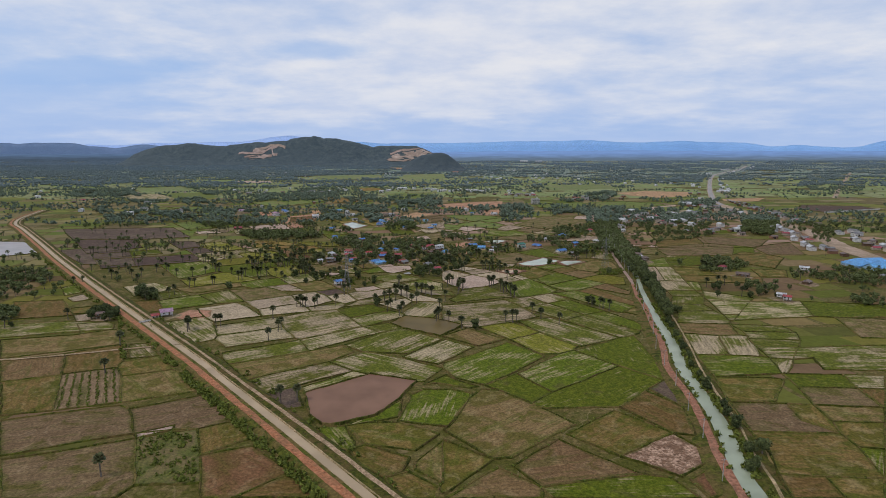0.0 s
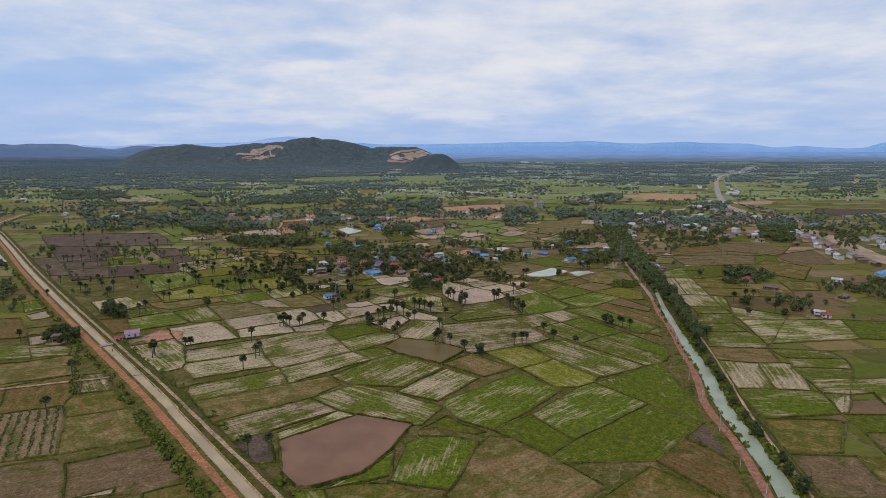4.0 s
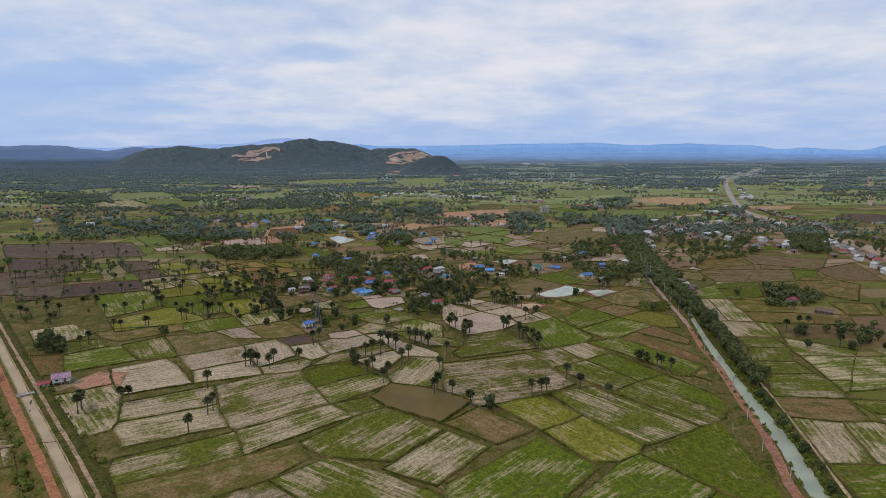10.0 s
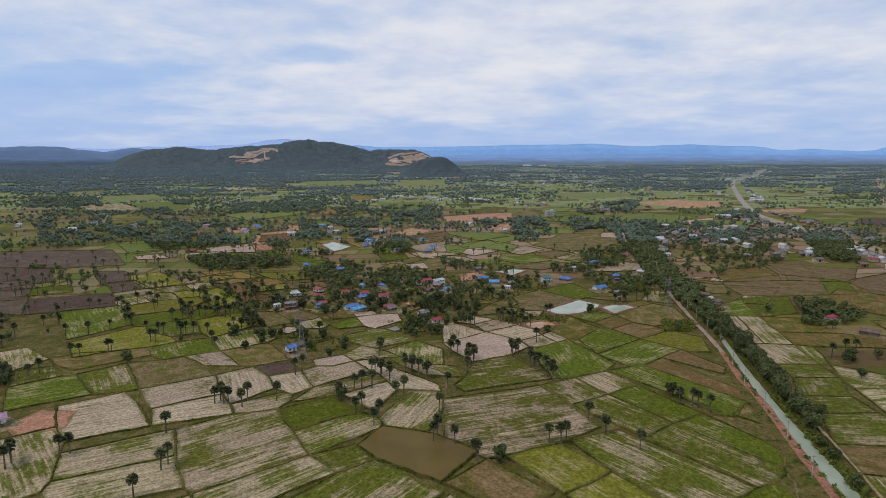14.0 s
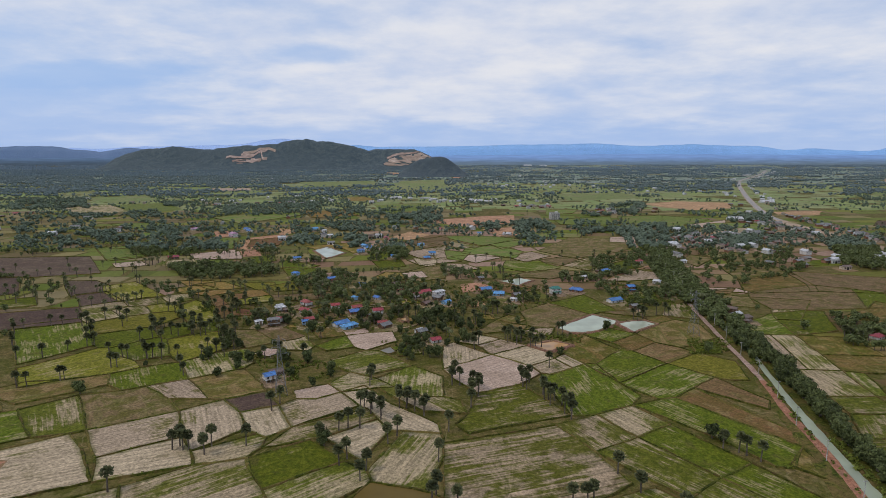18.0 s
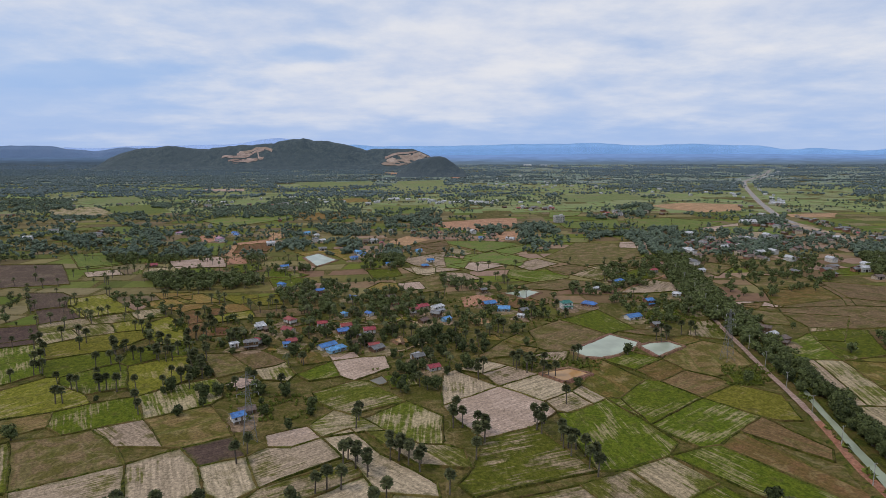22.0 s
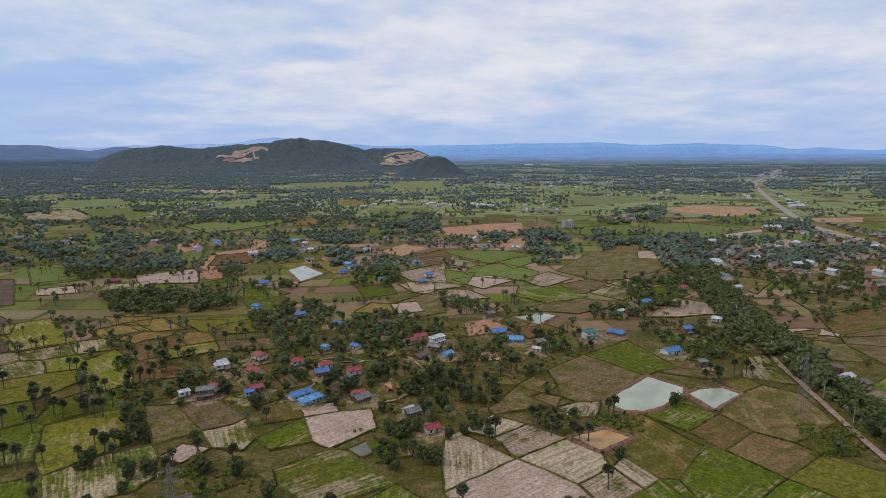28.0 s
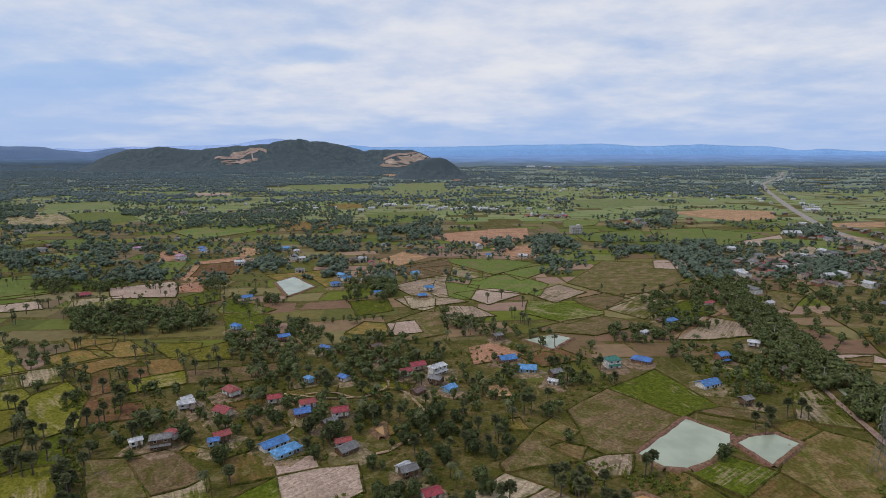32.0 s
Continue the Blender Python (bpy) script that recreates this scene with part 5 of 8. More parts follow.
paddy("D", (50.2, 524), (65.7, 535.7), (72.9, 520.5), (59.1, 511.1), (54.1, 512.8))
paddy("D", (65.7, 535.7), (72.4, 543.7), (80.8, 527.2), (72.9, 520.5))
paddy("G", (92.9, 580.1), (113.6, 593.8), (127.4, 580.4), (106.1, 563.9))
paddy("O", (106.1, 563.9), (127.4, 580.4), (133.8, 563.3), (114.4, 547.8))
paddy("B", (114.4, 547.8), (133.8, 563.3), (145.9, 553.6), (151.3, 544.1), (127.5, 526.8))
paddy("A", (127.5, 526.8), (151.3, 544.1), (167.6, 529.8), (161.3, 502.2), (152.3, 502.3), (144.8, 506.8))
paddy("O", (85.4, 582.6), (92.9, 580.1), (107.9, 550.4), (87.6, 527.2), (80.8, 527.2), (72.4, 543.7), (81.8, 558))
paddy("G", (80.8, 527.2), (87.6, 527.2), (107.9, 550.4), (114.4, 547.8), (127.5, 526.8), (92.6, 499.4))
paddy("G", (92.6, 499.4), (127.5, 526.8), (144.8, 506.8), (128.2, 492.9), (114.6, 481.2), (105.5, 479))
paddy("B", (127.4, 580.4), (142.4, 599.9), (148, 602.3), (164.8, 613.7), (178, 603), (175.4, 573), (153.4, 557.3), (145.9, 553.6), (133.8, 563.3))
paddy("M", (174.9, 652.7), (191, 659.4), (182.7, 613.5), (159.7, 623.5))
paddy("B", (39.9, 614.5), (49.9, 626), (60.8, 614.7), (51.5, 604.3))
paddy("B", (44.1, 600), (51.5, 604.3), (60, 600.5), (54.7, 588.5))
paddy("X", (59.3, 634.8), (85, 659.8), (109.7, 626.4), (78, 595), (66, 593.8), (60, 600.5), (60.8, 614.7))
paddy("G", (85, 659.8), (118.5, 686.2), (132, 637.7), (117.7, 632.5), (109.7, 626.4))
paddy("D", (54.7, 588.5), (66, 593.8), (78, 595), (70.8, 578.3), (58.4, 577.6))
paddy("G", (201.4, 600.3), (242.5, 629.1), (236.9, 612.9), (229.2, 577.1), (213.7, 578.6), (200.1, 578))
paddy("M", (248.9, 640.5), (272.2, 636.6), (252.5, 610.1), (236.9, 612.9), (242.5, 629.1))
paddy("X", (226.7, 689.3), (250.8, 676.3), (240.7, 645.5), (223.8, 648.9))
paddy("K", (250.8, 676.3), (293.7, 665.4), (272.2, 636.6), (248.9, 640.5))
paddy("G", (153.4, 557.3), (170.9, 557.1), (165.7, 542.8), (151.3, 544.1))
paddy("O", (145.3, 619.5), (159.7, 623.5), (164.8, 613.7), (148, 602.3))
paddy("X", (120.7, 899.7), (177.8, 1000), (240.5, 989.9), (222.7, 913.7), (180.7, 870.8), (146.6, 857.9))
paddy("D", (80.6, 858.5), (106, 885.4), (118.3, 864.7), (91.5, 835.7))
paddy("M", (-13, 965.4), (8.9, 974), (45, 931.2), (35, 914.1))
paddy("G", (35, 914.1), (63.3, 931.1), (76.8, 917.4), (92.2, 892.7), (80.6, 858.5), (46.2, 872.2), (30, 886.2))
paddy("G", (73.1, 833.5), (114, 821.2), (120.7, 809.7), (118.5, 798.7), (89.3, 776), (67, 799.2))
paddy("X", (110.4, 839.2), (139.5, 857.9), (151.5, 838.8), (120.7, 809.7), (114, 821.2))
paddy("M", (129.4, 809.6), (151.5, 838.8), (172.4, 857.6), (181.8, 832.4), (145.9, 787.8))
paddy("G", (161.4, 798.3), (197.7, 832.2), (204.3, 797.9), (191.2, 787), (179.2, 772.2))
paddy("P", (19.4, 859.1), (46.2, 872.2), (64.1, 858.7), (38.9, 831.4))
paddy("D", (-31.6, 840.6), (2.9, 851.7), (18.6, 834), (-18.7, 814.8))
paddy("G", (0.6, 900.9), (30, 886.2), (21.3, 846.3), (2.9, 851.7), (-1.8, 859.3))
paddy("I", (-15.1, 1197.7), (83.8, 1259.3), (128.3, 1268.9), (117.2, 1175.8), (62.7, 1115.2), (24.1, 1136.1))
paddy("I", (67.1, 1086.1), (114.2, 1109.6), (116.2, 1030.6), (86, 1024.8))
paddy("I", (-60.6, 1011), (-41.1, 1057.4), (-16.9, 1030.6), (-42.1, 988.8))
paddy("G", (197.5, 1204.1), (296.3, 1250.1), (274.1, 1146.4), (230.4, 1133.7), (196.6, 1147.3))
paddy("G", (318.7, 1249.8), (331.4, 1249.6), (393.6, 1265.6), (345, 1132.4), (298.4, 1159.7))
paddy("G", (122.2, 1051.7), (195.6, 1040.2), (185.7, 1009.7), (119.2, 1010.4), (116.2, 1030.6))
paddy("X", (66.6, 758.7), (89.3, 776), (116.4, 788), (142.2, 772.5), (101, 749))
paddy("I", (443.5, 1490.6), (536.5, 1551.7), (638.4, 1513.2), (577.9, 1396.6), (500.1, 1364.3), (458.5, 1420))
paddy("P", (387.8, 1131.9), (472.7, 1191.8), (448.6, 1144.4), (393.5, 1106.5))
paddy("G", (331.4, 1249.6), (393.6, 1265.6), (449.3, 1207.1), (358, 1106.9), (304.8, 1132.8))
paddy("G", (430.2, 1144.6), (470.3, 1157.7), (513.7, 1130.4), (470.8, 1063.2), (403.2, 1077.7))
paddy("X", (286.5, 797.1), (337.4, 807.6), (336.5, 764.8), (277.8, 745.2))
paddy("O", (277.8, 745.2), (336.5, 764.8), (326.5, 718.6), (316.3, 697.2), (258, 692.9))
paddy("X", (345.3, 775.6), (413.5, 746.2), (376, 695.8), (369.8, 690.4), (316.3, 697.2), (326.5, 718.6), (336.5, 764.8))
paddy("G", (390.7, 830.4), (415, 836.2), (399.8, 812.7), (378, 809.5))
# the grey walled yard, given the ploughed field's colour and name
paddy("K", (728.1, 1181.9), (822.5, 1160.4), (812.6, 1096.2), (693.3, 1062.9), (680.3, 1123.4))
paddy("G", (352.3, 703.3), (369.8, 690.4), (346.4, 642.5), (321.7, 641.5))
paddy("X", (258, 692.9), (326.5, 718.6), (352.3, 703.3), (321.7, 641.5), (272.2, 636.6), (248.9, 640.5), (250.8, 676.3))
paddy("G", (242.5, 629.1), (272.2, 636.6), (283.7, 633.3), (263.1, 586.7), (229.2, 577.1), (236.9, 612.9))
paddy("X", (376, 695.8), (433.4, 725.4), (402.5, 642), (361.3, 642.4), (369.8, 690.4))
paddy("O", (302.9, 566.4), (334.5, 561.4), (318.1, 530.1), (294.3, 532))
paddy("G", (-276.6, 924.4), (-291.7, 1002.4), (-274.6, 1002.2), (-254.9, 921.1))
paddy("G", (-208.3, 846.8), (-190.1, 872.6), (-178.8, 840.3), (-190.5, 826))
paddy("G", (-169.7, 840.2), (-127, 810.5), (-141.6, 789), (-154.9, 797.5), (-164.2, 810.8))
paddy("I", (-237.9, 924), (-252.7, 1002.6), (-216.2, 1001.1), (-208.1, 977.4), (-239.2, 970.6), (-231.6, 932.8), (-227.3, 908.6))
paddy("I", (-60.6, 1011), (-41.1, 1057.4), (-16.9, 1030.6), (-42.1, 988.8))
paddy("I", (-321.7, 1064.5), (-308.6, 1071), (-287.1, 1012), (-298.1, 1008.2))
paddy("I", (-238.5, 1086.3), (-224, 1097.9), (-212.2, 1052.3), (-220.7, 1033.8))
paddy("I", (-238.1, 894), (-218, 901.1), (-206.9, 872.8), (-226.3, 866.3))
paddy("M", (-291.1, 841.4), (-262.3, 850), (-242.9, 806), (-274.5, 804.1))
paddy("G", (-68.4, 833.1), (-43.8, 839), (-37.5, 809.6), (-58.1, 796.7))
paddy("D", (-25.9, 848.8), (-6.2, 842.3), (-5.8, 807.1), (-18.7, 814.8))
paddy("S", (-298.1, 387.5), (-261.9, 396), (-250.3, 395.5), (-227.8, 394.8), (-222.3, 391), (-216, 378.3), (-278.8, 360.6))
paddy("O", (-330.3, 448.4), (-295.1, 453.7), (-274.9, 429.5), (-264.8, 415.6), (-261.6, 411.5), (-299.7, 401))
paddy("B", (-201.5, 396.8), (-193.6, 398.6), (-191, 391.7), (-155.8, 347), (-169.1, 344))
paddy("O", (288.9, 620.3), (327.7, 569), (368.8, 625.6), (361.3, 642.4), (342, 662.1), (321.7, 641.5))
paddy("S", (190.4, 341.6), (214.2, 339.3), (270.8, 343), (247, 301.4), (207.6, 304.4), (212.6, 322.2), (199.6, 319.6), (187.8, 322.1))
paddy("S", (208.8, 447.6), (239.8, 445.1), (278.7, 445.8), (264.3, 404.4), (203.2, 395.8), (199.6, 394.8), (202.2, 409.6))
paddy("X", (276.8, 402.3), (310.9, 396.3), (293.9, 357.3), (264.7, 357.6))
paddy("G", (278.7, 445.8), (338.1, 433.7), (326.5, 402.8), (276.8, 402.3), (264.3, 404.4))
paddy("M", (-31.4, 494), (-22.9, 494.9), (-8.1, 483.1), (1.5, 482.4), (10.1, 478.5), (12.5, 463.7), (-7.4, 466.1))
paddy("X", (-88.2, 630.9), (-78.5, 634.1), (-71.2, 634), (-65, 618.2), (-75.6, 610.6))
paddy("O", (-101, 642.8), (-78.7, 656.4), (-78.5, 634.1), (-88.2, 630.9))
paddy("E", (-226.2, 707.3), (-212.8, 724.7), (-193.9, 708), (-209.8, 693.9))
paddy("E", (-209.8, 693.9), (-193.9, 708), (-171.2, 702), (-175.7, 693.3), (-183.3, 689.4), (-187.8, 681.8))
paddy("E", (-212.8, 724.7), (-195.7, 734.7), (-173.3, 713.3), (-193.9, 708))
paddy("E", (-171.2, 702), (-153.5, 707.3), (-139.2, 686.3), (-154, 677.9), (-162.9, 693.2))
paddy("A", (-177, 730.8), (-150.6, 730.6), (-146.9, 718.2), (-153.5, 707.3))
paddy("A", (-146.9, 718.2), (-133.9, 730.5), (-124.1, 706.4), (-137.5, 703.3))
paddy("E", (-234.3, 738.9), (-207.4, 738.7), (-200.7, 721.8), (-212.8, 724.7), (-220.1, 723.4))
paddy("A", (-163, 670.9), (-154, 677.9), (-139.2, 686.3), (-130.5, 667.8), (-154.6, 654.6))
paddy("X", (-139.2, 686.3), (-116.6, 690.9), (-106, 668.9), (-130.5, 667.8))
paddy("X", (-116.6, 690.9), (-87.8, 699.7), (-82.6, 679.2), (-106, 668.9))
paddy("O", (-78.7, 656.4), (-51.5, 665.8), (-51.7, 656.2), (-71.8, 651.6))
paddy("P", (-339.3, 823.7), (-320.2, 835.2), (-304.3, 815.6), (-327.4, 807.2))
paddy("G", (-456.1, 1047.2), (-413.2, 1072.4), (-372.3, 1047.1), (-391.4, 1012.4))
paddy("G", (-401.6, 910.1), (-364.2, 918), (-329.6, 874), (-361.4, 854.2))
paddy("E", (-58.3, 753.2), (-50.7, 774.9), (-33.6, 772.1), (-35, 748.8))
paddy("O", (-36.9, 961), (6.1, 1013.9), (8.9, 974), (5.3, 933.1), (-28.7, 951.8))
paddy("X", (23.2, 587.2), (39.9, 614.5), (44.1, 600), (54.7, 588.5), (24.5, 580.9))
paddy("X", (117.7, 632.5), (132, 637.7), (150, 630.1), (145.3, 619.5), (125.9, 628.2))
paddy("D", (3.2, 818.4), (23.9, 816.9), (36.7, 793.5), (8.5, 785.8))
paddy("D", (155.3, 739.2), (179.2, 772.2), (191.2, 787), (214.6, 768), (203.6, 746.8), (170, 739.1))
paddy("P", (234.8, 1002.2), (263.5, 1010.8), (246.3, 962.8), (223.8, 967.4))
paddy("G", (69, 942.7), (102.2, 986.1), (111, 990.3), (125.1, 980.1), (76.8, 917.4))
paddy("G", (6.1, 1013.9), (68.8, 1011.6), (102.2, 986.1), (54, 942.7))
paddy("I", (21.3, 721.9), (33.7, 729), (45.7, 711.4), (22.1, 698.8))
paddy("R", (51.6, 704.8), (68.3, 722.2), (80.6, 704.6), (58.6, 693.5))
paddy("P", (232.6, 705.5), (253.4, 705.2), (258, 692.9), (233.8, 701.2))
paddy("G", (153.3, 691.5), (178.1, 685.5), (173.4, 669.1), (153.7, 674.5))
paddy("G", (-387.3, 651.3), (-328.1, 683.1), (-310.3, 655.6), (-370, 625.9))
paddy("D", (398.7, 1060.2), (458.6, 1095.7), (438, 1045.1), (388.3, 1028.1))
paddy("X", (326.7, 883.4), (386.2, 874), (356.5, 827.1), (301.6, 813.8))
paddy("X", (196.2, 875.8), (226, 893.5), (217.3, 858.9), (193.5, 843.4))
paddy("P", (234.8, 1002.2), (263.5, 1010.8), (246.3, 962.8), (223.8, 967.4))
paddy("X", (282.4, 866.5), (298.5, 850.1), (263.9, 807.4), (261.1, 828))
paddy("I", (632.7, 1323.3), (726, 1337.7), (684.7, 1281.6), (619.9, 1287.1))
paddy("G", (214, 1370), (264.7, 1369.9), (241.8, 1310.2), (195.7, 1283))
paddy("G", (297.6, 1766.9), (487.1, 1797.4), (483.4, 1653.2), (305.5, 1580.5))
paddy("G", (568.6, 1765.6), (662.6, 1735.2), (593, 1652.7), (547.6, 1663.4))
paddy("G", (521.1, 1323.6), (596.1, 1368.8), (591.8, 1323.4), (509.5, 1282.1))
paddy("G", (-883.8, 1666.1), (-748.8, 1732.5), (-667.6, 1604.3), (-732.8, 1549.2))
paddy("G", (-595, 1846.2), (-497.5, 1888.3), (-465, 1767.4), (-557.3, 1767.8))
paddy("M", (-775.2, 1430), (-702.8, 1474.5), (-597, 1349.9), (-653.8, 1297.6))
paddy("G", (-505.1, 2340.2), (-236.4, 2414.3), (-213.4, 2141), (-400, 2084.7))
paddy("G", (-140.5, 2413.6), (21.2, 2494.3), (15, 1885.6), (-150.4, 1844.1))
paddy("G", (-133.9, 1472.5), (-25.6, 1520.6), (-13.1, 1386.2), (-101.5, 1312.9))
paddy("G", (-395.3, 1249.8), (-299.9, 1348.9), (-249.1, 1296.5), (-321.5, 1168.2))
paddy("E", (-235.8, 1663.3), (-183.7, 1682.5), (-149.3, 1602.2), (-197.2, 1574.1))
paddy("P", (-680.2, 2011.8), (-575.9, 2011.2), (-548.8, 1933.4), (-642.4, 1924.7))
paddy("G", (-522.6, 1156.6), (-462, 1168.5), (-409.3, 1133.1), (-445.4, 1090.4))
paddy("A", (-687.2, 1474.4), (-613.3, 1522.8), (-513.8, 1387.8), (-557.8, 1314.2))
paddy("E", (-253.6, 1348.8), (-184, 1348.6), (-149.8, 1280), (-220, 1249.4))
paddy("B", (233.8, 701.2), (253.4, 705.2), (240.1, 688.4), (226.7, 689.3))
paddy("E", (-29.3, 615.7), (-24, 621.8), (-15.3, 613.8), (-23.9, 608.5))
paddy("E", (-78.5, 634.1), (-71.2, 634), (-62.5, 618.7), (-65, 618.2))
paddy("E", (-104.4, 596.6), (-102.2, 602.7), (-90.8, 597.8), (-96.2, 595.6))
paddy("I", (21.9, 662.8), (33.9, 665.1), (36.3, 650.7), (23, 649.9))
paddy("E", (26.7, 624.8), (36.4, 626.9), (39.9, 614.5), (30.9, 615.2))
paddy("I", (-49, 619.5), (-44.2, 621.5), (-40.8, 615.8), (-46.4, 613.9))
paddy("A", (-40.8, 660.8), (-27.3, 668.2), (-25, 659.5), (-36, 653.7))
paddy("A", (-27.3, 668.2), (-15.8, 666.6), (-14.3, 658.2), (-25, 659.5))
paddy("K", (-365.5, 619.2), (-274.5, 651.3), (-259.7, 631.3), (-256.3, 619.8), (-247.9, 610.8), (-304.9, 585.2), (-331.8, 572.8))
paddy("K", (-464.4, 754.1), (-391.7, 752.6), (-355.8, 696.7), (-393.6, 660.1))
paddy("K", (-536.7, 849.2), (-391.4, 862.6), (-332.5, 776.7), (-383.1, 760.6), (-470.7, 762.4))
paddy("K", (-439.7, 678.7), (-374.7, 703.6), (-304.9, 585.2), (-364.7, 596.3))
paddy("X", (-42.6, 969.7), (6.1, 1013.9), (8.9, 974), (5.3, 933.1), (-18.1, 922.6), (-28.7, 951.8), (-36.9, 961))
paddy("D", (-35.5, 886.3), (5.3, 933.1), (0.6, 900.9), (2.9, 851.7), (-19.5, 857.4))
paddy("X", (-33.6, 772.1), (-5.8, 807.1), (3.2, 818.4), (2.7, 752.9), (-20.4, 739), (-28.4, 749.6))
paddy("P", (-33.6, 772.1), (-19.2, 777.7), (-13.8, 755.5), (-28.4, 749.6))
paddy("G", (-154.9, 797.5), (-126, 794.3), (-117.3, 761.4), (-136, 749.3))
paddy("A", (-409.3, 920.8), (-388.4, 933.1), (-333.3, 864.4), (-355.1, 845.6), (-361.4, 854.2), (-401.6, 910.1))
paddy("I", (-252.7, 1002.6), (-220.7, 1033.8), (-216.2, 1001.1), (-243.4, 984.6))
paddy("R", (-243.4, 984.6), (-216.2, 1001.1), (-208.1, 977.4), (-205.5, 942.9), (-231.6, 932.8), (-239.2, 970.6))
paddy("P", (-280.1, 880.2), (-243.5, 902.1), (-238.1, 894), (-226.3, 866.3), (-221.9, 853.6), (-262.3, 850))
paddy("E", (-158.7, 932.7), (-119.1, 950.7), (-90.9, 913.3), (-98.5, 891.3), (-117.2, 927.7), (-136.6, 919.9), (-146.3, 915.7))

paddy("I", (-258, 3187), (-94, 3109), (-48, 2906), (-195, 2909))
paddy("I", (57, 3105), (103, 3034), (96, 2620), (60, 2621))

# ---------------------------------------------------------------- houses
HOUSES = []


def gable_roof(L, W, rise, z, over=0.5, thick=0.14, hip=0.0):
    """Two sloping sheets with thickness and eaves; hip pulls the ridge in at the ends."""
    hl, hw = L / 2 + over, W / 2 + over
    v = [(-hl, -hw, z), (hl, -hw, z), (hl - hip, 0, z + rise), (-hl + hip, 0, z + rise), (-hl, hw, z), (hl, hw, z)]
    v += [(x, y, q + thick) for x, y, q in v]
    f = [(0, 3, 2, 1), (3, 4, 5, 2), (6, 7, 8, 9), (9, 8, 11, 10), (0, 1, 7, 6), (4, 10, 11, 5)]
    if hip:
        f += [(0, 4, 3), (1, 2, 5), (6, 9, 10), (7, 11, 8), (0, 6, 10, 4), (1, 5, 11, 7)]
    else:
        f += [(0, 6, 9, 3), (3, 9, 10, 4), (1, 2, 8, 7), (2, 5, 11, 8)]
    return v, f


def house(roof, L, W, storeys, x, y, turn=None):
    """A village house: raised on posts when of one storey, with roof, door, windows and steps."""
    rnd = random.Random(int(x * 7 + y * 13))
    if L < 20:
        L, W = L * 0.78, W * 0.78
    HOUSES.append((x, y, L / 2 + 1.5))
    root = new("warehouse" if L > 20 else "house")
    if turn is None:
        turn = rnd.choice((20, 35, 45, -40, -30, 28))
    root.matrix_basis = pose(x, y, 0.1, 0, 0, turn)
    words = {"red": "red metal", "blue": "bright blue metal", "lblue": "light blue metal", "white": "pale metal", "grey": "weathered grey", "brown": "rusty brown", "green": "dark green", "mauve": "pink"}[roof]
    tagged(root, "%s with a %s roof among village trees" % ("large shed" if L > 20 else ("two-storey house" if storeys == 2 else "small house"), words), "building" if L > 20 else "house", "village houses")
    if L < 20:
        ring = [(math.cos(a * 0.628) * (L * 0.5 + 3) * rnd.uniform(0.8, 1.35), math.sin(a * 0.628) * (W * 0.5 + 3.5) * rnd.uniform(0.8, 1.35) - 1.5, 0) for a in range(10)]
        low = -(0.13 + (0.5 if y > 545 else 0.2))
        skirt = [(q[0] * 1.3 + rnd.uniform(-0.6, 0.6), q[1] * 1.3 + rnd.uniform(-0.6, 0.6), low) for q in ring]
        yard = new("dirt_yard", mesh_of("dirt_yard", ring + skirt, [tuple(range(10))] + [(a, 10 + a, 10 + (a + 1) % 10, (a + 1) % 10) for a in range(10)], "yard_earth"))
        yard.matrix_basis = pose(x, y, 0.13 + 0.0013 * (len(HOUSES) % 90) + (0.5 if y > 545 else 0.2), 0, 0, turn)
        tagged(yard, "trodden pale dirt yard around a house", "yard", kind="structure")
    stilts = storeys == 1 and L <= 9 and rnd.random() < 0.6
    floor_z = 1.6 if stilts else 0.2
    tall = 2.3 * storeys + (0.3 if storeys == 2 else 0)
    wall = "wall_" + {"white": "white", "lblue": "sky", "blue": rnd.choice(("brick", "white", "sky")), "grey": "wood", "brown": "wood", "green": "white", "mauve": "white"}.get(roof, rnd.choice(("cream", "wood", "white")))
    top = floor_z + tall
    rise = W * 0.27
    hl, hw = L / 2, W / 2
    v = [(-hl, -hw, floor_z), (hl, -hw, floor_z), (hl, hw, floor_z), (-hl, hw, floor_z), (-hl, -hw, top), (hl, -hw, top), (hl, hw, top), (-hl, hw, top), (-hl, 0, top + rise * 0.86), (hl, 0, top + rise * 0.86)]
    hip = rnd.choice((0.0, 0.0, W * 0.3))
    f = [(0, 1, 5, 4), (2, 3, 7, 6), (0, 3, 2, 1)]
    if hip:
        f += [(1, 2, 6, 5), (3, 0, 4, 7)]
    else:
        f += [(1, 2, 6, 9, 5), (3, 0, 4, 8, 7)]
    part("wall", mesh_of("wall", v, f, wall), root)
    rv, rf = gable_roof(L, W, rise, top - 0.12, hip=hip)
    r = part("roof", mesh_of("roof", rv, rf, "roof_" + roof), root)
    part("ridge_cap", boxes("ridge_cap", "roof_" + roof, ((0, 0, top - 0.12 + rise + 0.16), (L + 1.0 - 2 * hip, 0.4, 0.12))), r)
    if stilts:
        for px in (-hl + 0.4, 0, hl - 0.4):
            for py in (-hw + 0.3, hw - 0.3):
                part("post", boxes("post", "concrete", ((px, py, floor_z / 2 - 0.1), (0.28, 0.28, floor_z + 0.2))), root)
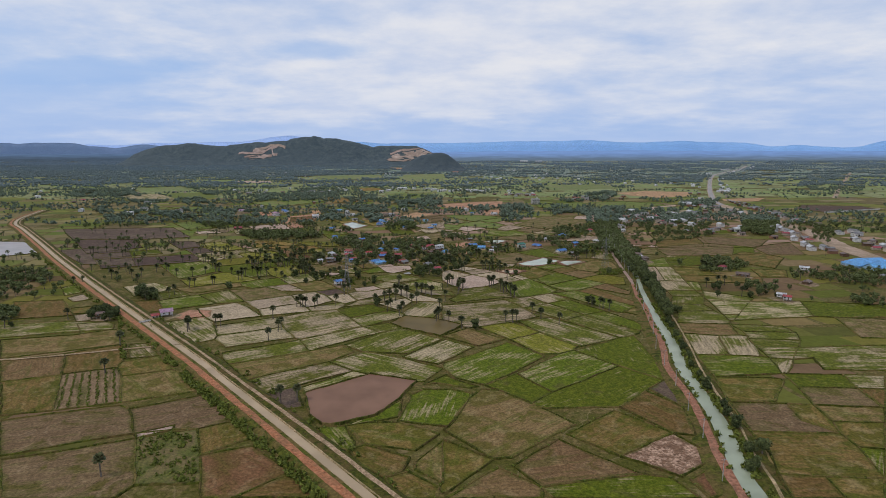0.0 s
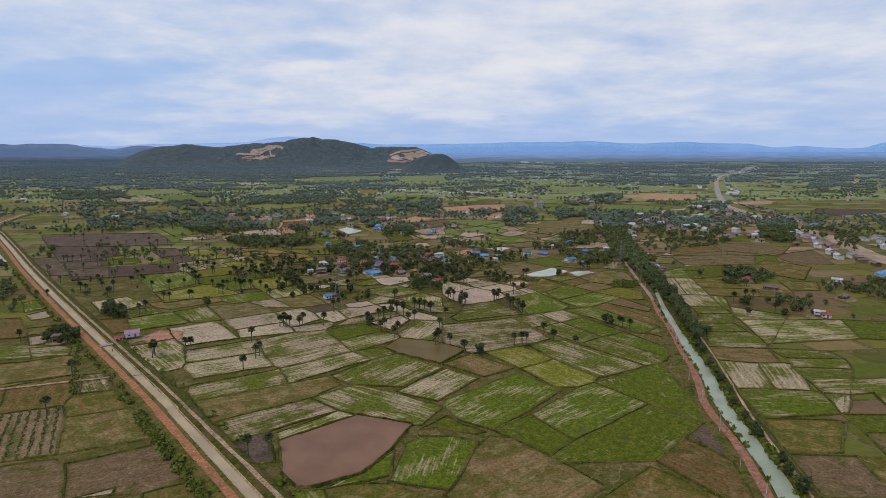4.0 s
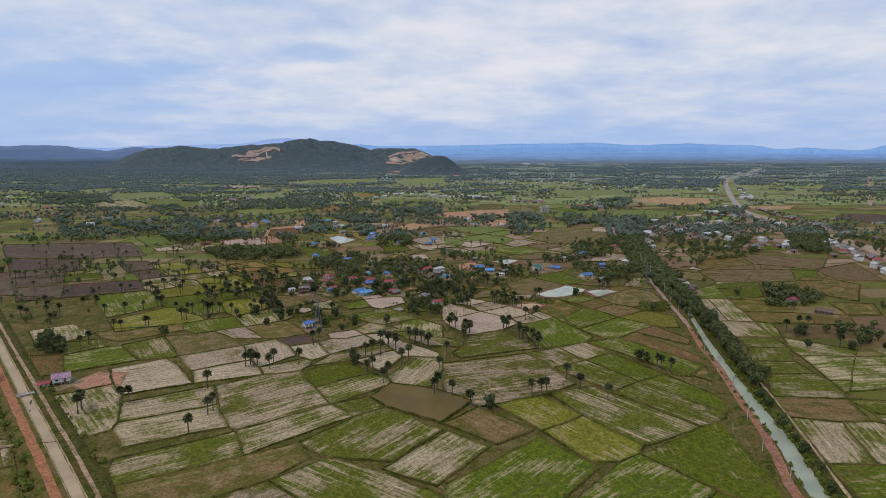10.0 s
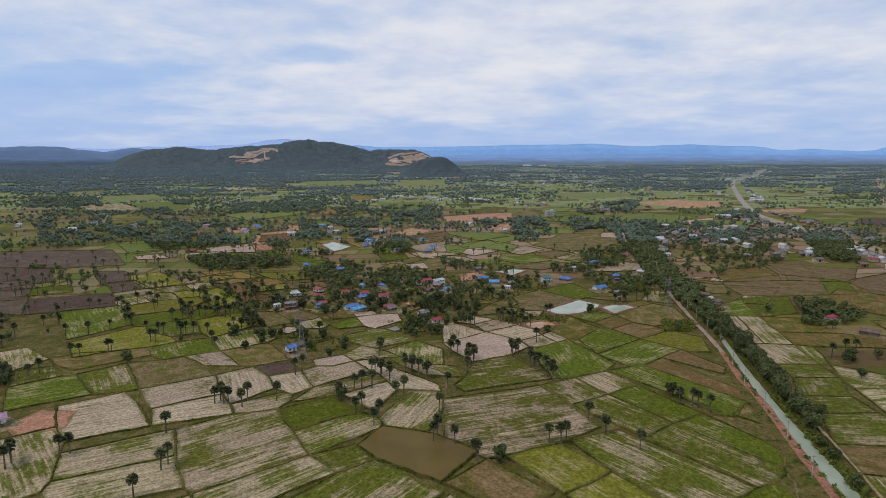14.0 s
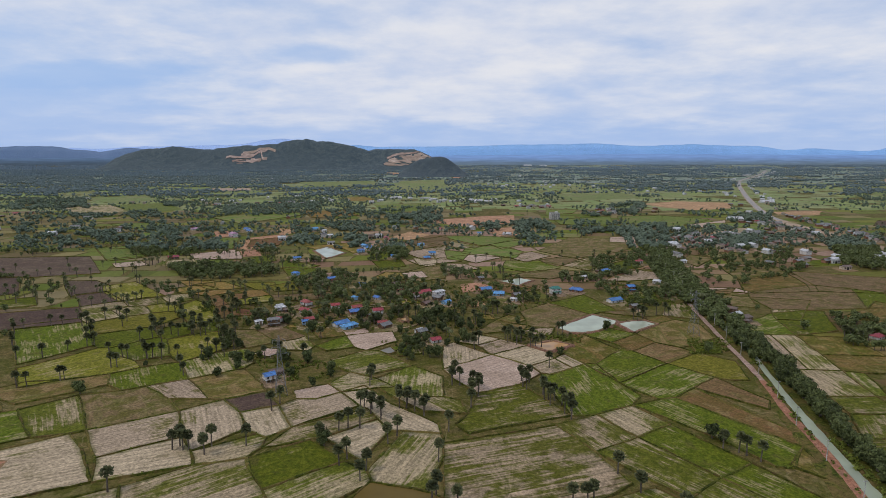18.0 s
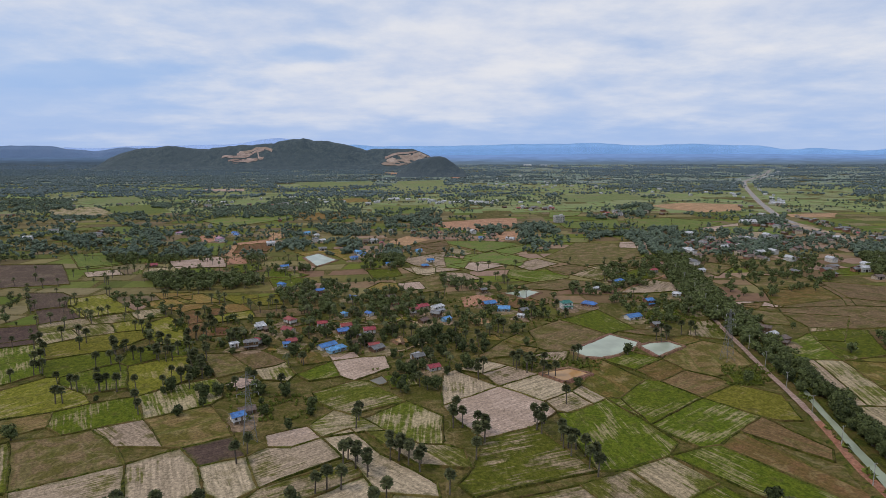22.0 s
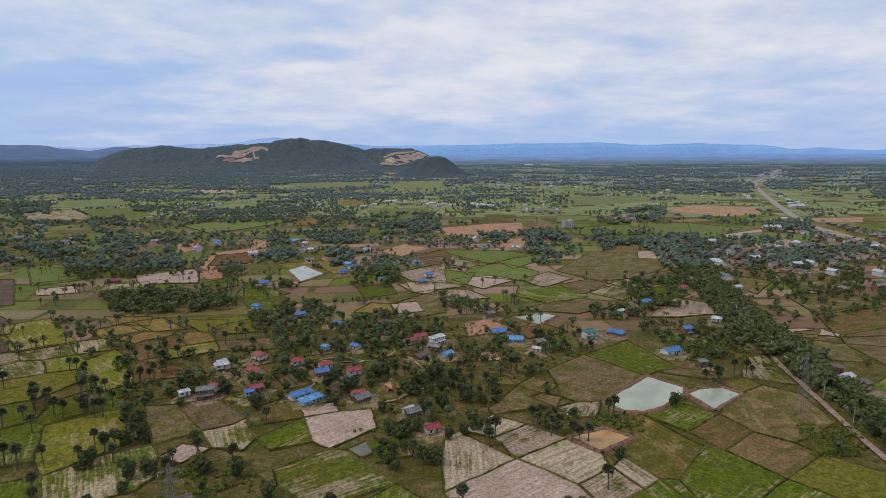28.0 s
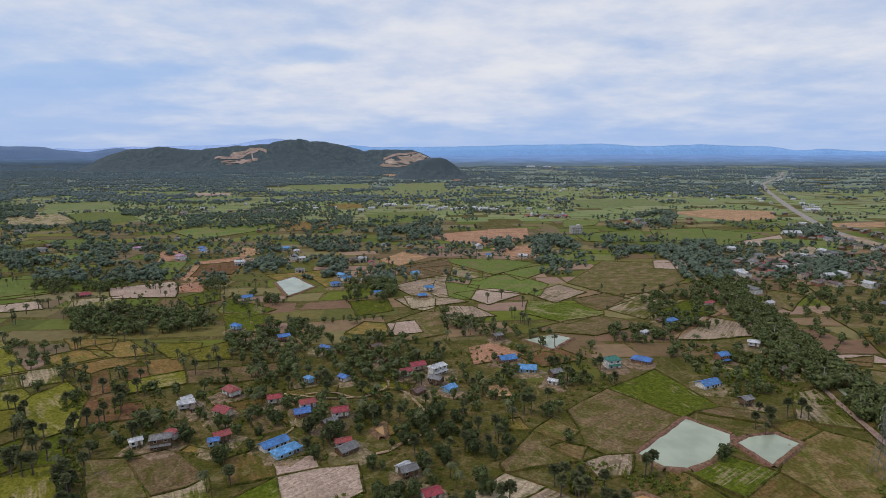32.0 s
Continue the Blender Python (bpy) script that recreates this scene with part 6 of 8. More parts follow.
        for k in range(6):
            part("step", boxes("step", "timber", ((hl * 0.4, -hw - 0.3 - 0.28 * k, floor_z - 0.25 - 0.3 * k), (1.1, 0.3, 0.12))), root)
    else:
        part("plinth", boxes("plinth", "concrete", ((0, 0, 0.06), (L + 0.4, W + 0.4, 0.3))), root)
    part("door", boxes("door", "timber", ((hl * 0.4, -hw - 0.03, floor_z + 1.02), (1.0, 0.1, 2.0))), root)
    for s in range(storeys):
        zc = floor_z + 1.35 + s * 2.7
        count = 2 if L < 9 else (3 if L < 20 else 6)
        for k in range(count):
            wx = -hl + L * (k + 0.5) / count
            for side in (-1, 1):
                if side == -1 and abs(wx - hl * 0.4) < 1.1 and s == 0:
                    continue
                w = part("window", boxes("window", "wall_white", ((wx, side * (hw + 0.02), zc), (1.25, 0.1, 1.15))), root)
                part("pane", boxes("pane", "dark_pane", ((wx, side * (hw + 0.05), zc), (1.0, 0.1, 0.92))), w)
    if storeys == 2:
        part("awning", mesh_of("awning", [(-hl, -hw - 1.5, floor_z + 2.35), (hl, -hw - 1.5, floor_z + 2.35), (hl, -hw, floor_z + 2.75), (-hl, -hw, floor_z + 2.75), (-hl, -hw - 1.5, floor_z + 2.25), (hl, -hw - 1.5, floor_z + 2.25), (hl, -hw, floor_z + 2.65), (-hl, -hw, floor_z + 2.65)],
                               [(0, 1, 2, 3), (7, 6, 5, 4), (0, 4, 5, 1), (1, 5, 6, 2), (3, 7, 4, 0)], "roof_" + roof), root)
    return root


house("red", 10, 7, 1, -102, 652.1)
house("red", 10, 7, 1, -97.5, 628.8)
house("white", 9, 6, 1, -117.9, 637.2)
house("red", 8, 6, 1, -78.3, 642.6)
house("blue", 9, 7, 1, -62.5, 630.2, 25)
house("red", 9, 6, 1, -61.5, 637.1, 25)
house("red", 9, 7, 1, -45.1, 628.4)
house("grey", 8, 6, 1, -48, 619.7)
house("grey", 10, 6, 2, -112.9, 600.8)
house("red", 6, 5, 1, -110.6, 607.4)
house("white", 6, 4, 1, -123.1, 600.9)
house("red", 8, 6, 1, -90.1, 605.5)
house("blue", 5, 4, 1, -91.6, 600.7)
house("blue", 14, 7, 1, -67.4, 600.9, 46)
house("lblue", 14, 7, 1, -60.9, 595.4, 46)
house("grey", 10, 7, 1, -37, 596.5)
house("red", 8, 5, 1, -39.4, 602.4)
house("red", 8, 6, 1, -2.9, 565)
house("grey", 8, 6, 1, -11.7, 578.2)
house("lblue", 5, 4, 1, -67.1, 666.6)
house("blue", 7, 5, 1, -49.9, 671.6)
house("red", 6, 5, 1, -32.6, 697.1)
house("white", 12, 6, 2, -0.9, 679.9, 40)
house("red", 10, 7, 1, -12, 685.4)
house("grey", 9, 6, 1, -1.8, 666)
house("red", 8, 6, 1, -17.9, 676.3)
house("brown", 8, 6, 1, -10.6, 653.7)
house("blue", 9, 6, 1, -68, 718.1)
house("blue", 9, 6, 1, -98, 736.2)
house("red", 13, 8, 1, -291.2, 851.1)
house("blue", 10, 7, 1, -90.9, 885.5)
house("blue", 12, 8, 1, -85.1, 911.2)
house("blue", 9, 7, 1, -13.7, 846.9)
house("blue", 9, 7, 1, -8.8, 868.6)
house("blue", 9, 7, 1, -50.7, 856.6)
house("blue", 10, 7, 1, -153, 836.9)
house("blue", 8, 6, 1, -135.7, 759.6)
house("red", 8, 6, 1, -117.4, 761.2)
house("blue", 12, 8, 1, -275.2, 1064.8)
house("mauve", 14, 10, 2, -281.2, 1015)
house("white", 9, 6, 1, -166.9, 1064.3)
house("brown", 8, 5, 1, -38.3, 721.3)
house("blue", 12, 8, 1, 38.6, 699, 20)
house("lblue", 12, 8, 1, 47.8, 683.7, -5)
house("green", 10, 8, 2, 95.7, 689.5, 15)
house("blue", 13, 8, 1, 114.7, 696.3, -33)
house("blue", 14, 8, 1, 136.9, 661.7, 25)
house("blue", 8, 7, 2, 160, 696.5)
house("white", 8, 6, 1, 191.7, 722)
house("blue", 10, 7, 1, 159.2, 769.3)
house("brown", 8, 5, 1, 154.7, 775)
house("lblue", 8, 6, 1, 5.1, 656.9)
house("white", 6, 4, 1, 58.7, 665.4)
house("grey", 8, 6, 1, 61.4, 674.4)
house("white", 7, 5, 1, 133.7, 747.6)
house("white", 9, 6, 1, 252.6, 816)
house("white", 14, 8, 1, 94, 1028.4)
house("blue", 7, 5, 1, 55.3, 1026.3)
house("brown", 9, 6, 1, 184.7, 678.9)
house("red", 9, 6, 1, 207, 816.4)
house("grey", 7, 5, 1, 144.8, 639.3)
house("grey", 7, 5, 1, 36.8, 737.2)
house("white", 9, 6, 1, 210.3, 616.4)
house("brown", 8, 6, 1, 211.4, 605.6)
house("brown", 9, 6, 1, 213.9, 630.7)
house("brown", 10, 7, 1, 212.4, 608.2)
house("brown", 8, 6, 1, 211.3, 618.8)
house("red", 9, 7, 1, 276.1, 569.3)
house("brown", 14, 7, 1, 279.1, 535.2)
house("white", 8, 5, 1, 269.1, 454.5)
house("red", 7, 5, 1, 269.5, 447.2)
house("brown", 10, 7, 1, 319.9, 504.5)
house("white", 10, 6, 1, 349.2, 557.2)
house("lblue", 40, 22, 1, 427.5, 581.4, 5)
house("lblue", 26, 16, 1, 427.6, 562.6, 5)
house("mauve", 10, 8, 1, -194.5, 409.7, 30)
house("brown", 7, 5, 1, -238.5, 404.3)
house("red", 6, 5, 1, -200, 404.2, 30)
house("blue", 7, 6, 1, -88.5, 503.1)
house("brown", 9, 6, 1, -87.4, 511.9)
house("white", 6, 4, 1, -119.8, 641.7)
house("brown", 6, 5, 1, -112.7, 635.2)
house("white", 6, 5, 1, -13.3, 579.7)
house("white", 30, 12, 1, 723.7, 1521.9, 0)
house("white", 24, 12, 1, 497.1, 1203.4, 0)
house("white", 60, 24, 1, 600, 4300, 0)
house("white", 45, 20, 1, 700, 4260, 0)
house("lblue", 10, 7, 1, -90.9, 921.1)
house("blue", 10, 7, 1, -346.3, 929.2)
house("lblue", 9, 7, 1, -23.3, 936.1)
house("blue", 12, 8, 1, -284.3, 1083.1)
house("lblue", 11, 7, 1, -182.5, 1074.7)
house("white", 10, 7, 1, -150.4, 1016.2)
house("mauve", 12, 8, 1, -362.6, 1083.4)

# ---------------------------------------------------------------- plant shapes
def ball(n, seed, jitter):
    """A lumpy ball: points and triangles."""
    bm = bmesh.new()
    bmesh.ops.create_icosphere(bm, subdivisions=n, radius=1.0)
    rnd = random.Random(seed)
    v = np.array([tuple(q.co * rnd.uniform(1 - jitter, 1 + jitter)) for q in bm.verts])
    f = np.array([[q.index for q in t.verts] for t in bm.faces])
    bm.free()
    return v, f


def join(pieces):
    vs, fs, k = [], [], 0
    for v, f in pieces:
        vs.append(v)
        fs.append(f + k)
        k += len(v)
    return np.concatenate(vs), np.concatenate(fs)


def tube(points, radii, sides=6):
    v, f = [], []
    for (x, y, z), r in zip(points, radii):
        for k in range(sides):
            a = 2 * math.pi * k / sides
            v.append((x + r * math.cos(a), y + r * math.sin(a), z))
    for i in range(len(points) - 1):
        for k in range(sides):
            j = (k + 1) % sides
            f += [(i * sides + k, i * sides + j, (i + 1) * sides + j), (i * sides + k, (i + 1) * sides + j, (i + 1) * sides + k)]
    return np.array(v, float), np.array(f)


def leaf_cards(rs, n, centre, radius, size):
    """Small leaf sprays, one slanting triangle each, over the outside of a lobe."""
    d = rs.normal(size=(n, 3))
    d /= np.linalg.norm(d, axis=1)[:, None]
    d[:, 2] = np.where(d[:, 2] < -0.4, -d[:, 2], d[:, 2])
    c = centre + d * radius * rs.uniform(0.78, 1.15, (n, 1))
    a = np.cross(d, rs.normal(size=(n, 3)))
    a /= np.linalg.norm(a, axis=1)[:, None]
    b = np.cross(d, a) * 0.8 + d * rs.uniform(-0.5, 0.9, (n, 1))
    s = size * rs.uniform(0.6, 1.4, (n, 1))
    v = np.stack([c - a * s, c + a * s * 0.9, c + b * s * 1.5], 1).reshape(-1, 3)
    return v, np.arange(n * 3).reshape(-1, 3)


def broad_tree(seed, lobes, detail, cards):
    """Trunk with limbs, and a crown of many uneven lobes with loose sprays; about 8 m high."""
    rs = np.random.RandomState(seed)
    lean = rs.uniform(-0.5, 0.5, 2)
    wood = [tube([(0, 0, -0.2), (lean[0] * 0.3, lean[1] * 0.3, 1.4), (lean[0], lean[1], 4.0)], [0.32, 0.22, 0.12], 5)]
    crown = []
    low, slim = rs.uniform(1.3, 2.4), rs.uniform(0.75, 1.15)
    for k in range(lobes):
        a = 2.4 * k + rs.uniform(-0.5, 0.5)
        up = (k + 0.5) / lobes
        belly = math.sin(math.pi * (0.22 + 0.5 * up))
        far = belly * rs.uniform(0.7, 2.2) * slim if lobes > 1 else 0.0
        c = np.array([lean[0] + far * math.cos(a), lean[1] + far * math.sin(a), low + (5.6 - low) * up + rs.uniform(-0.3, 0.3) if lobes > 1 else 3.2])
        r = rs.uniform(1.05, 1.75) if lobes > 4 else (rs.uniform(1.7, 2.3) if lobes > 1 else 3.0)
        v, f = ball(1, seed * 31 + k, 0.25)
        core = r * (0.82 if cards > 6 else 1.0)
        crown.append((v * [core, core, core * rs.uniform(0.7, 0.95)] + c, f))
        if cards:
            crown.append(leaf_cards(rs, cards, c, r, 0.42 if detail > 1 else 0.62))
        if detail > 1 and k % 2:
            wood.append(tube([(lean[0] * 0.4, lean[1] * 0.4, 1.8), tuple(c * [0.6, 0.6, 0.75]), tuple(c)], [0.13, 0.09, 0.04], 4))
    return join(wood), join(crown)


def far_clump(seed):
    """A small uneven tree for the far distance."""
    rs = np.random.RandomState(seed)
    wood = tube([(0, 0, -0.2), (0, 0, 3)], [0.3, 0.15], 3)
    v, f = tube([(0, 0, 0.4), (0.2, 0, 2.6), (0, 0, 5.8)], [1.6, 3.0, 0.5], 4)
    return wood, (v * rs.uniform(0.8, 1.2, v.shape), f)


def fan_palm(seed, leaves, segs):
    """Sugar palm: a straight ringed trunk and a round head of stiff fan leaves; about 8 m high."""
    rs = np.random.RandomState(seed)
    h = rs.uniform(5.7, 7.2)
    lean = rs.uniform(-0.4, 0.4, 2)
    wood = tube([(0, 0, -0.2), (lean[0] * 0.2, lean[1] * 0.2, h * 0.3), (lean[0] * 0.6, lean[1] * 0.6, h * 0.7), (lean[0], lean[1], h)], [0.34, 0.26, 0.25, 0.26], 6)
    top = np.array([lean[0], lean[1], h])
    crown = []
    v, f = ball(1, seed, 0.2)
    crown.append((v * [0.75, 0.75, 0.85] + top, f))
    for k in range(leaves):
        az = k * 2.4 + rs.uniform(-0.3, 0.3)
        el = math.asin(max(-0.75, min(0.98, -0.7 + 1.65 * (k + 0.5) / leaves)))
        d = np.array([math.cos(az) * math.cos(el), math.sin(az) * math.cos(el), math.sin(el)])
        s = np.cross(d, [0, 0, 1.0])
        s /= np.linalg.norm(s) + 1e-6
        u = np.cross(s, d)
        root_at = top + d * 0.5
        reach, spread = rs.uniform(1.35, 1.95), rs.uniform(0.75, 1.05)
        pts = [root_at]
        for q in range(segs + 1):
            w = -1.1 + 2.2 * q / segs
            droop = -0.25 * (reach - 1) * (q % 2)
            pts.append(root_at + d * reach * math.cos(w * 0.75) * (1 - 0.12 * (q % 2)) + s * spread * math.sin(w) + u * (0.22 * abs(w)) + np.array([0, 0, droop]))
        crown.append((np.array(pts), np.array([(0, q + 1, q + 2) for q in range(segs)])))
    return wood, join(crown)


def shrub(seed, detail=1):
    rs = np.random.RandomState(seed)
    v, f = ball(1, seed * 7, 0.35)
    return join([(v * [0.6, 0.5, 0.5] + [0, 0, 0.3], f), leaf_cards(rs, 18, np.array([0.1, 0, 0.35]), 0.75, 0.42)])


def coconut_palm(seed):
    """Coconut palm: a leaning slim trunk and arching feather fronds."""
    rs = np.random.RandomState(seed)
    h = rs.uniform(5.5, 7.5)
    lean = rs.uniform(-1.2, 1.2, 2)
    wood = tube([(0, 0, -0.2), (lean[0] * 0.15, lean[1] * 0.15, h * 0.35), (lean[0] * 0.55, lean[1] * 0.55, h * 0.7), (lean[0], lean[1], h)], [0.24, 0.17, 0.15, 0.13], 5)
    top = np.array([lean[0], lean[1], h])
    fronds = []
    for k in range(15):
        az = k * 2.4
        d = np.array([math.cos(az), math.sin(az), 0])
        side = np.array([-d[1], d[0], 0])
        rise, reach = rs.uniform(0.1, 1.3), rs.uniform(2.0, 2.9)
        pts = []
        for q in range(5):
            t = q / 4
            mid = top + d * reach * t + np.array([0, 0, rise * math.sin(t * 2.2) - 1.7 * t * t])
            w = 0.55 * math.sin(math.pi * (0.12 + 0.8 * t))
            pts += [mid + side * w - [0, 0, w * 0.5], mid, mid - side * w - [0, 0, w * 0.5]]
        f = []
        for q in range(4):
            a = 3 * q
            f += [(a, a + 1, a + 4), (a, a + 4, a + 3), (a + 1, a + 2, a + 5), (a + 1, a + 5, a + 4)]
        fronds.append((np.array(pts), np.array(f)))
    return wood, join(fronds)


TREES, PALMS, SHRUBS, COCONUTS = [], [], [], []


def palms_at(*spots):
    for x, y in spots:
        if all(abs(x - p[0]) > 1.7 or abs(y - p[1]) > 3.0 for p in PALMS):
            PALMS.append((x, y, 1.1))


def trees_at(*spots):
    for x, y in spots:
        TREES.append((x, y, 1.05))


def area(poly):
    return abs(sum(poly[i][0] * poly[i - 1][1] - poly[i - 1][0] * poly[i][1] for i in range(len(poly)))) / 2


def grove(kind, thick, *poly):
    """Scatter trees, palms or shrubs over an area of the plan; thick is the share of it that they cover."""
    rs = np.random.RandomState(len(TREES) + len(PALMS) * 3 + len(SHRUBS) * 7)
    spread = {"B": 30.0, "P": 66.0, "S": 3.2}[kind]
    xs, ys = [p[0] for p in poly], [p[1] for p in poly]
    n = int(area(poly) * thick / spread * 1.6)
    n = min(n, 1000)
    frame_area = max(1.0, (max(xs) - min(xs)) * (max(ys) - min(ys)))
    m = int(n * frame_area / max(1.0, area(poly))) + 1
    px, py = rs.uniform(min(xs), max(xs), m), rs.uniform(min(ys), max(ys), m)
    ok = inside(px, py, poly) & (0.6 * lattice_noise(px / 26, py / 26, 61) + 0.4 * lattice_noise(px / 9, py / 9, 63) > ((0.50 if min(ys) > 900 else (0.28 if thick > 0.6 else 0.38)) if kind == "B" else 0.3))
    for x, y in zip(px[ok], py[ok]):
        if kind == "S":
            SHRUBS.append((x, y, rs.uniform(0.45, 1.2)))
        elif kind == "B" and thick > 0.09 and 560 < y < 900 and -200 < x < 230 and rs.rand() < 0.12:
            COCONUTS.append((x, y, rs.uniform(0.85, 1.15)))
        elif kind == "P" or rs.rand() < 0.06:
            PALMS.append((x, y, rs.uniform(0.85, 1.15)))
        else:
            TREES.append((x, y, rs.uniform(0.7, 1.35) if thick > 0.6 else rs.uniform(0.5, 1.1)))


palms_at((6.3, 502.3), (16.1, 485.7), (14.4, 470.1), (18.7, 483.6), (42, 495.1), (43.4, 491.5), (50.1, 479.1), (51.8, 472.8), (53.4, 469.8), (56.7, 463.6), (58.5, 457.9), (3.7, 447.4), (6, 391.4), (14.4, 379.3))
palms_at((44.9, 393), (49.5, 391.1), (52.4, 394.9), (65.9, 412.9), (66.8, 410.7), (70.3, 400.5), (113.5, 430.9), (118.7, 428.5), (120.6, 426.1), (123.7, 421.4), (42.3, 565.4), (47.3, 560.4), (54.8, 555.2), (61.6, 555.1))
palms_at((20.7, 551.1), (60.1, 520.6), (226.9, 493.2), (239.3, 500.1), (245.6, 500), (80.1, 386.4), (-117, 402.4), (-104.5, 376.6), (-106.8, 354.9), (-147.4, 385.2), (-167.1, 380.2), (-100.9, 432.4), (-92.7, 434.9), (-105.5, 434.9))
palms_at((-78.7, 434.8), (-94, 544), (-36.7, 467.5), (-31.5, 464.4), (-26.3, 458.6), (-39.7, 450.3), (-34.6, 450.2), (-43.3, 447.7), (-48.9, 437.2), (-36.2, 424.8), (-27.7, 415.6), (-18.9, 470.3), (-15.6, 470.3), (-11.7, 467.2))
palms_at((-7.2, 462.4), (-18, 442.2), (-21.4, 437), (-1.4, 398.9), (-0.6, 422.2), (-197.5, 504.5), (-178.2, 523.7), (-181.6, 523.7), (-216.4, 462.9), (-215.6, 470.2), (-35.7, 497), (-31.5, 469.5), (-35.3, 470.6), (-26.5, 462.1))
palms_at((-19.4, 478.4), (-15.4, 474.5), (-11.7, 470.5), (-7, 466.9), (-75.9, 476.1), (-93.7, 545.4), (-78.8, 538.6), (-35.6, 504.5), (-179.2, 523.2), (-242.6, 605.4), (-235.6, 616.2), (-218.4, 612.2), (-221.5, 574.4), (-174.5, 582.6))
palms_at((-168.7, 579.6), (-168.6, 537.4), (-166, 539.3), (-160, 537.4), (-191, 593.1), (-129.8, 550.6), (-132.5, 548.1), (20.9, 558.6), (41.4, 571.7), (44.5, 571.7), (47.8, 566.1), (50.3, 563.4), (57.8, 566), (75.7, 576.9))
palms_at((60, 521.6), (8.3, 511.2), (6.2, 497.7), (10.2, 497.7), (16.2, 494.8), (19.5, 491.6), (42.4, 502.4), (46.1, 500.9), (50.6, 485.7), (52.1, 479.5), (54.9, 478.2), (57.5, 473), (58.5, 470.4), (60.2, 466.8))
palms_at((15.4, 482.1), (-124.5, 201.3), (-164.6, 373.4), (-149, 381.9), (-118.3, 400.1), (-105.5, 372.7), (-108.4, 356.6), (-67.7, 265.2), (-74.8, 263), (-107.3, 431.9), (-103, 431.8), (-93, 428.2), (-77.5, 468), (-50.3, 436.9))
palms_at((-38.5, 419.7), (-29.1, 408.9), (-22.6, 436.4), (-2.8, 393.7), (-178.3, 301.5), (-259.7, 402.1), (-193.8, 345.9), (-221.9, 570.5), (-243.3, 601.3), (-215.5, 600.5), (-195.6, 600), (-140.8, 517.8), (-165.2, 377.7), (-130.8, 679.9))
palms_at((-127, 688.7), (-120.6, 685.7), (-127.6, 606.9), (-127.7, 616), (-148.8, 624.2), (-175.4, 705.1), (-128.6, 704.7), (-110.4, 668.6), (-75.3, 572.8), (-152.4, 618.2), (79.1, 579.7), (44.6, 574.5), (38.3, 830.6), (50.2, 843.1))
palms_at((63.8, 818.1), (76.6, 842.8), (135.7, 859.8), (70.7, 723.8), (38.7, 631.1), (42.2, 631.1), (23.9, 612.8), (23.5, 559.3), (156.8, 625.8), (162.9, 625.8), (36.5, 761.4))
trees_at((126.3, 215.7), (-242.4, 474.6), (-227.1, 461.4), (-177.2, 487.6), (-240.3, 470), (-227.5, 458.5), (23, 377.9), (272, 726.5), (48.9, 628.4), (243.1, 590.7), (273.4, 729.7), (316.9, 742.1), (110, 588.1), (158.6, 544.7))
grove("B", 0.7, (-273.1, 793.9), (-239.5, 809.3), (-161.4, 792.8), (-150.8, 764.3), (-200.1, 743.7), (-244.8, 756.5))
grove("B", 0.6, (-133, 735.2), (-118.2, 777.6), (-90.3, 772.8), (-62.1, 730.9), (-34.8, 746.2), (2.5, 719.4), (2.3, 699.2), (-21.2, 660.4), (-55.3, 665.7), (-85.6, 661.1), (-116.5, 694.2))
grove("B", 0.5, (-26.7, 588), (-14.9, 593.6), (2, 579.5), (1.7, 556.1), (-24.3, 556.2))
grove("P", 0.3, (-183.1, 612.2), (-169.9, 612.1), (-144.5, 573.1), (-154.4, 573.2))
grove("P", 0.4, (-145, 583.9), (-137.6, 583.8), (-118.7, 552.6), (-125.7, 552.7))
grove("P", 0.5, (-165.6, 628), (-157.6, 627.9), (-134.8, 586.5), (-141.6, 586.6))
grove("P", 0.5, (-202.6, 687.6), (-194.1, 687.5), (-175.8, 657.7), (-183.6, 657.8))
grove("P", 0.5, (-176.6, 684.5), (-169.3, 684.4), (-143.1, 631.9), (-148.4, 632))
grove("B", 0.16, (-145, 617.6), (-93.8, 637.8), (-72, 588.2), (-126.4, 588.5))
grove("P", 0.03, (-156.7, 627.9), (-101.7, 675.2), (-69, 589.2), (-136.7, 608.3))
grove("B", 0.4, (-172.1, 856.7), (-129.1, 863.1), (-116.6, 813.6), (-157.5, 814))
grove("B", 0.5, (-87.7, 915.9), (-40, 950.4), (-39.1, 830.2), (-75.5, 830.5))
grove("B", 0.3, (-22.2, 606), (-7, 646.1), (2.3, 637.1), (2.1, 587.8), (-14.9, 593.6))
grove("P", 0.3, (-55.3, 594.9), (-40.7, 601), (-33.7, 575.1), (-49.6, 583.3))
grove("B", 0.15, (-202.6, 680.3), (-194.3, 680.4), (-175, 647.6), (-182.6, 647.7))
grove("B", 0.35, (-451.8, 980.4), (-444.5, 1023.6), (-396.7, 951.3), (-411.9, 924.9))
grove("B", 0.3, (-367.8, 1047.3), (-319.3, 1047.2), (-283.2, 960.3), (-312.1, 941.9))
grove("B", 0.5, (3.1, 796.3), (25.1, 785.9), (22.9, 749.8), (2.5, 726.5))
grove("B", 0.3, (2.2, 605.9), (22.9, 584.8), (17.3, 556), (1.7, 556.1))
grove("P", 0.35, (48.3, 572.2), (64.5, 569.6), (57.6, 552.1), (44.9, 552.1))
grove("S", 0.5, (69.2, 579.7), (83.9, 579.6), (84.3, 569.7), (66.7, 562.9))
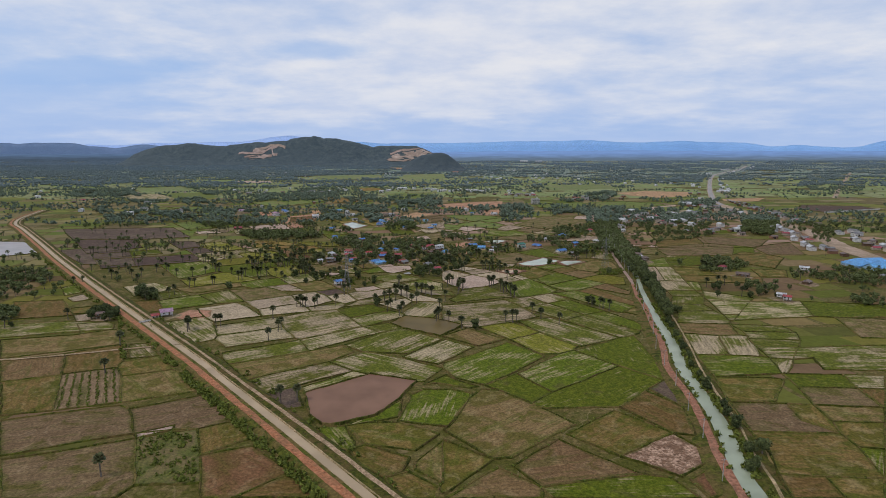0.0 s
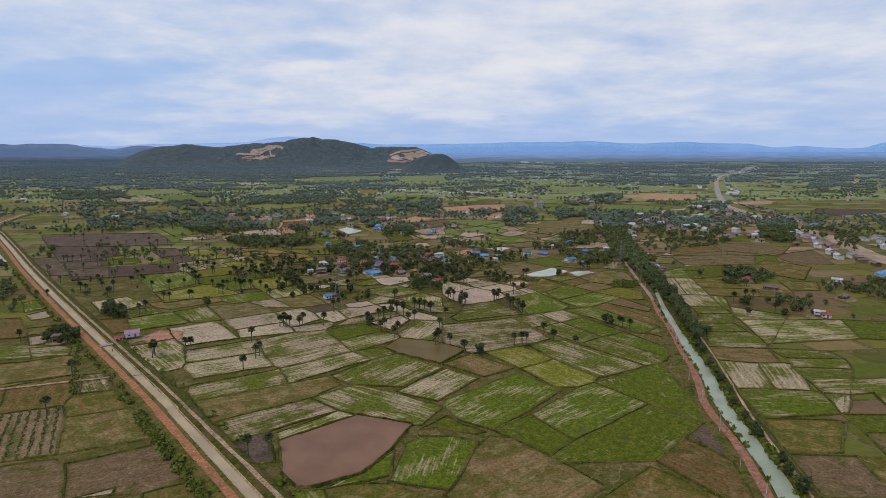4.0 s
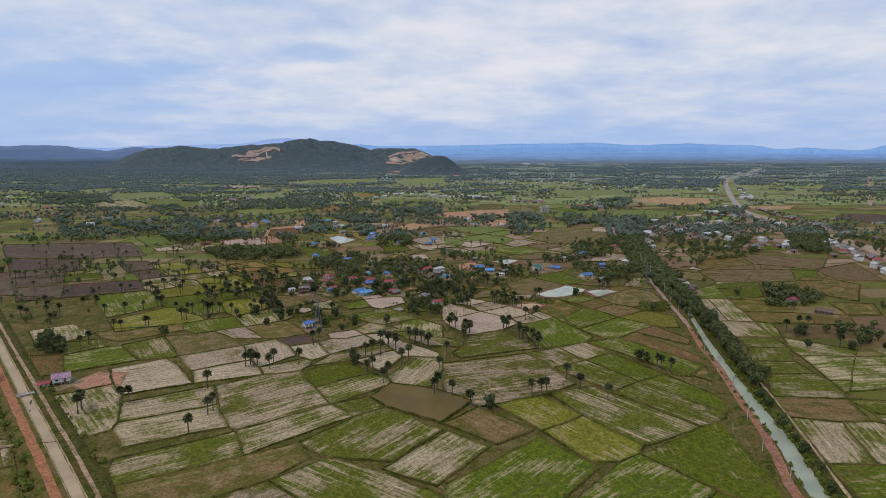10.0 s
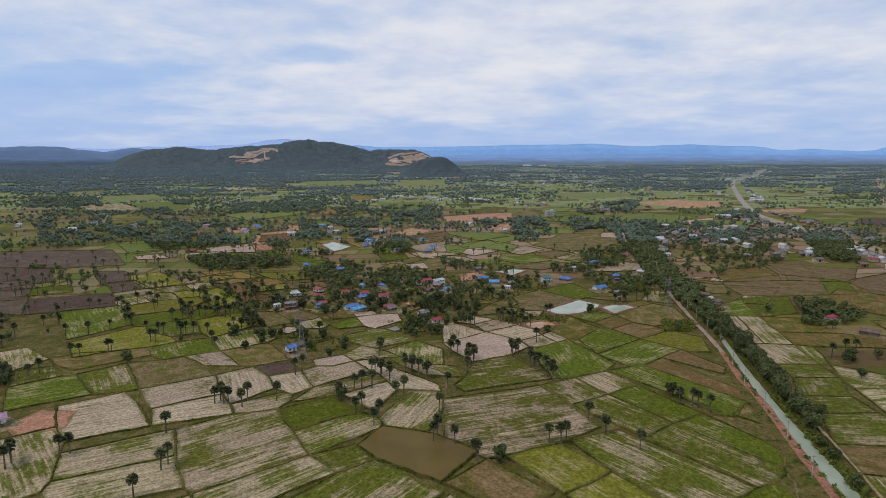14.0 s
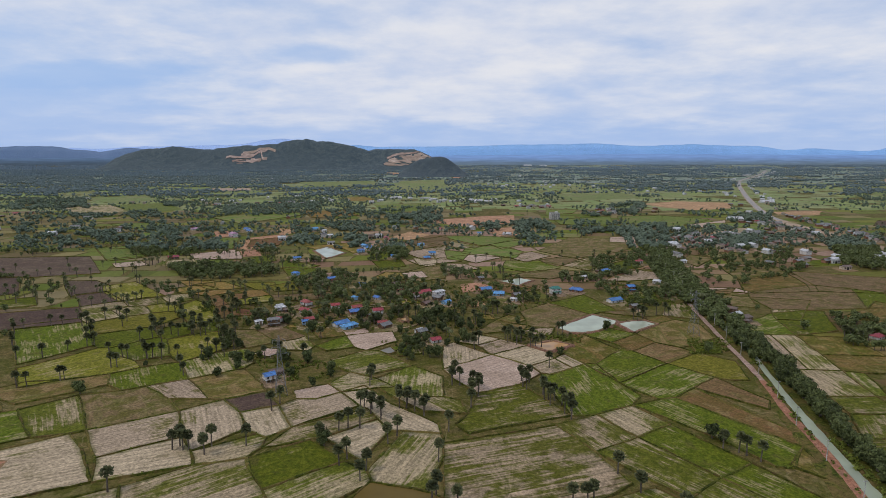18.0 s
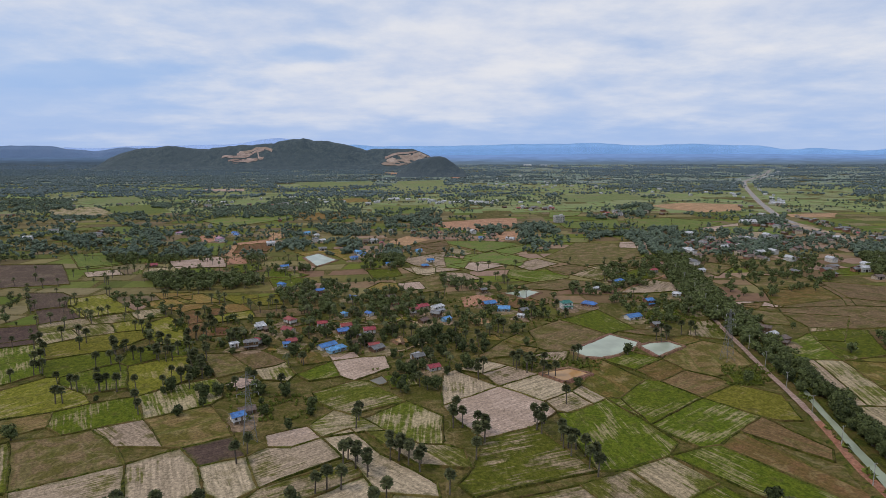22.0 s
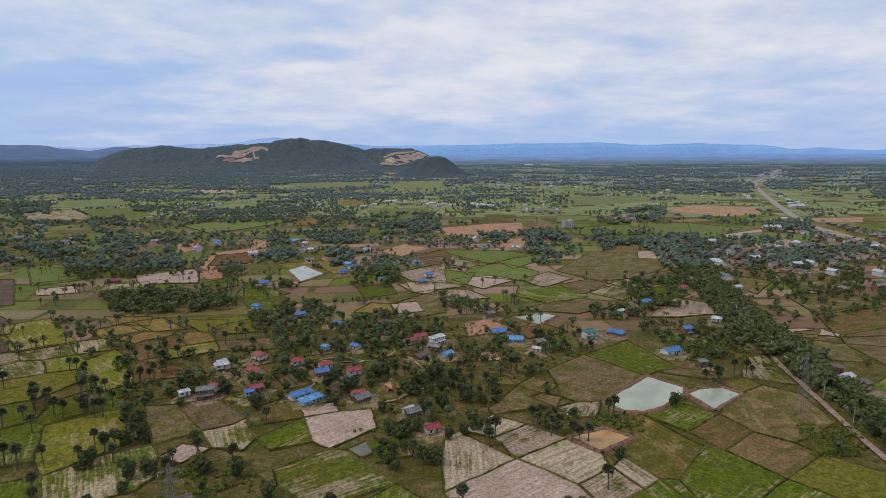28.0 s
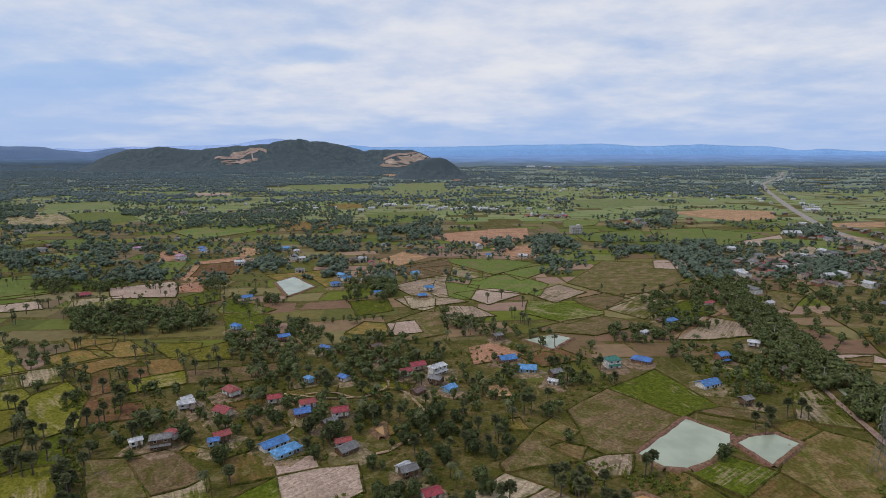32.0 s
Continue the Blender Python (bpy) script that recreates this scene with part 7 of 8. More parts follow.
grove("B", 0.62, (307.1, 1128.6), (351.3, 1128.4), (236.5, 794), (216.3, 644.3), (184.4, 598.2), (188.7, 627.1), (189.5, 679.6), (214.6, 784.1), (232.9, 852.7))
grove("B", 0.4, (132.6, 718.1), (166.9, 732.5), (195.5, 697.5), (177.6, 658.7), (143.8, 644.9), (137.8, 685.9))
grove("P", 0.5, (134.6, 642.9), (152.8, 629.4), (137.3, 602.8), (132.5, 606.2), (133.3, 629.6))
grove("B", 0.1, (259.3, 880.3), (306.4, 879.9), (278.6, 793.5), (237.2, 673.7), (216.3, 644.3), (210.8, 697.3), (231, 783.9))
grove("B", 0.3, (230.2, 710.2), (223, 673.7), (226.2, 658.2), (210.4, 635.4), (210.3, 679.4))
grove("B", 0.6, (111, 753.1), (143.3, 761.4), (152.2, 744.4), (144.1, 723.7), (106.5, 733))
grove("B", 0.6, (143.2, 784.8), (163.4, 794.7), (177.1, 767.4), (155.5, 752.6), (139.6, 765.9))
grove("B", 0.55, (3, 781.2), (42.4, 766.9), (39.7, 741.4), (2.6, 741.8))
grove("P", 0.5, (47.6, 791.1), (66.3, 785.7), (61.9, 757.5), (45.7, 762.1))
grove("B", 0.3, (35.5, 681), (75.1, 680.7), (65.6, 645.5), (36.3, 650.4))
grove("B", 0.22, (309.4, 1098.7), (571.7, 1127.8), (446.9, 958.7), (252, 852.4), (265.5, 923.4))
grove("B", 0.7, (386.7, 999.2), (417.8, 978.2), (374.3, 910.5), (341.3, 923.2))
grove("B", 0.5, (110.3, 1010.8), (143.7, 1010.7), (124.6, 923.7), (97.1, 932.2))
grove("P", 0.5, (162.5, 638.2), (173.4, 638.1), (161.8, 617), (152.5, 617.1))
grove("B", 0.5, (179.8, 509.9), (189.6, 509.8), (173.2, 431.6), (164.3, 422.3), (173, 480.3))
grove("B", 0.6, (167.7, 420.1), (177.2, 422.3), (168.1, 405.5), (159.1, 403.5))
grove("B", 0.5, (162.8, 399.7), (167.6, 397.8), (158.1, 383.9), (155, 386.6))
grove("B", 0.45, (282.6, 618), (306.6, 624.3), (303.1, 576.8), (278.1, 544.1), (249.3, 558))
grove("B", 0.6, (228.4, 483.1), (264.6, 488.8), (243.8, 462.2), (220.4, 468.2))
grove("S", 0.7, (155.3, 560.6), (173.3, 560.4), (161.4, 538.9), (146.6, 541.7))
grove("B", 0.45, (278.9, 622.3), (300.8, 579.8), (274.5, 536.6), (251.3, 553.3))
grove("B", 0.45, (230.9, 489.7), (291.3, 502.1), (281.6, 479.7), (245.8, 455.5), (217.9, 461.8))
grove("B", 0.55, (341.8, 569.4), (433.9, 558), (381.8, 491), (315.9, 520.5))
grove("B", 0.6, (326.3, 460.2), (348.4, 448), (331.7, 425.5), (313.4, 437))
grove("S", 0.5, (156.8, 570), (187.6, 569.8), (171.2, 546.3), (146.5, 546.5))
grove("B", 0.45, (-422.6, 559.1), (-380.5, 567.1), (-342.3, 517.3), (-340.3, 446.3))
grove("B", 0.5, (-320.1, 418.3), (-309.6, 423.4), (-277, 376), (-283.8, 368))
grove("B", 0.7, (-251.1, 414.3), (-235, 420.3), (-222.9, 397.4), (-241.6, 397.6))
grove("S", 0.7, (-229, 408.6), (-224.8, 408.5), (-178.1, 323), (-181.2, 323))
grove("S", 0.8, (-96.5, 258.1), (-91.2, 258.1), (-68.2, 232.1), (-73, 232.1))
grove("S", 0.45, (-124.6, 229.1), (-113.3, 235.8), (-100.7, 229), (-87.1, 195), (-112.9, 202.8))
grove("B", 0.7, (-255.6, 483.9), (-239.9, 480.9), (-219.1, 452), (-231.3, 452))
grove("B", 0.12, (-140.6, 545.1), (-109.3, 536.4), (-63.5, 509), (-62.8, 491.7), (-90.6, 501.9), (-126.1, 509.2))
grove("B", 0.3, (-107.1, 539.9), (-73.8, 539.6), (-53.4, 520.4), (-55.5, 506.4), (-70.4, 513.3), (-97.7, 524.1))
grove("P", 0.2, (-162.2, 609), (-141.6, 608.8), (-117.1, 542.7), (-130.2, 542.8))
grove("P", 0.05, (-248.5, 688), (-145.6, 676.4), (-150.8, 608.9), (-204.3, 624.5))
grove("P", 0.04, (-204.3, 624.5), (-168.5, 624), (-145.6, 572), (-171.4, 567))
grove("P", 0.4, (-186.2, 590), (-181.9, 590), (-151.6, 534.3), (-154.4, 534.3))
grove("B", 0.5, (-28.1, 589.6), (2.4, 583.4), (1.9, 535.1), (-23.3, 531.5))
grove("P", 0.05, (-500.6, 825.3), (-298.9, 820.6), (-228.3, 630.1), (-311.8, 561.6))
grove("P", 0.03, (-262, 675.7), (-143.7, 642.7), (-111.3, 508.6), (-154.6, 509))
grove("P", 0.04, (-426.1, 564.3), (-296, 600.2), (-247.5, 511.4), (-331, 484.9))
grove("S", 0.10, (-166.4, 651.7), (2.3, 686.2), (1.7, 558.9), (-31.4, 559.1), (-76.2, 591.3), (-128.3, 591.7))
grove("B", 0.17, (-142.1, 656.6), (2.2, 681.4), (2, 577), (-35.7, 588), (-76.9, 594), (-113.7, 600.2))
grove("S", 0.08, (2.7, 747.6), (99.8, 716.9), (81.8, 649.7), (62.9, 640.9), (1.8, 565))
grove("B", 0.2, (2.3, 699.2), (39.7, 681), (29.3, 587.7), (2.1, 587.8))
grove("S", 0.3, (147, 730.8), (198.6, 702.6), (213.5, 639.6), (191.8, 608.1), (172.5, 649), (134.7, 649.2))
grove("S", 0.25, (-108.8, 544.2), (-54.8, 527.5), (-57.3, 506.7), (-90.5, 503.4))
grove("S", 0.10, (-569, 1143), (-217.8, 1142.2), (-125.7, 804.2), (-326.6, 806.1))
grove("P", 0.12, (-441.5, 966.5), (-148.7, 887.7), (-115.4, 768.3), (-300, 770.2))
grove("B", 0.28, (333.3, 976.8), (462.9, 1015), (361.6, 780.1), (257, 716.9))
grove("B", 0.2, (522.5, 1160.7), (588, 1012.8), (560.6, 827.1), (473.4, 711.7), (490, 857.9), (462.9, 1015))
grove("B", 0.3, (406.8, 2333.5), (1099.3, 2414.1), (838.7, 1859.6), (327.1, 1784.9))
grove("B", 0.22, (4.5, 1792.8), (323.8, 1872.7), (254.6, 1488.1), (3.6, 1421.5))
grove("B", 0.4, (112, 1168.6), (318.7, 1211.7), (264.6, 1018.7), (106.6, 1013.1))
grove("B", 0.5, (1194.9, 1981.6), (1367.9, 1909.4), (1084.1, 1528.7), (939.6, 1574.2))
grove("B", 0.7, (503, 973.9), (553.4, 957.7), (439.6, 778.2), (407.9, 798.9))
grove("B", 0.4, (8, 3131.3), (995.5, 3491.8), (752.2, 2656.5), (6.4, 2501.2))
grove("B", 0.35, (1145.9, 3485.9), (2220.3, 3052.5), (1730.2, 2395.3), (845.5, 2591.4))
grove("B", 0.5, (161.4, 837.1), (220, 864.7), (190.8, 760.9), (148, 740))
grove("B", 0.5, (-685.6, 1159.8), (-550.1, 1158.2), (-416.7, 942.7), (-529.2, 943.8))
grove("B", 0.5, (-499.8, 1141.6), (-320, 1094.6), (-275.3, 971.7), (-420.8, 994.8))
grove("B", 0.5, (-1023.7, 1626.7), (-858.8, 1661.4), (-708, 1407.1), (-847.7, 1383.5))
grove("B", 0.4, (-451.9, 1458.1), (-252.1, 1484.3), (-212.4, 1283.8), (-381.9, 1265.2))
grove("B", 0.4, (-158.9, 1413), (7.3, 1410.8), (6.1, 1221.6), (-122.7, 1223.1))
grove("B", 0.35, (-1148.7, 2186.6), (11.7, 2097.1), (9.9, 1818.4), (-943.3, 1833.8))
grove("B", 0.5, (-1515.7, 2306), (-1214.7, 2300.1), (-972.2, 1883.6), (-1176.5, 1837.6))
grove("B", 0.5, (-376.5, 942.3), (-271.6, 961.2), (-240.8, 875.9), (-325.2, 857.6))
grove("B", 0.45, (-244.9, 1179.7), (-106.6, 1178.1), (-94.1, 1064.6), (-212.7, 1052.8))
grove("S", 0.8, (114.8, 599.7), (120.4, 599.7), (117.9, 594.6), (112.4, 594.5))
grove("B", 0.7, (250.4, 1294.3), (319.5, 1406.4), (454.5, 1527.5), (417.2, 1406), (350.3, 1280.7), (270.1, 1243.6))
grove("B", 0.9, (122.1, 1152.6), (150.2, 1220.7), (176, 1106.8), (158.9, 1047.5), (110.5, 1047.6))
grove("B", 0.8, (222.1, 1085.9), (275.2, 1119.7), (275.8, 1065.9), (242.7, 1029.6), (211.4, 1040.1))
grove("B", 0.7, (515.7, 1260.9), (608.1, 1292.9), (531.3, 1151.2), (464.7, 1151.4))
grove("B", 0.6, (603, 2225.2), (983.8, 2221.8), (811.9, 1895.5), (515.5, 1953.8))
grove("B", 0.4, (54.2, 2539.9), (792.3, 2963.1), (1184.3, 2602.5), (1012.3, 2276.1), (568.3, 2225.4), (47.8, 2284.8))
grove("B", 0.7, (55.6, 1138.6), (93.8, 1152.7), (87, 1066.5), (56.2, 1055.2))
grove("B", 0.7, (-336.3, 982.8), (-303.8, 1014.1), (-258.7, 915.7), (-294.3, 904.1))
grove("B", 0.7, (-501.4, 1049.3), (-462.4, 1049.2), (-397.9, 982.9), (-433.1, 954.3))
grove("B", 0.6, (-595.6, 1332.6), (-552, 1370), (-435.2, 1154.5), (-465.9, 1131))
grove("B", 0.5, (-680.2, 1298.1), (-591.9, 1297.7), (-518.2, 1179.7), (-577.2, 1154.9))
grove("B", 0.7, (-207.2, 982.5), (-168.4, 1013.7), (-149.1, 937.8), (-198.3, 922.8))
grove("B", 0.6, (-217.4, 903.8), (-207.2, 948.5), (-186.3, 885), (-198, 864.2))
grove("B", 0.7, (-131.5, 1013.7), (-103.3, 1030.5), (-88.5, 932.6), (-108.2, 922.7))
grove("B", 0.7, (-98.3, 1282.5), (-12, 1295.4), (7.8, 1177.9), (-75, 1129.8))
grove("B", 0.5, (-409.2, 1672.7), (-286.3, 1672), (-238.9, 1452.9), (-327.8, 1409.5))
grove("B", 0.5, (-629.6, 1554.5), (-553.9, 1611), (-493.1, 1472.7), (-577.3, 1454.5))
grove("B", 0.5, (-906.4, 1613), (-847.6, 1612.6), (-702.3, 1411.2), (-743.8, 1386.7))
grove("B", 0.6, (-225.8, 1392.4), (-154.5, 1434.5), (-132.9, 1282.6), (-199.3, 1270.1))
grove("B", 0.7, (-378.9, 923.2), (-351.4, 948.8), (-317.4, 899.6), (-345, 871.9))
grove("B", 0.7, (-61, 903.6), (-43.8, 912.8), (-35.6, 852.7), (-54.1, 843.5))
grove("B", 0.2, (-184.8, 649.5), (-176.3, 656.3), (-127.5, 569.9), (-135.6, 569.9))
grove("B", 0.12, (-199.5, 636.5), (-190.2, 642.8), (-152.9, 585.4), (-159.9, 581.3))
grove("S", 0.5, (-187.6, 653.8), (-179, 660.7), (-129.4, 573), (-137.8, 573))
grove("B", 0.45, (-97.4, 655.6), (-75.9, 648.5), (-71.9, 611.9), (-89.9, 623.2))
grove("B", 0.45, (-38.3, 655.1), (-24.8, 662.1), (-21.5, 622.7), (-32.6, 619.8))
grove("B", 0.4, (-54.5, 623), (-34.9, 628.8), (-30.4, 592.8), (-44, 592.9))
grove("B", 0.25, (-93.9, 593.3), (-83.3, 595.5), (-73.2, 566.2), (-81.2, 566.3))
grove("B", 0.4, (-120.4, 623.5), (-93.7, 635.6), (-82.4, 606.9), (-111.4, 602.4))
grove("B", 0.35, (39.2, 694), (70.9, 693.7), (75.9, 661.2), (50.7, 647.5), (35.6, 661.6))
grove("B", 0.4, (-29.9, 588.7), (-19.1, 592.8), (-6.8, 561.8), (-26.5, 561.9))
grove("B", 0.5, (2.2, 601.7), (17.1, 592.6), (19.4, 569.2), (1.9, 572.7))
grove("P", 0.35, (-144.2, 558.1), (-133.5, 558), (-122.8, 540.4), (-133.4, 540.5))
grove("B", 0.4, (-148.6, 588.8), (-139.9, 588.7), (-119.6, 552.8), (-127.1, 552.9))
grove("P", 0.5, (-180.3, 612), (-167.2, 611.9), (-146.9, 575.8), (-157.6, 575.9))
grove("P", 0.5, (-194.8, 591.2), (-187.8, 591.2), (-163.8, 556.6), (-169.2, 556.7))
grove("S", 0.4, (49.1, 587.4), (68.2, 587.2), (61.3, 566.7), (44.9, 565.5))
grove("S", 0.4, (70.6, 583.7), (93.2, 579.9), (87.3, 563.6), (77.2, 566.6))

# rows of trees and bushes along the winding canal
bank_rs = random.Random(77)
for line, lo, hi, y0, y1, every, kind in ((RIVER, 3.2, 6.4, 170, 440, 0.95, "S"), (RIVER, 4.0, 6.6, 190, 400, 13.0, "T"), (RIVER, -4.6, -3.4, 170, 500, 5.0, "S"), (RIVER, 7.0, 11.5, 400, 520, 3.6, "T"), (RIVER, 2.5, 12, 500, 800, 2.1, "T"),
                                          (RIVER, -3.5, -1.5, 530, 640, 6.0, "T"), (RIVER, -3.5, 3, 520, 640, 2.5, "S"), (RED_TRACK, 4, 16, 690, 1080, 1.9, "T"), (RED_TRACK, -10, -3, 690, 1050, 6.0, "T"), (CANAL, -15, -10.5, 150, 320, 0.7, "S"), (CANAL, 10, 13, 150, 420, 8.0, "S"), (CANAL, -13, -10, 320, 620, 4.0, "S")):
    along = 0.0
    for a, b in zip(line, line[1:]):
        d = b - a
        along += d.length
        side = Vector((d.y, -d.x, 0)).normalized()
        while along > every:
            along -= every * bank_rs.uniform(0.6, 1.5)
            q = b + side * bank_rs.uniform(lo, hi) + d * bank_rs.random()
            if y0 < q.y < y1:
                (TREES if kind == "T" else SHRUBS).append((q.x, q.y, bank_rs.uniform(0.6, 1.0) * (1.35 if y0 >= 400 else 1.0) if kind == "T" else bank_rs.uniform(0.7, 1.9)))
for pts in BANK_LINES:
    for q in pts:
        if bank_rs.random() < (0.6 if q.y < 330 else 0.32):
            SHRUBS.append((q.x + bank_rs.uniform(-0.4, 0.4), q.y + bank_rs.uniform(-0.4, 0.4), bank_rs.uniform(0.25, 0.65)))
# rows of sugar palms on the field banks west of the village
for pts in BANK_LINES:
    q = pts[0]
    if -420 < q.x < -118 and 505 < q.y < 740 and bank_rs.random() < 0.42:
        for q in pts:
            if bank_rs.random() < 0.20:
                PALMS.append((q.x + bank_rs.uniform(-1, 1), q.y + bank_rs.uniform(-1, 1), bank_rs.uniform(0.85, 1.1)))
# orchard rows
for u in range(7):
    for v in range(26):
        a, b = (u + 0.5) / 7, (v + 0.5) / 26
        SHRUBS.append((ORCHARD[0][0] * (1 - a) * (1 - b) + ORCHARD[1][0] * a * (1 - b) + ORCHARD[2][0] * a * b + ORCHARD[3][0] * (1 - a) * b + bank_rs.uniform(-0.5, 0.5),
                       ORCHARD[0][1] * (1 - a) * (1 - b) + ORCHARD[1][1] * a * (1 - b) + ORCHARD[2][1] * a * b + ORCHARD[3][1] * (1 - a) * b, bank_rs.uniform(0.5, 0.85)))


def off_fields(x, y):
    """Which plan positions lie clear of the fields, roads and water."""
    ok = np.ones(len(x), bool)
    for poly in POLYS:
        px, py = [p[0] for p in poly], [p[1] for p in poly]
        near = (x > min(px)) & (x < max(px)) & (y > min(py)) & (y < max(py))
        if near.any():
            idx = np.where(near)[0]
            ok[idx[inside(x[idx], y[idx], poly)]] = False
    for line, clear in ((HIGHWAY, 24), (CANAL, 13), (RED_TRACK, 4), (RIVER, 5)):
        step = line[::2] + [line[-1]]
        for a, b in zip(step, step[1:]):
            box = (x > min(a.x, b.x) - clear) & (x < max(a.x, b.x) + clear) & (y > min(a.y, b.y) - clear) & (y < max(a.y, b.y) + clear)
            idx = np.where(box)[0]
            if len(idx) and (b - a).length > 0.01:
                d = b - a
                t = np.clip(((x[idx] - a.x) * d.x + (y[idx] - a.y) * d.y) / d.length_squared, 0, 1)
                near = np.hypot(x[idx] - a.x - t * d.x, y[idx] - a.y - t * d.y) < clear
                ok[idx[near]] = False
    return ok


def plant_plain():
    """Woods, village trees and lone palms over the whole plain out to the hills."""
    rs = np.random.RandomState(5)
    n = 190000
    y = 420 + 4050 * rs.rand(n) ** 0.72
    x = rs.uniform(-1, 1, n) * (0.86 * y + 120)
    belt = 0.5 * lattice_noise(x / 190 + 7, y / 85, 41) + 0.5 * lattice_noise(x / 60, y / 34 + 9, 43)
    shift = np.clip((-x - 100) / 400, 0, 1) * 0.092 + np.clip((y - 1200) / 1300, 0, 1) * np.where(x > 0, 0.04, 0.10) - np.clip((x - 100) / 300, 0, 1) * 0.025
    chance = np.clip((belt + shift - 0.56) / 0.03, 0.0, 1.0) * 0.70 + 0.014
    chance = chance * np.clip((y - 350) / 450, 0.12, 1) * np.where((y > 850) & (y < 1700), 0.75, 1.0) * np.where((x > -100) & (y > 1200) & (y < 2000), 0.6, 1.0)
    hillside = (((x + 36) / 150) ** 2 + ((y - 2820) / 130) ** 2 < 1) | ((y > 3475) & (x < 60) & (x > -1960))
    keep = (rs.rand(n) < chance) & ~hillside
    x, y = x[keep], y[keep]
    ok = off_fields(x, y)
    x, y = x[ok], y[ok]
    palm = (rs.rand(len(x)) < 0.16) & (y < 1300)
    size = rs.uniform(0.48, 1.0, len(x)) * np.where(y > 1700, 1.3, 1.0)
    for i in range(len(x)):
        (PALMS if palm[i] else TREES).append((x[i], y[i], size[i] if not palm[i] else rs.uniform(0.85, 1.1)))


plant_plain()


def clear_sightlines(spots):
    """The spots clear of the houses and of a strip before them, so that the houses show to the camera."""
    p = np.array([(q[0], q[1]) for q in spots])
    ok = np.ones(len(p), bool)
    for x, y, r in HOUSES:
        ok &= ~((np.abs(p[:, 0] - x) < r) & (p[:, 1] > y - r - 3) & (p[:, 1] < y + r))
    return [q for q, good in zip(spots, ok) if good]


def nearness(p):
    """Distance of a plan position from the flown line."""
    return math.hypot(p[0], p[1] - min(max(p[1], 0), 380) if p[1] > 380 else 0) + abs(p[1]) * 0.15


def scatter(spots, template, rs, wide=0.15):
    """Copies of one template's points and triangles at many spots, joined."""
    v, f = template
    n = len(spots)
    p = np.array([(s[0], s[1], 0.1) for s in spots])
    size = np.array([s[2] for s in spots])
    a = rs.uniform(0, 2 * math.pi, n)
    c, s = np.cos(a)[:, None], np.sin(a)[:, None]
    sx = (size * rs.uniform(1 - wide, 1 + wide, n))[:, None]
    x = (v[None, :, 0] * c - v[None, :, 1] * s) * sx + p[:, 0:1]
    y = (v[None, :, 0] * s + v[None, :, 1] * c) * sx + p[:, 1:2]
    z = v[None, :, 2] * size[:, None] + p[:, 2:3]
    vv = np.stack([x, y, z], 2).reshape(-1, 3)
    ff = (f[None] + (np.arange(n) * len(v))[:, None, None]).reshape(-1, 3)
    return vv, ff


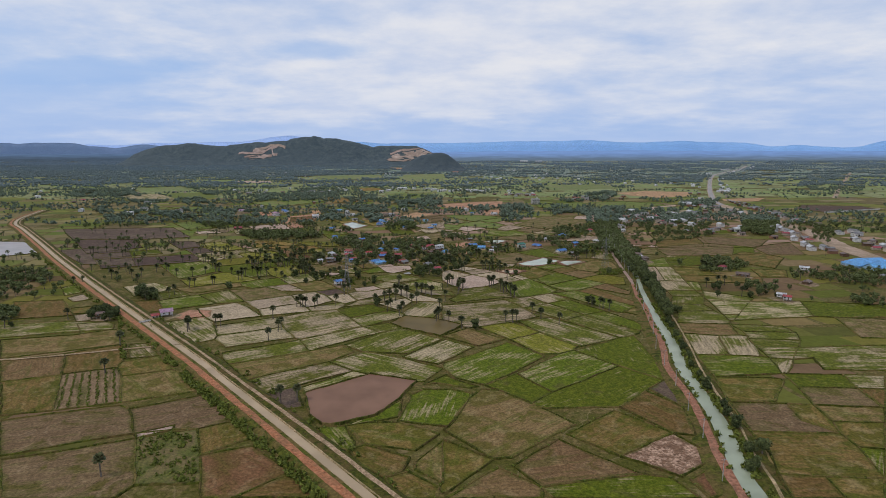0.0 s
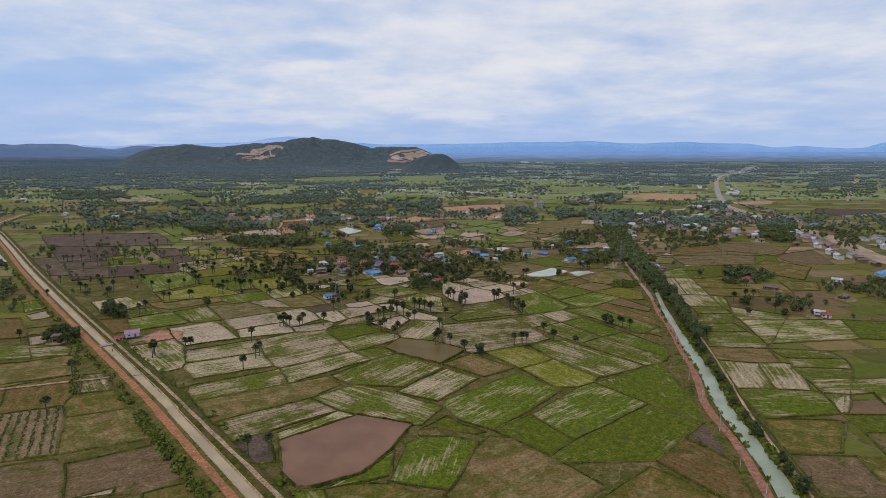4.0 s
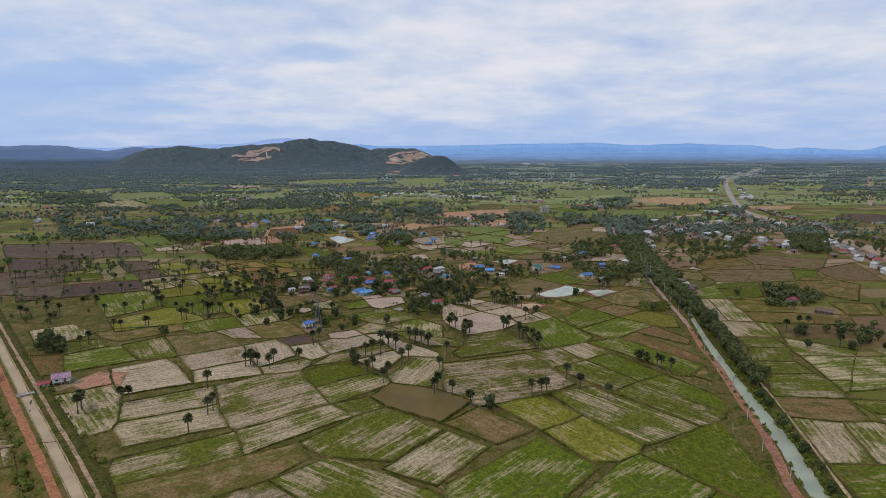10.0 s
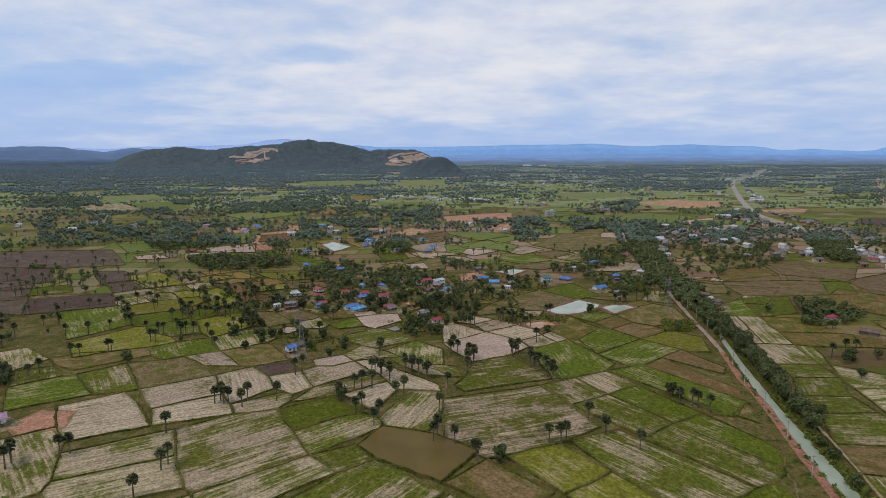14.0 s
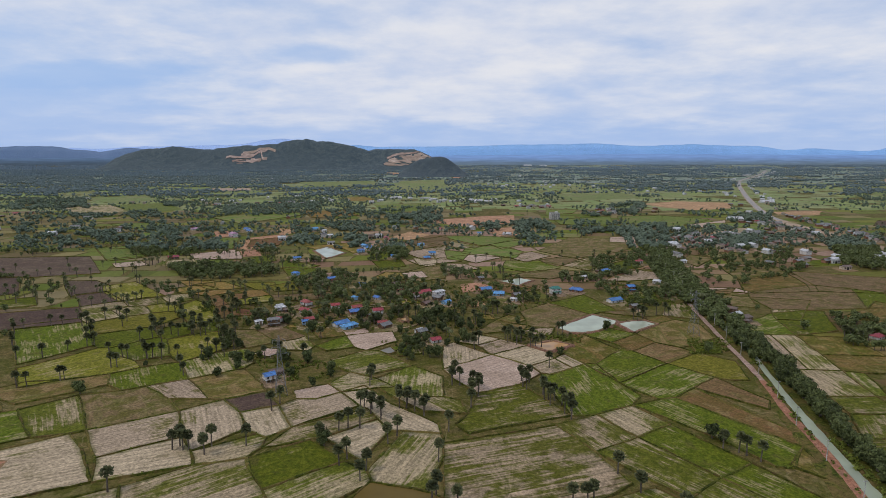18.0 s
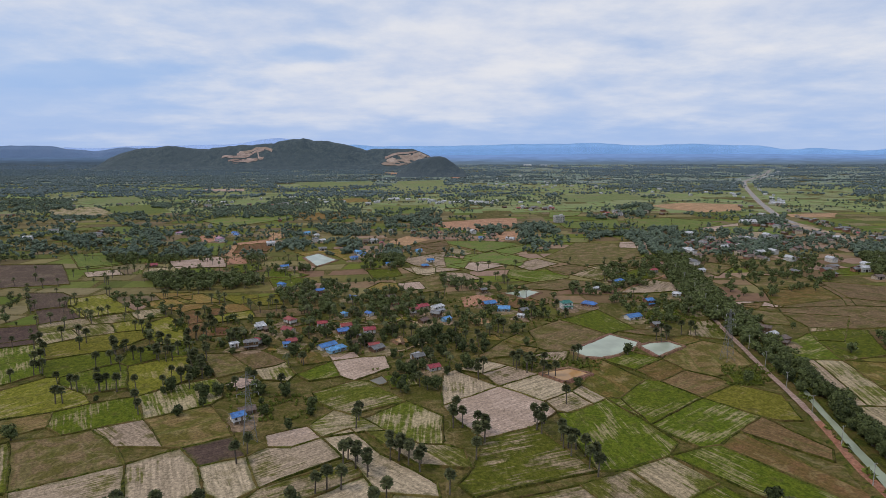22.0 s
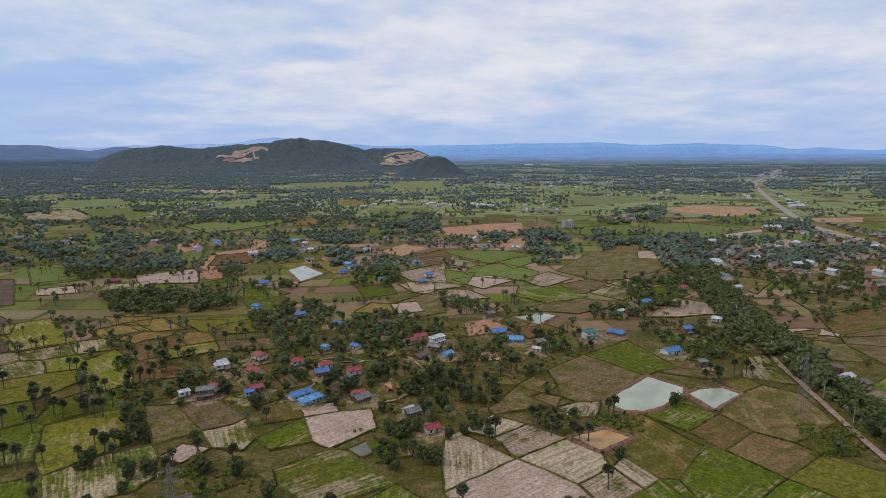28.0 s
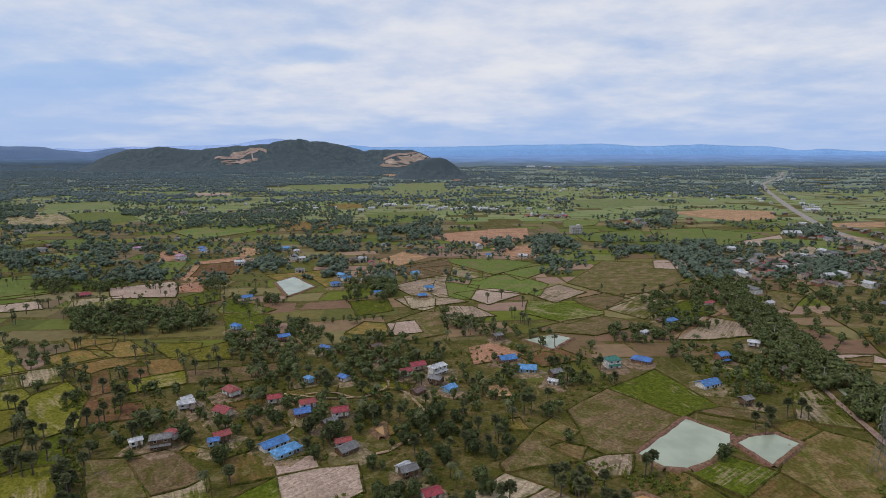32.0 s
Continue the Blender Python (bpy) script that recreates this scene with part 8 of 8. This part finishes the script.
def plant_all():
    rs = np.random.RandomState(9)
    rnd = random.Random(3)
    # nearest palms and trees, one by one
    for spots, make, count, name, label, category, leaf in (
            (COCONUTS, coconut_palm, 150, "coconut_palm", "coconut palm with arching feather fronds", "palm", "leaf_palm"),
            (PALMS, lambda k: fan_palm(k, 34, 5), 300, "sugar_palm", "tall sugar palm with a round dark fan crown", "palm", "leaf_palm"),
            (TREES, lambda k: broad_tree(k, 10, 2, 60), 290, "broadleaf_tree", "broadleaf tree with a dense dark green crown", "tree", "leaf")):
        spots = sorted(clear_sightlines(spots), key=nearness)
        kinds = []
        for k in range(6):
            wood, crown = make(k + 1)
            kinds.append((mesh_arrays("trunk", *wood, "bark"), mesh_arrays("crown", *crown, leaf)))
        for i, (x, y, s) in enumerate(spots[:count]):
            root = new(name)
            tagged(root, label, category, "trees of the plain")
            root.matrix_basis = pose(x, y, 0.1, 0, 0, rnd.uniform(0, 360)) @ Matrix.Diagonal((s * rnd.uniform(0.9, 1.1), s * rnd.uniform(0.9, 1.1), s, 1))
            t, c = kinds[i % 6]
            part("trunk", t, root)
            part("crown", c, root)
        rest = spots[count:]
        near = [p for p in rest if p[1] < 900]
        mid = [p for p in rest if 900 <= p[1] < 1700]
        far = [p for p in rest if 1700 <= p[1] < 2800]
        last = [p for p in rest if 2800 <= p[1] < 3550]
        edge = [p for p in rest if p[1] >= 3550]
        if name == "coconut_palm":
            sets = ((rest, [coconut_palm(k + 20) for k in range(3)], "coconut_grove"),)
        elif category == "palm":
            sets = ((near, [fan_palm(k + 20, 20, 4) for k in range(4)], "palm_grove"), (mid + far + last + edge, [fan_palm(k + 30, 9, 3) for k in range(3)], "far_palms"))
        else:
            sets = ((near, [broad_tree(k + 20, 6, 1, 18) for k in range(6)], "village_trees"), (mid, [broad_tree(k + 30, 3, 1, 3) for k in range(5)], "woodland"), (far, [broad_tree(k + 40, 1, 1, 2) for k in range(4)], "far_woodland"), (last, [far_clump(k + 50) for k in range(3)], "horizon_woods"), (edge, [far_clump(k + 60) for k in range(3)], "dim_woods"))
        for group, shapes, title in sets:
            if not group:
                continue
            woods, crowns = [], []
            for k, (wood, crown) in enumerate(shapes):
                some = group[k::len(shapes)]
                if not some:
                    continue
                state = rs.randint(1 << 30)
                crowns.append(scatter(some, crown, np.random.RandomState(state), 0.3))
                if title not in ("far_woodland", "woodland", "horizon_woods", "dim_woods"):
                    woods.append(scatter(some, wood, np.random.RandomState(state), 0.3))
            # trees farther off take leaf colours with more haze painted in
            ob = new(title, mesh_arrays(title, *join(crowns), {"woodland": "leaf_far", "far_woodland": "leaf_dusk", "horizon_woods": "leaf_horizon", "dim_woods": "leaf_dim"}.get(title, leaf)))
            tagged(ob, "many dark green %s scattered over the plain" % ("palms" if category == "palm" else "trees"), category, kind="stuff")
            if woods:
                tagged(part("trunks", mesh_arrays("trunks", *join(woods), "bark"), ob), kind="stuff")
    shapes = [shrub(k) for k in range(4)]
    ob = new("bank_shrubs", mesh_arrays("bank_shrubs", *join([scatter(SHRUBS[k::4], shapes[k], rs, 0.3) for k in range(4)]), "leaf_shrub"))
    tagged(ob, "low green bushes along banks and canals", "bushes", kind="stuff")


plant_all()

def far_houses():
    """Houses along the main road and in the villages far off: a few kinds, copied."""
    rnd = random.Random(21)
    kinds = []
    for roof, wall, L, W, tall in (("brown", "cream", 9, 6, 3.0), ("grey", "white", 9, 6, 3.0), ("grey", "wood", 8, 6, 3.0), ("red", "cream", 8, 6, 3.0), ("brown", "wood", 8, 6, 2.8), ("white", "white", 10, 7, 4.5), ("grey", "white", 13, 7, 4.0), ("brown", "brick", 9, 6, 3.0), ("brown", "cream", 8, 5, 5.0), ("grey", "brick", 9, 6, 3.2)):
        root = new("shophouse")
        tagged(root, "roadside house with a %s roof" % {"lblue": "light blue"}.get(roof, roof), "shophouse", "roadside houses")
        hl, hw = L / 2, W / 2
        part("wall", boxes("wall", "wall_" + wall, ((0, 0, tall / 2), (L, W, tall))), root)
        rv, rf = gable_roof(L, W, W * 0.25, tall - 0.1)
        part("roof", mesh_of("roof", rv, rf, "roof_" + roof), root)
        part("door", boxes("door", "dark_pane", ((0, -hw - 0.03, 1.3), (2.4, 0.12, 2.5))), root)
        for k in (-1, 1):
            part("window", boxes("window", "dark_pane", ((k * hl * 0.62, -hw - 0.03, 1.7), (1.3, 0.12, 1.2))), root)
        kinds.append(root)
    spots = []
    # both sides of the main road
    for a, b in zip(HIGHWAY, HIGHWAY[1:]):
        d = b - a
        side = Vector((d.y, -d.x, 0)).normalized()
        busy = 0.8 if 640 < a.y < 1330 else 0.16
        for s in (-1, 1):
            for row in (0, 1):
                if rnd.random() < busy * (0.8 if row == 0 else 0.5):
                    q = a + side * s * (26 + row * 15 + rnd.uniform(0, 8)) + d * rnd.random()
                    spots.append((q.x, q.y, math.degrees(math.atan2(d.y, d.x)) + rnd.choice((0, 90))))
    # villages
    for cx, cy, rx, ry, n in ((330, 930, 90, 120, 26), (400, 830, 60, 60, 14), (70, 1560, 120, 40, 16), (-130, 1000, 120, 60, 14), (-420, 1150, 220, 120, 18), (300, 1330, 120, 40, 12), (-250, 1600, 300, 150, 20), (650, 1900, 250, 200, 14),
                              (560, 720, 60, 90, 10), (198, 1431, 60, 25, 14), (40, 1571, 60, 30, 8), (367, 1240, 60, 25, 10), (326, 981, 50, 40, 12), (358, 937, 60, 50, 16), (534, 1161, 60, 50, 16), (530, 1092, 60, 50, 14), (411, 1023, 60, 40, 12), (-323, 1503, 60, 30, 10), (-75, 1640, 60, 30, 10), (-458, 1470, 60, 30, 6), (-700, 1500, 300, 250, 14), (250, 2150, 300, 200, 14), (0, 1110, 90, 60, 6), (-150, 2400, 700, 300, 22)):
        for k in range(n):
            spots.append((cx + rnd.gauss(0, 0.5) * rx, cy + rnd.gauss(0, 0.5) * ry, rnd.choice((10, 15, 100, 105))))
    x, y = np.array([s[0] for s in spots]), np.array([s[1] for s in spots])
    ok = off_fields(x, y)
    used = set()
    spots = sorted([q for q, good in zip(spots, ok) if good], key=lambda q: q[1])
    more_v, more_f = [], []
    for px, py, turn in spots[285:]:
        m = pose(px, py, 0.1, 0, 0, turn)
        rv, rf = gable_roof(9, 6, 1.6, 2.9)
        k = len(more_v)
        more_v += [m @ Vector(q) for q in rv]
        more_f += [tuple(c + k for c in q) for q in rf]
        k = len(more_v)
        more_v += [m @ Vector((a * 4.5, b * 3, c)) for c in (0, 3.0) for a, b in ((-1, -1), (1, -1), (1, 1), (-1, 1))]
        more_f += [(k + a, k + (a + 1) % 4, k + 4 + (a + 1) % 4, k + 4 + a) for a in range(4)]
    if more_f:
        tagged(new("distant_houses", mesh_of("distant_houses", more_v, more_f, "roof_white")), "scattered pale houses far off on the plain", "houses", kind="stuff")
    for px, py, turn in spots[:285]:
        k = rnd.randrange(len(kinds))
        m = pose(px, py, 0.1, 0, 0, turn)
        if k not in used:
            used.add(k)
            kinds[k].matrix_basis = m
        else:
            copy_thing(kinds[k], m)


far_houses()


# ---------------------------------------------------------------- tower block, pylons, poles, bridge
def tower_block(x, y, turn):
    root = tagged(new("tower_block"), "pale concrete block standing alone in fields", "building")
    root.matrix_basis = pose(x, y, 0.1, 0, 0, turn)
    part("wall", boxes("wall", "concrete", ((0, 0, 5.5), (15, 13, 11))), root)
    part("parapet", boxes("parapet", "concrete", ((0, -6.3, 11.4), (15, 0.4, 0.8)), ((0, 6.3, 11.4), (15, 0.4, 0.8)), ((-7.3, 0, 11.4), (0.4, 12.2, 0.8)), ((7.3, 0, 11.4), (0.4, 12.2, 0.8))), root)
    part("stair_head", boxes("stair_head", "wall_white", ((4, 2, 12.2), (4, 4, 2.4))), root)
    for s in range(3):
        for k in range(4):
            w = part("window", boxes("window", "concrete", ((-5.4 + 3.6 * k, -6.52, 2 + 3.4 * s), (1.5, 0.12, 1.5))), root)
            part("pane", boxes("pane", "dark_pane", ((-5.4 + 3.6 * k, -6.56, 2 + 3.4 * s), (1.2, 0.12, 1.2))), w)


tower_block(194, 1210, 6)


def pylon(x, y, turn, H=30.0):
    """Steel lattice tower: four legs, bracing and three pairs of arms."""
    root = tagged(new("pylon"), "grey steel lattice power pylon", "pylon", "power pylons")
    root.matrix_basis = pose(x, y, 0.1, 0, 0, turn)

    def at(z):
        return 2.0 * (1 - z / (H * 0.66)) + 0.75 if z < H * 0.66 else 0.75 - 0.5 * (z - H * 0.66) / (H * 0.34)

    def bar(a, b, r=0.045):
        a, b = Vector(a), Vector(b)
        d = (b - a).normalized()
        s = d.cross(Vector((0.3, 0.5, 0.8))).normalized() * r
        u = d.cross(s).normalized() * r
        v = np.array([tuple(p + q) for p in (a, b) for q in (s, u, -s, -u)])
        f = np.array([(k, (k + 1) % 4, 4 + (k + 1) % 4) for k in range(4)] + [(k, 4 + (k + 1) % 4, 4 + k) for k in range(4)])
        return v, f

    levels = [0, 5, 9.5, 13.5, 17, 20, 22.5, 25, 27.5, H]
    signs = ((-1, -1), (1, -1), (1, 1), (-1, 1))
    for sx, sy in signs:
        part("leg", mesh_arrays("leg", *tube([(sx * at(a), sy * at(a), a) for a in levels], [0.10] * len(levels), 4), "galvanised"), root)
    for k in range(4):
        (ax, ay), (bx, by) = signs[k], signs[(k + 1) % 4]
        rods = []
        for lo, hi in zip(levels, levels[1:]):
            rods += [bar((ax * at(lo), ay * at(lo), lo), (bx * at(hi), by * at(hi), hi)), bar((bx * at(lo), by * at(lo), lo), (ax * at(hi), ay * at(hi), hi)), bar((ax * at(hi), ay * at(hi), hi), (bx * at(hi), by * at(hi), hi))]
        tagged(part("bracing", mesh_arrays("bracing", *join(rods), "galvanised"), root), kind="stuff")
    for z, reach in ((20.5, 4.2), (24, 3.6), (27.5, 3.0)):
        for s in (-1, 1):
            arm = part("cross_arm", mesh_arrays("cross_arm", *join([bar((0, -0.6, z), (s * reach, 0, z + 0.2)), bar((0, 0.6, z), (s * reach, 0, z + 0.2)), bar((0, 0, z + 1.5), (s * reach, 0, z + 0.2))]), "galvanised"), root)
            part("insulator", mesh_arrays("insulator", *bar((s * reach, 0, z + 0.2), (s * reach, 0, z - 1.2), 0.12), "concrete"), arm)


for px, py in ((-78.1, 486.9), (163.6, 578.1)):
    pylon(px, py, 20)


def power_pole(x, y, turn):
    root = tagged(new("power_pole"), "slim pale concrete power pole beside a dirt track", "pole", "power poles")
    root.matrix_basis = pose(x, y, 0.3, 0, 0, turn)
    v, f = tube([(0, 0, -0.3), (0, 0, 9.2)], [0.19, 0.11], 8)
    part("pole", mesh_arrays("pole", v, f, "concrete"), root)
    part("cross_arm", boxes("cross_arm", "galvanised", ((0, 0, 8.7), (1.9, 0.12, 0.12))), root)
    for k in (-0.85, 0, 0.85):
        part("insulator", mesh_arrays("insulator", *[(a + [k, 0, 8.76], b) for a, b in [tube([(0, 0, 0), (0, 0, 0.28)], [0.07, 0.05], 6)]][0], "wall_white"), root)
    return root


first_pole = power_pole(101.4, 196, 15)
for px, py in ((108.3, 228), (112.8, 253.7), (118.1, 281.8), (122.8, 309.9), (127.8, 336.9), (136.1, 364.9), (142.9, 392.6), (148.7, 420.9), (154.5, 450.4), (162.5, 479.1), (169.2, 509.1), (173.8, 537.3), (179.8, 567.7), (185.7, 596.9), (191.9, 629.7), (197.7, 664.7), (204.9, 699.5), (212.3, 736.6), (219.8, 776), (227.4, 815.6)):
    copy_thing(first_pole, pose(px, py, 0.3, 0, 0, 15))


def footbridge(q, d):
    root = tagged(new("footbridge"), "small grey concrete footbridge over the canal", "bridge")
    root.matrix_basis = pose(q.x, q.y, 1.3, 0, 0, math.degrees(math.atan2(d.y, d.x)) + 90)
    part("deck", boxes("deck", "concrete", ((0, 0, 0.1), (7.6, 2.2, 0.25))), root)
    for s in (-1, 1):
        part("rail", boxes("rail", "concrete", ((0, s * 1.0, 1.05), (7.4, 0.12, 0.12)), *[((-3.5 + 1.75 * k, s * 1.0, 0.6), (0.14, 0.14, 0.9)) for k in range(5)]), root)


near_at = lambda px, py: min(range(1, len(CANAL) - 1), key=lambda k: (CANAL[k].x - px) ** 2 + (CANAL[k].y - py) ** 2)
k = near_at(-200.9, 389.4)
footbridge(CANAL[k], CANAL[k + 1] - CANAL[k])


def yard_wall(a, b):
    root = tagged(new("yard_wall"), "long low white wall round a grey yard", "wall")
    n = 12
    d = (Vector(b) - Vector(a)) / n
    root.matrix_basis = pose(a[0], a[1], 0.1, 0, 0, math.degrees(math.atan2(d.y, d.x)))
    for k in range(n):
        part("panel", boxes("panel", "wall_white", ((d.length * (k + 0.5), 0, 1.3), (d.length * 0.96, 0.3, 2.6))), root)
        part("post", boxes("post", "concrete", ((d.length * k, 0, 1.5), (0.5, 0.5, 3.0))), root)


yard_wall((680, 1045), (818, 1098))
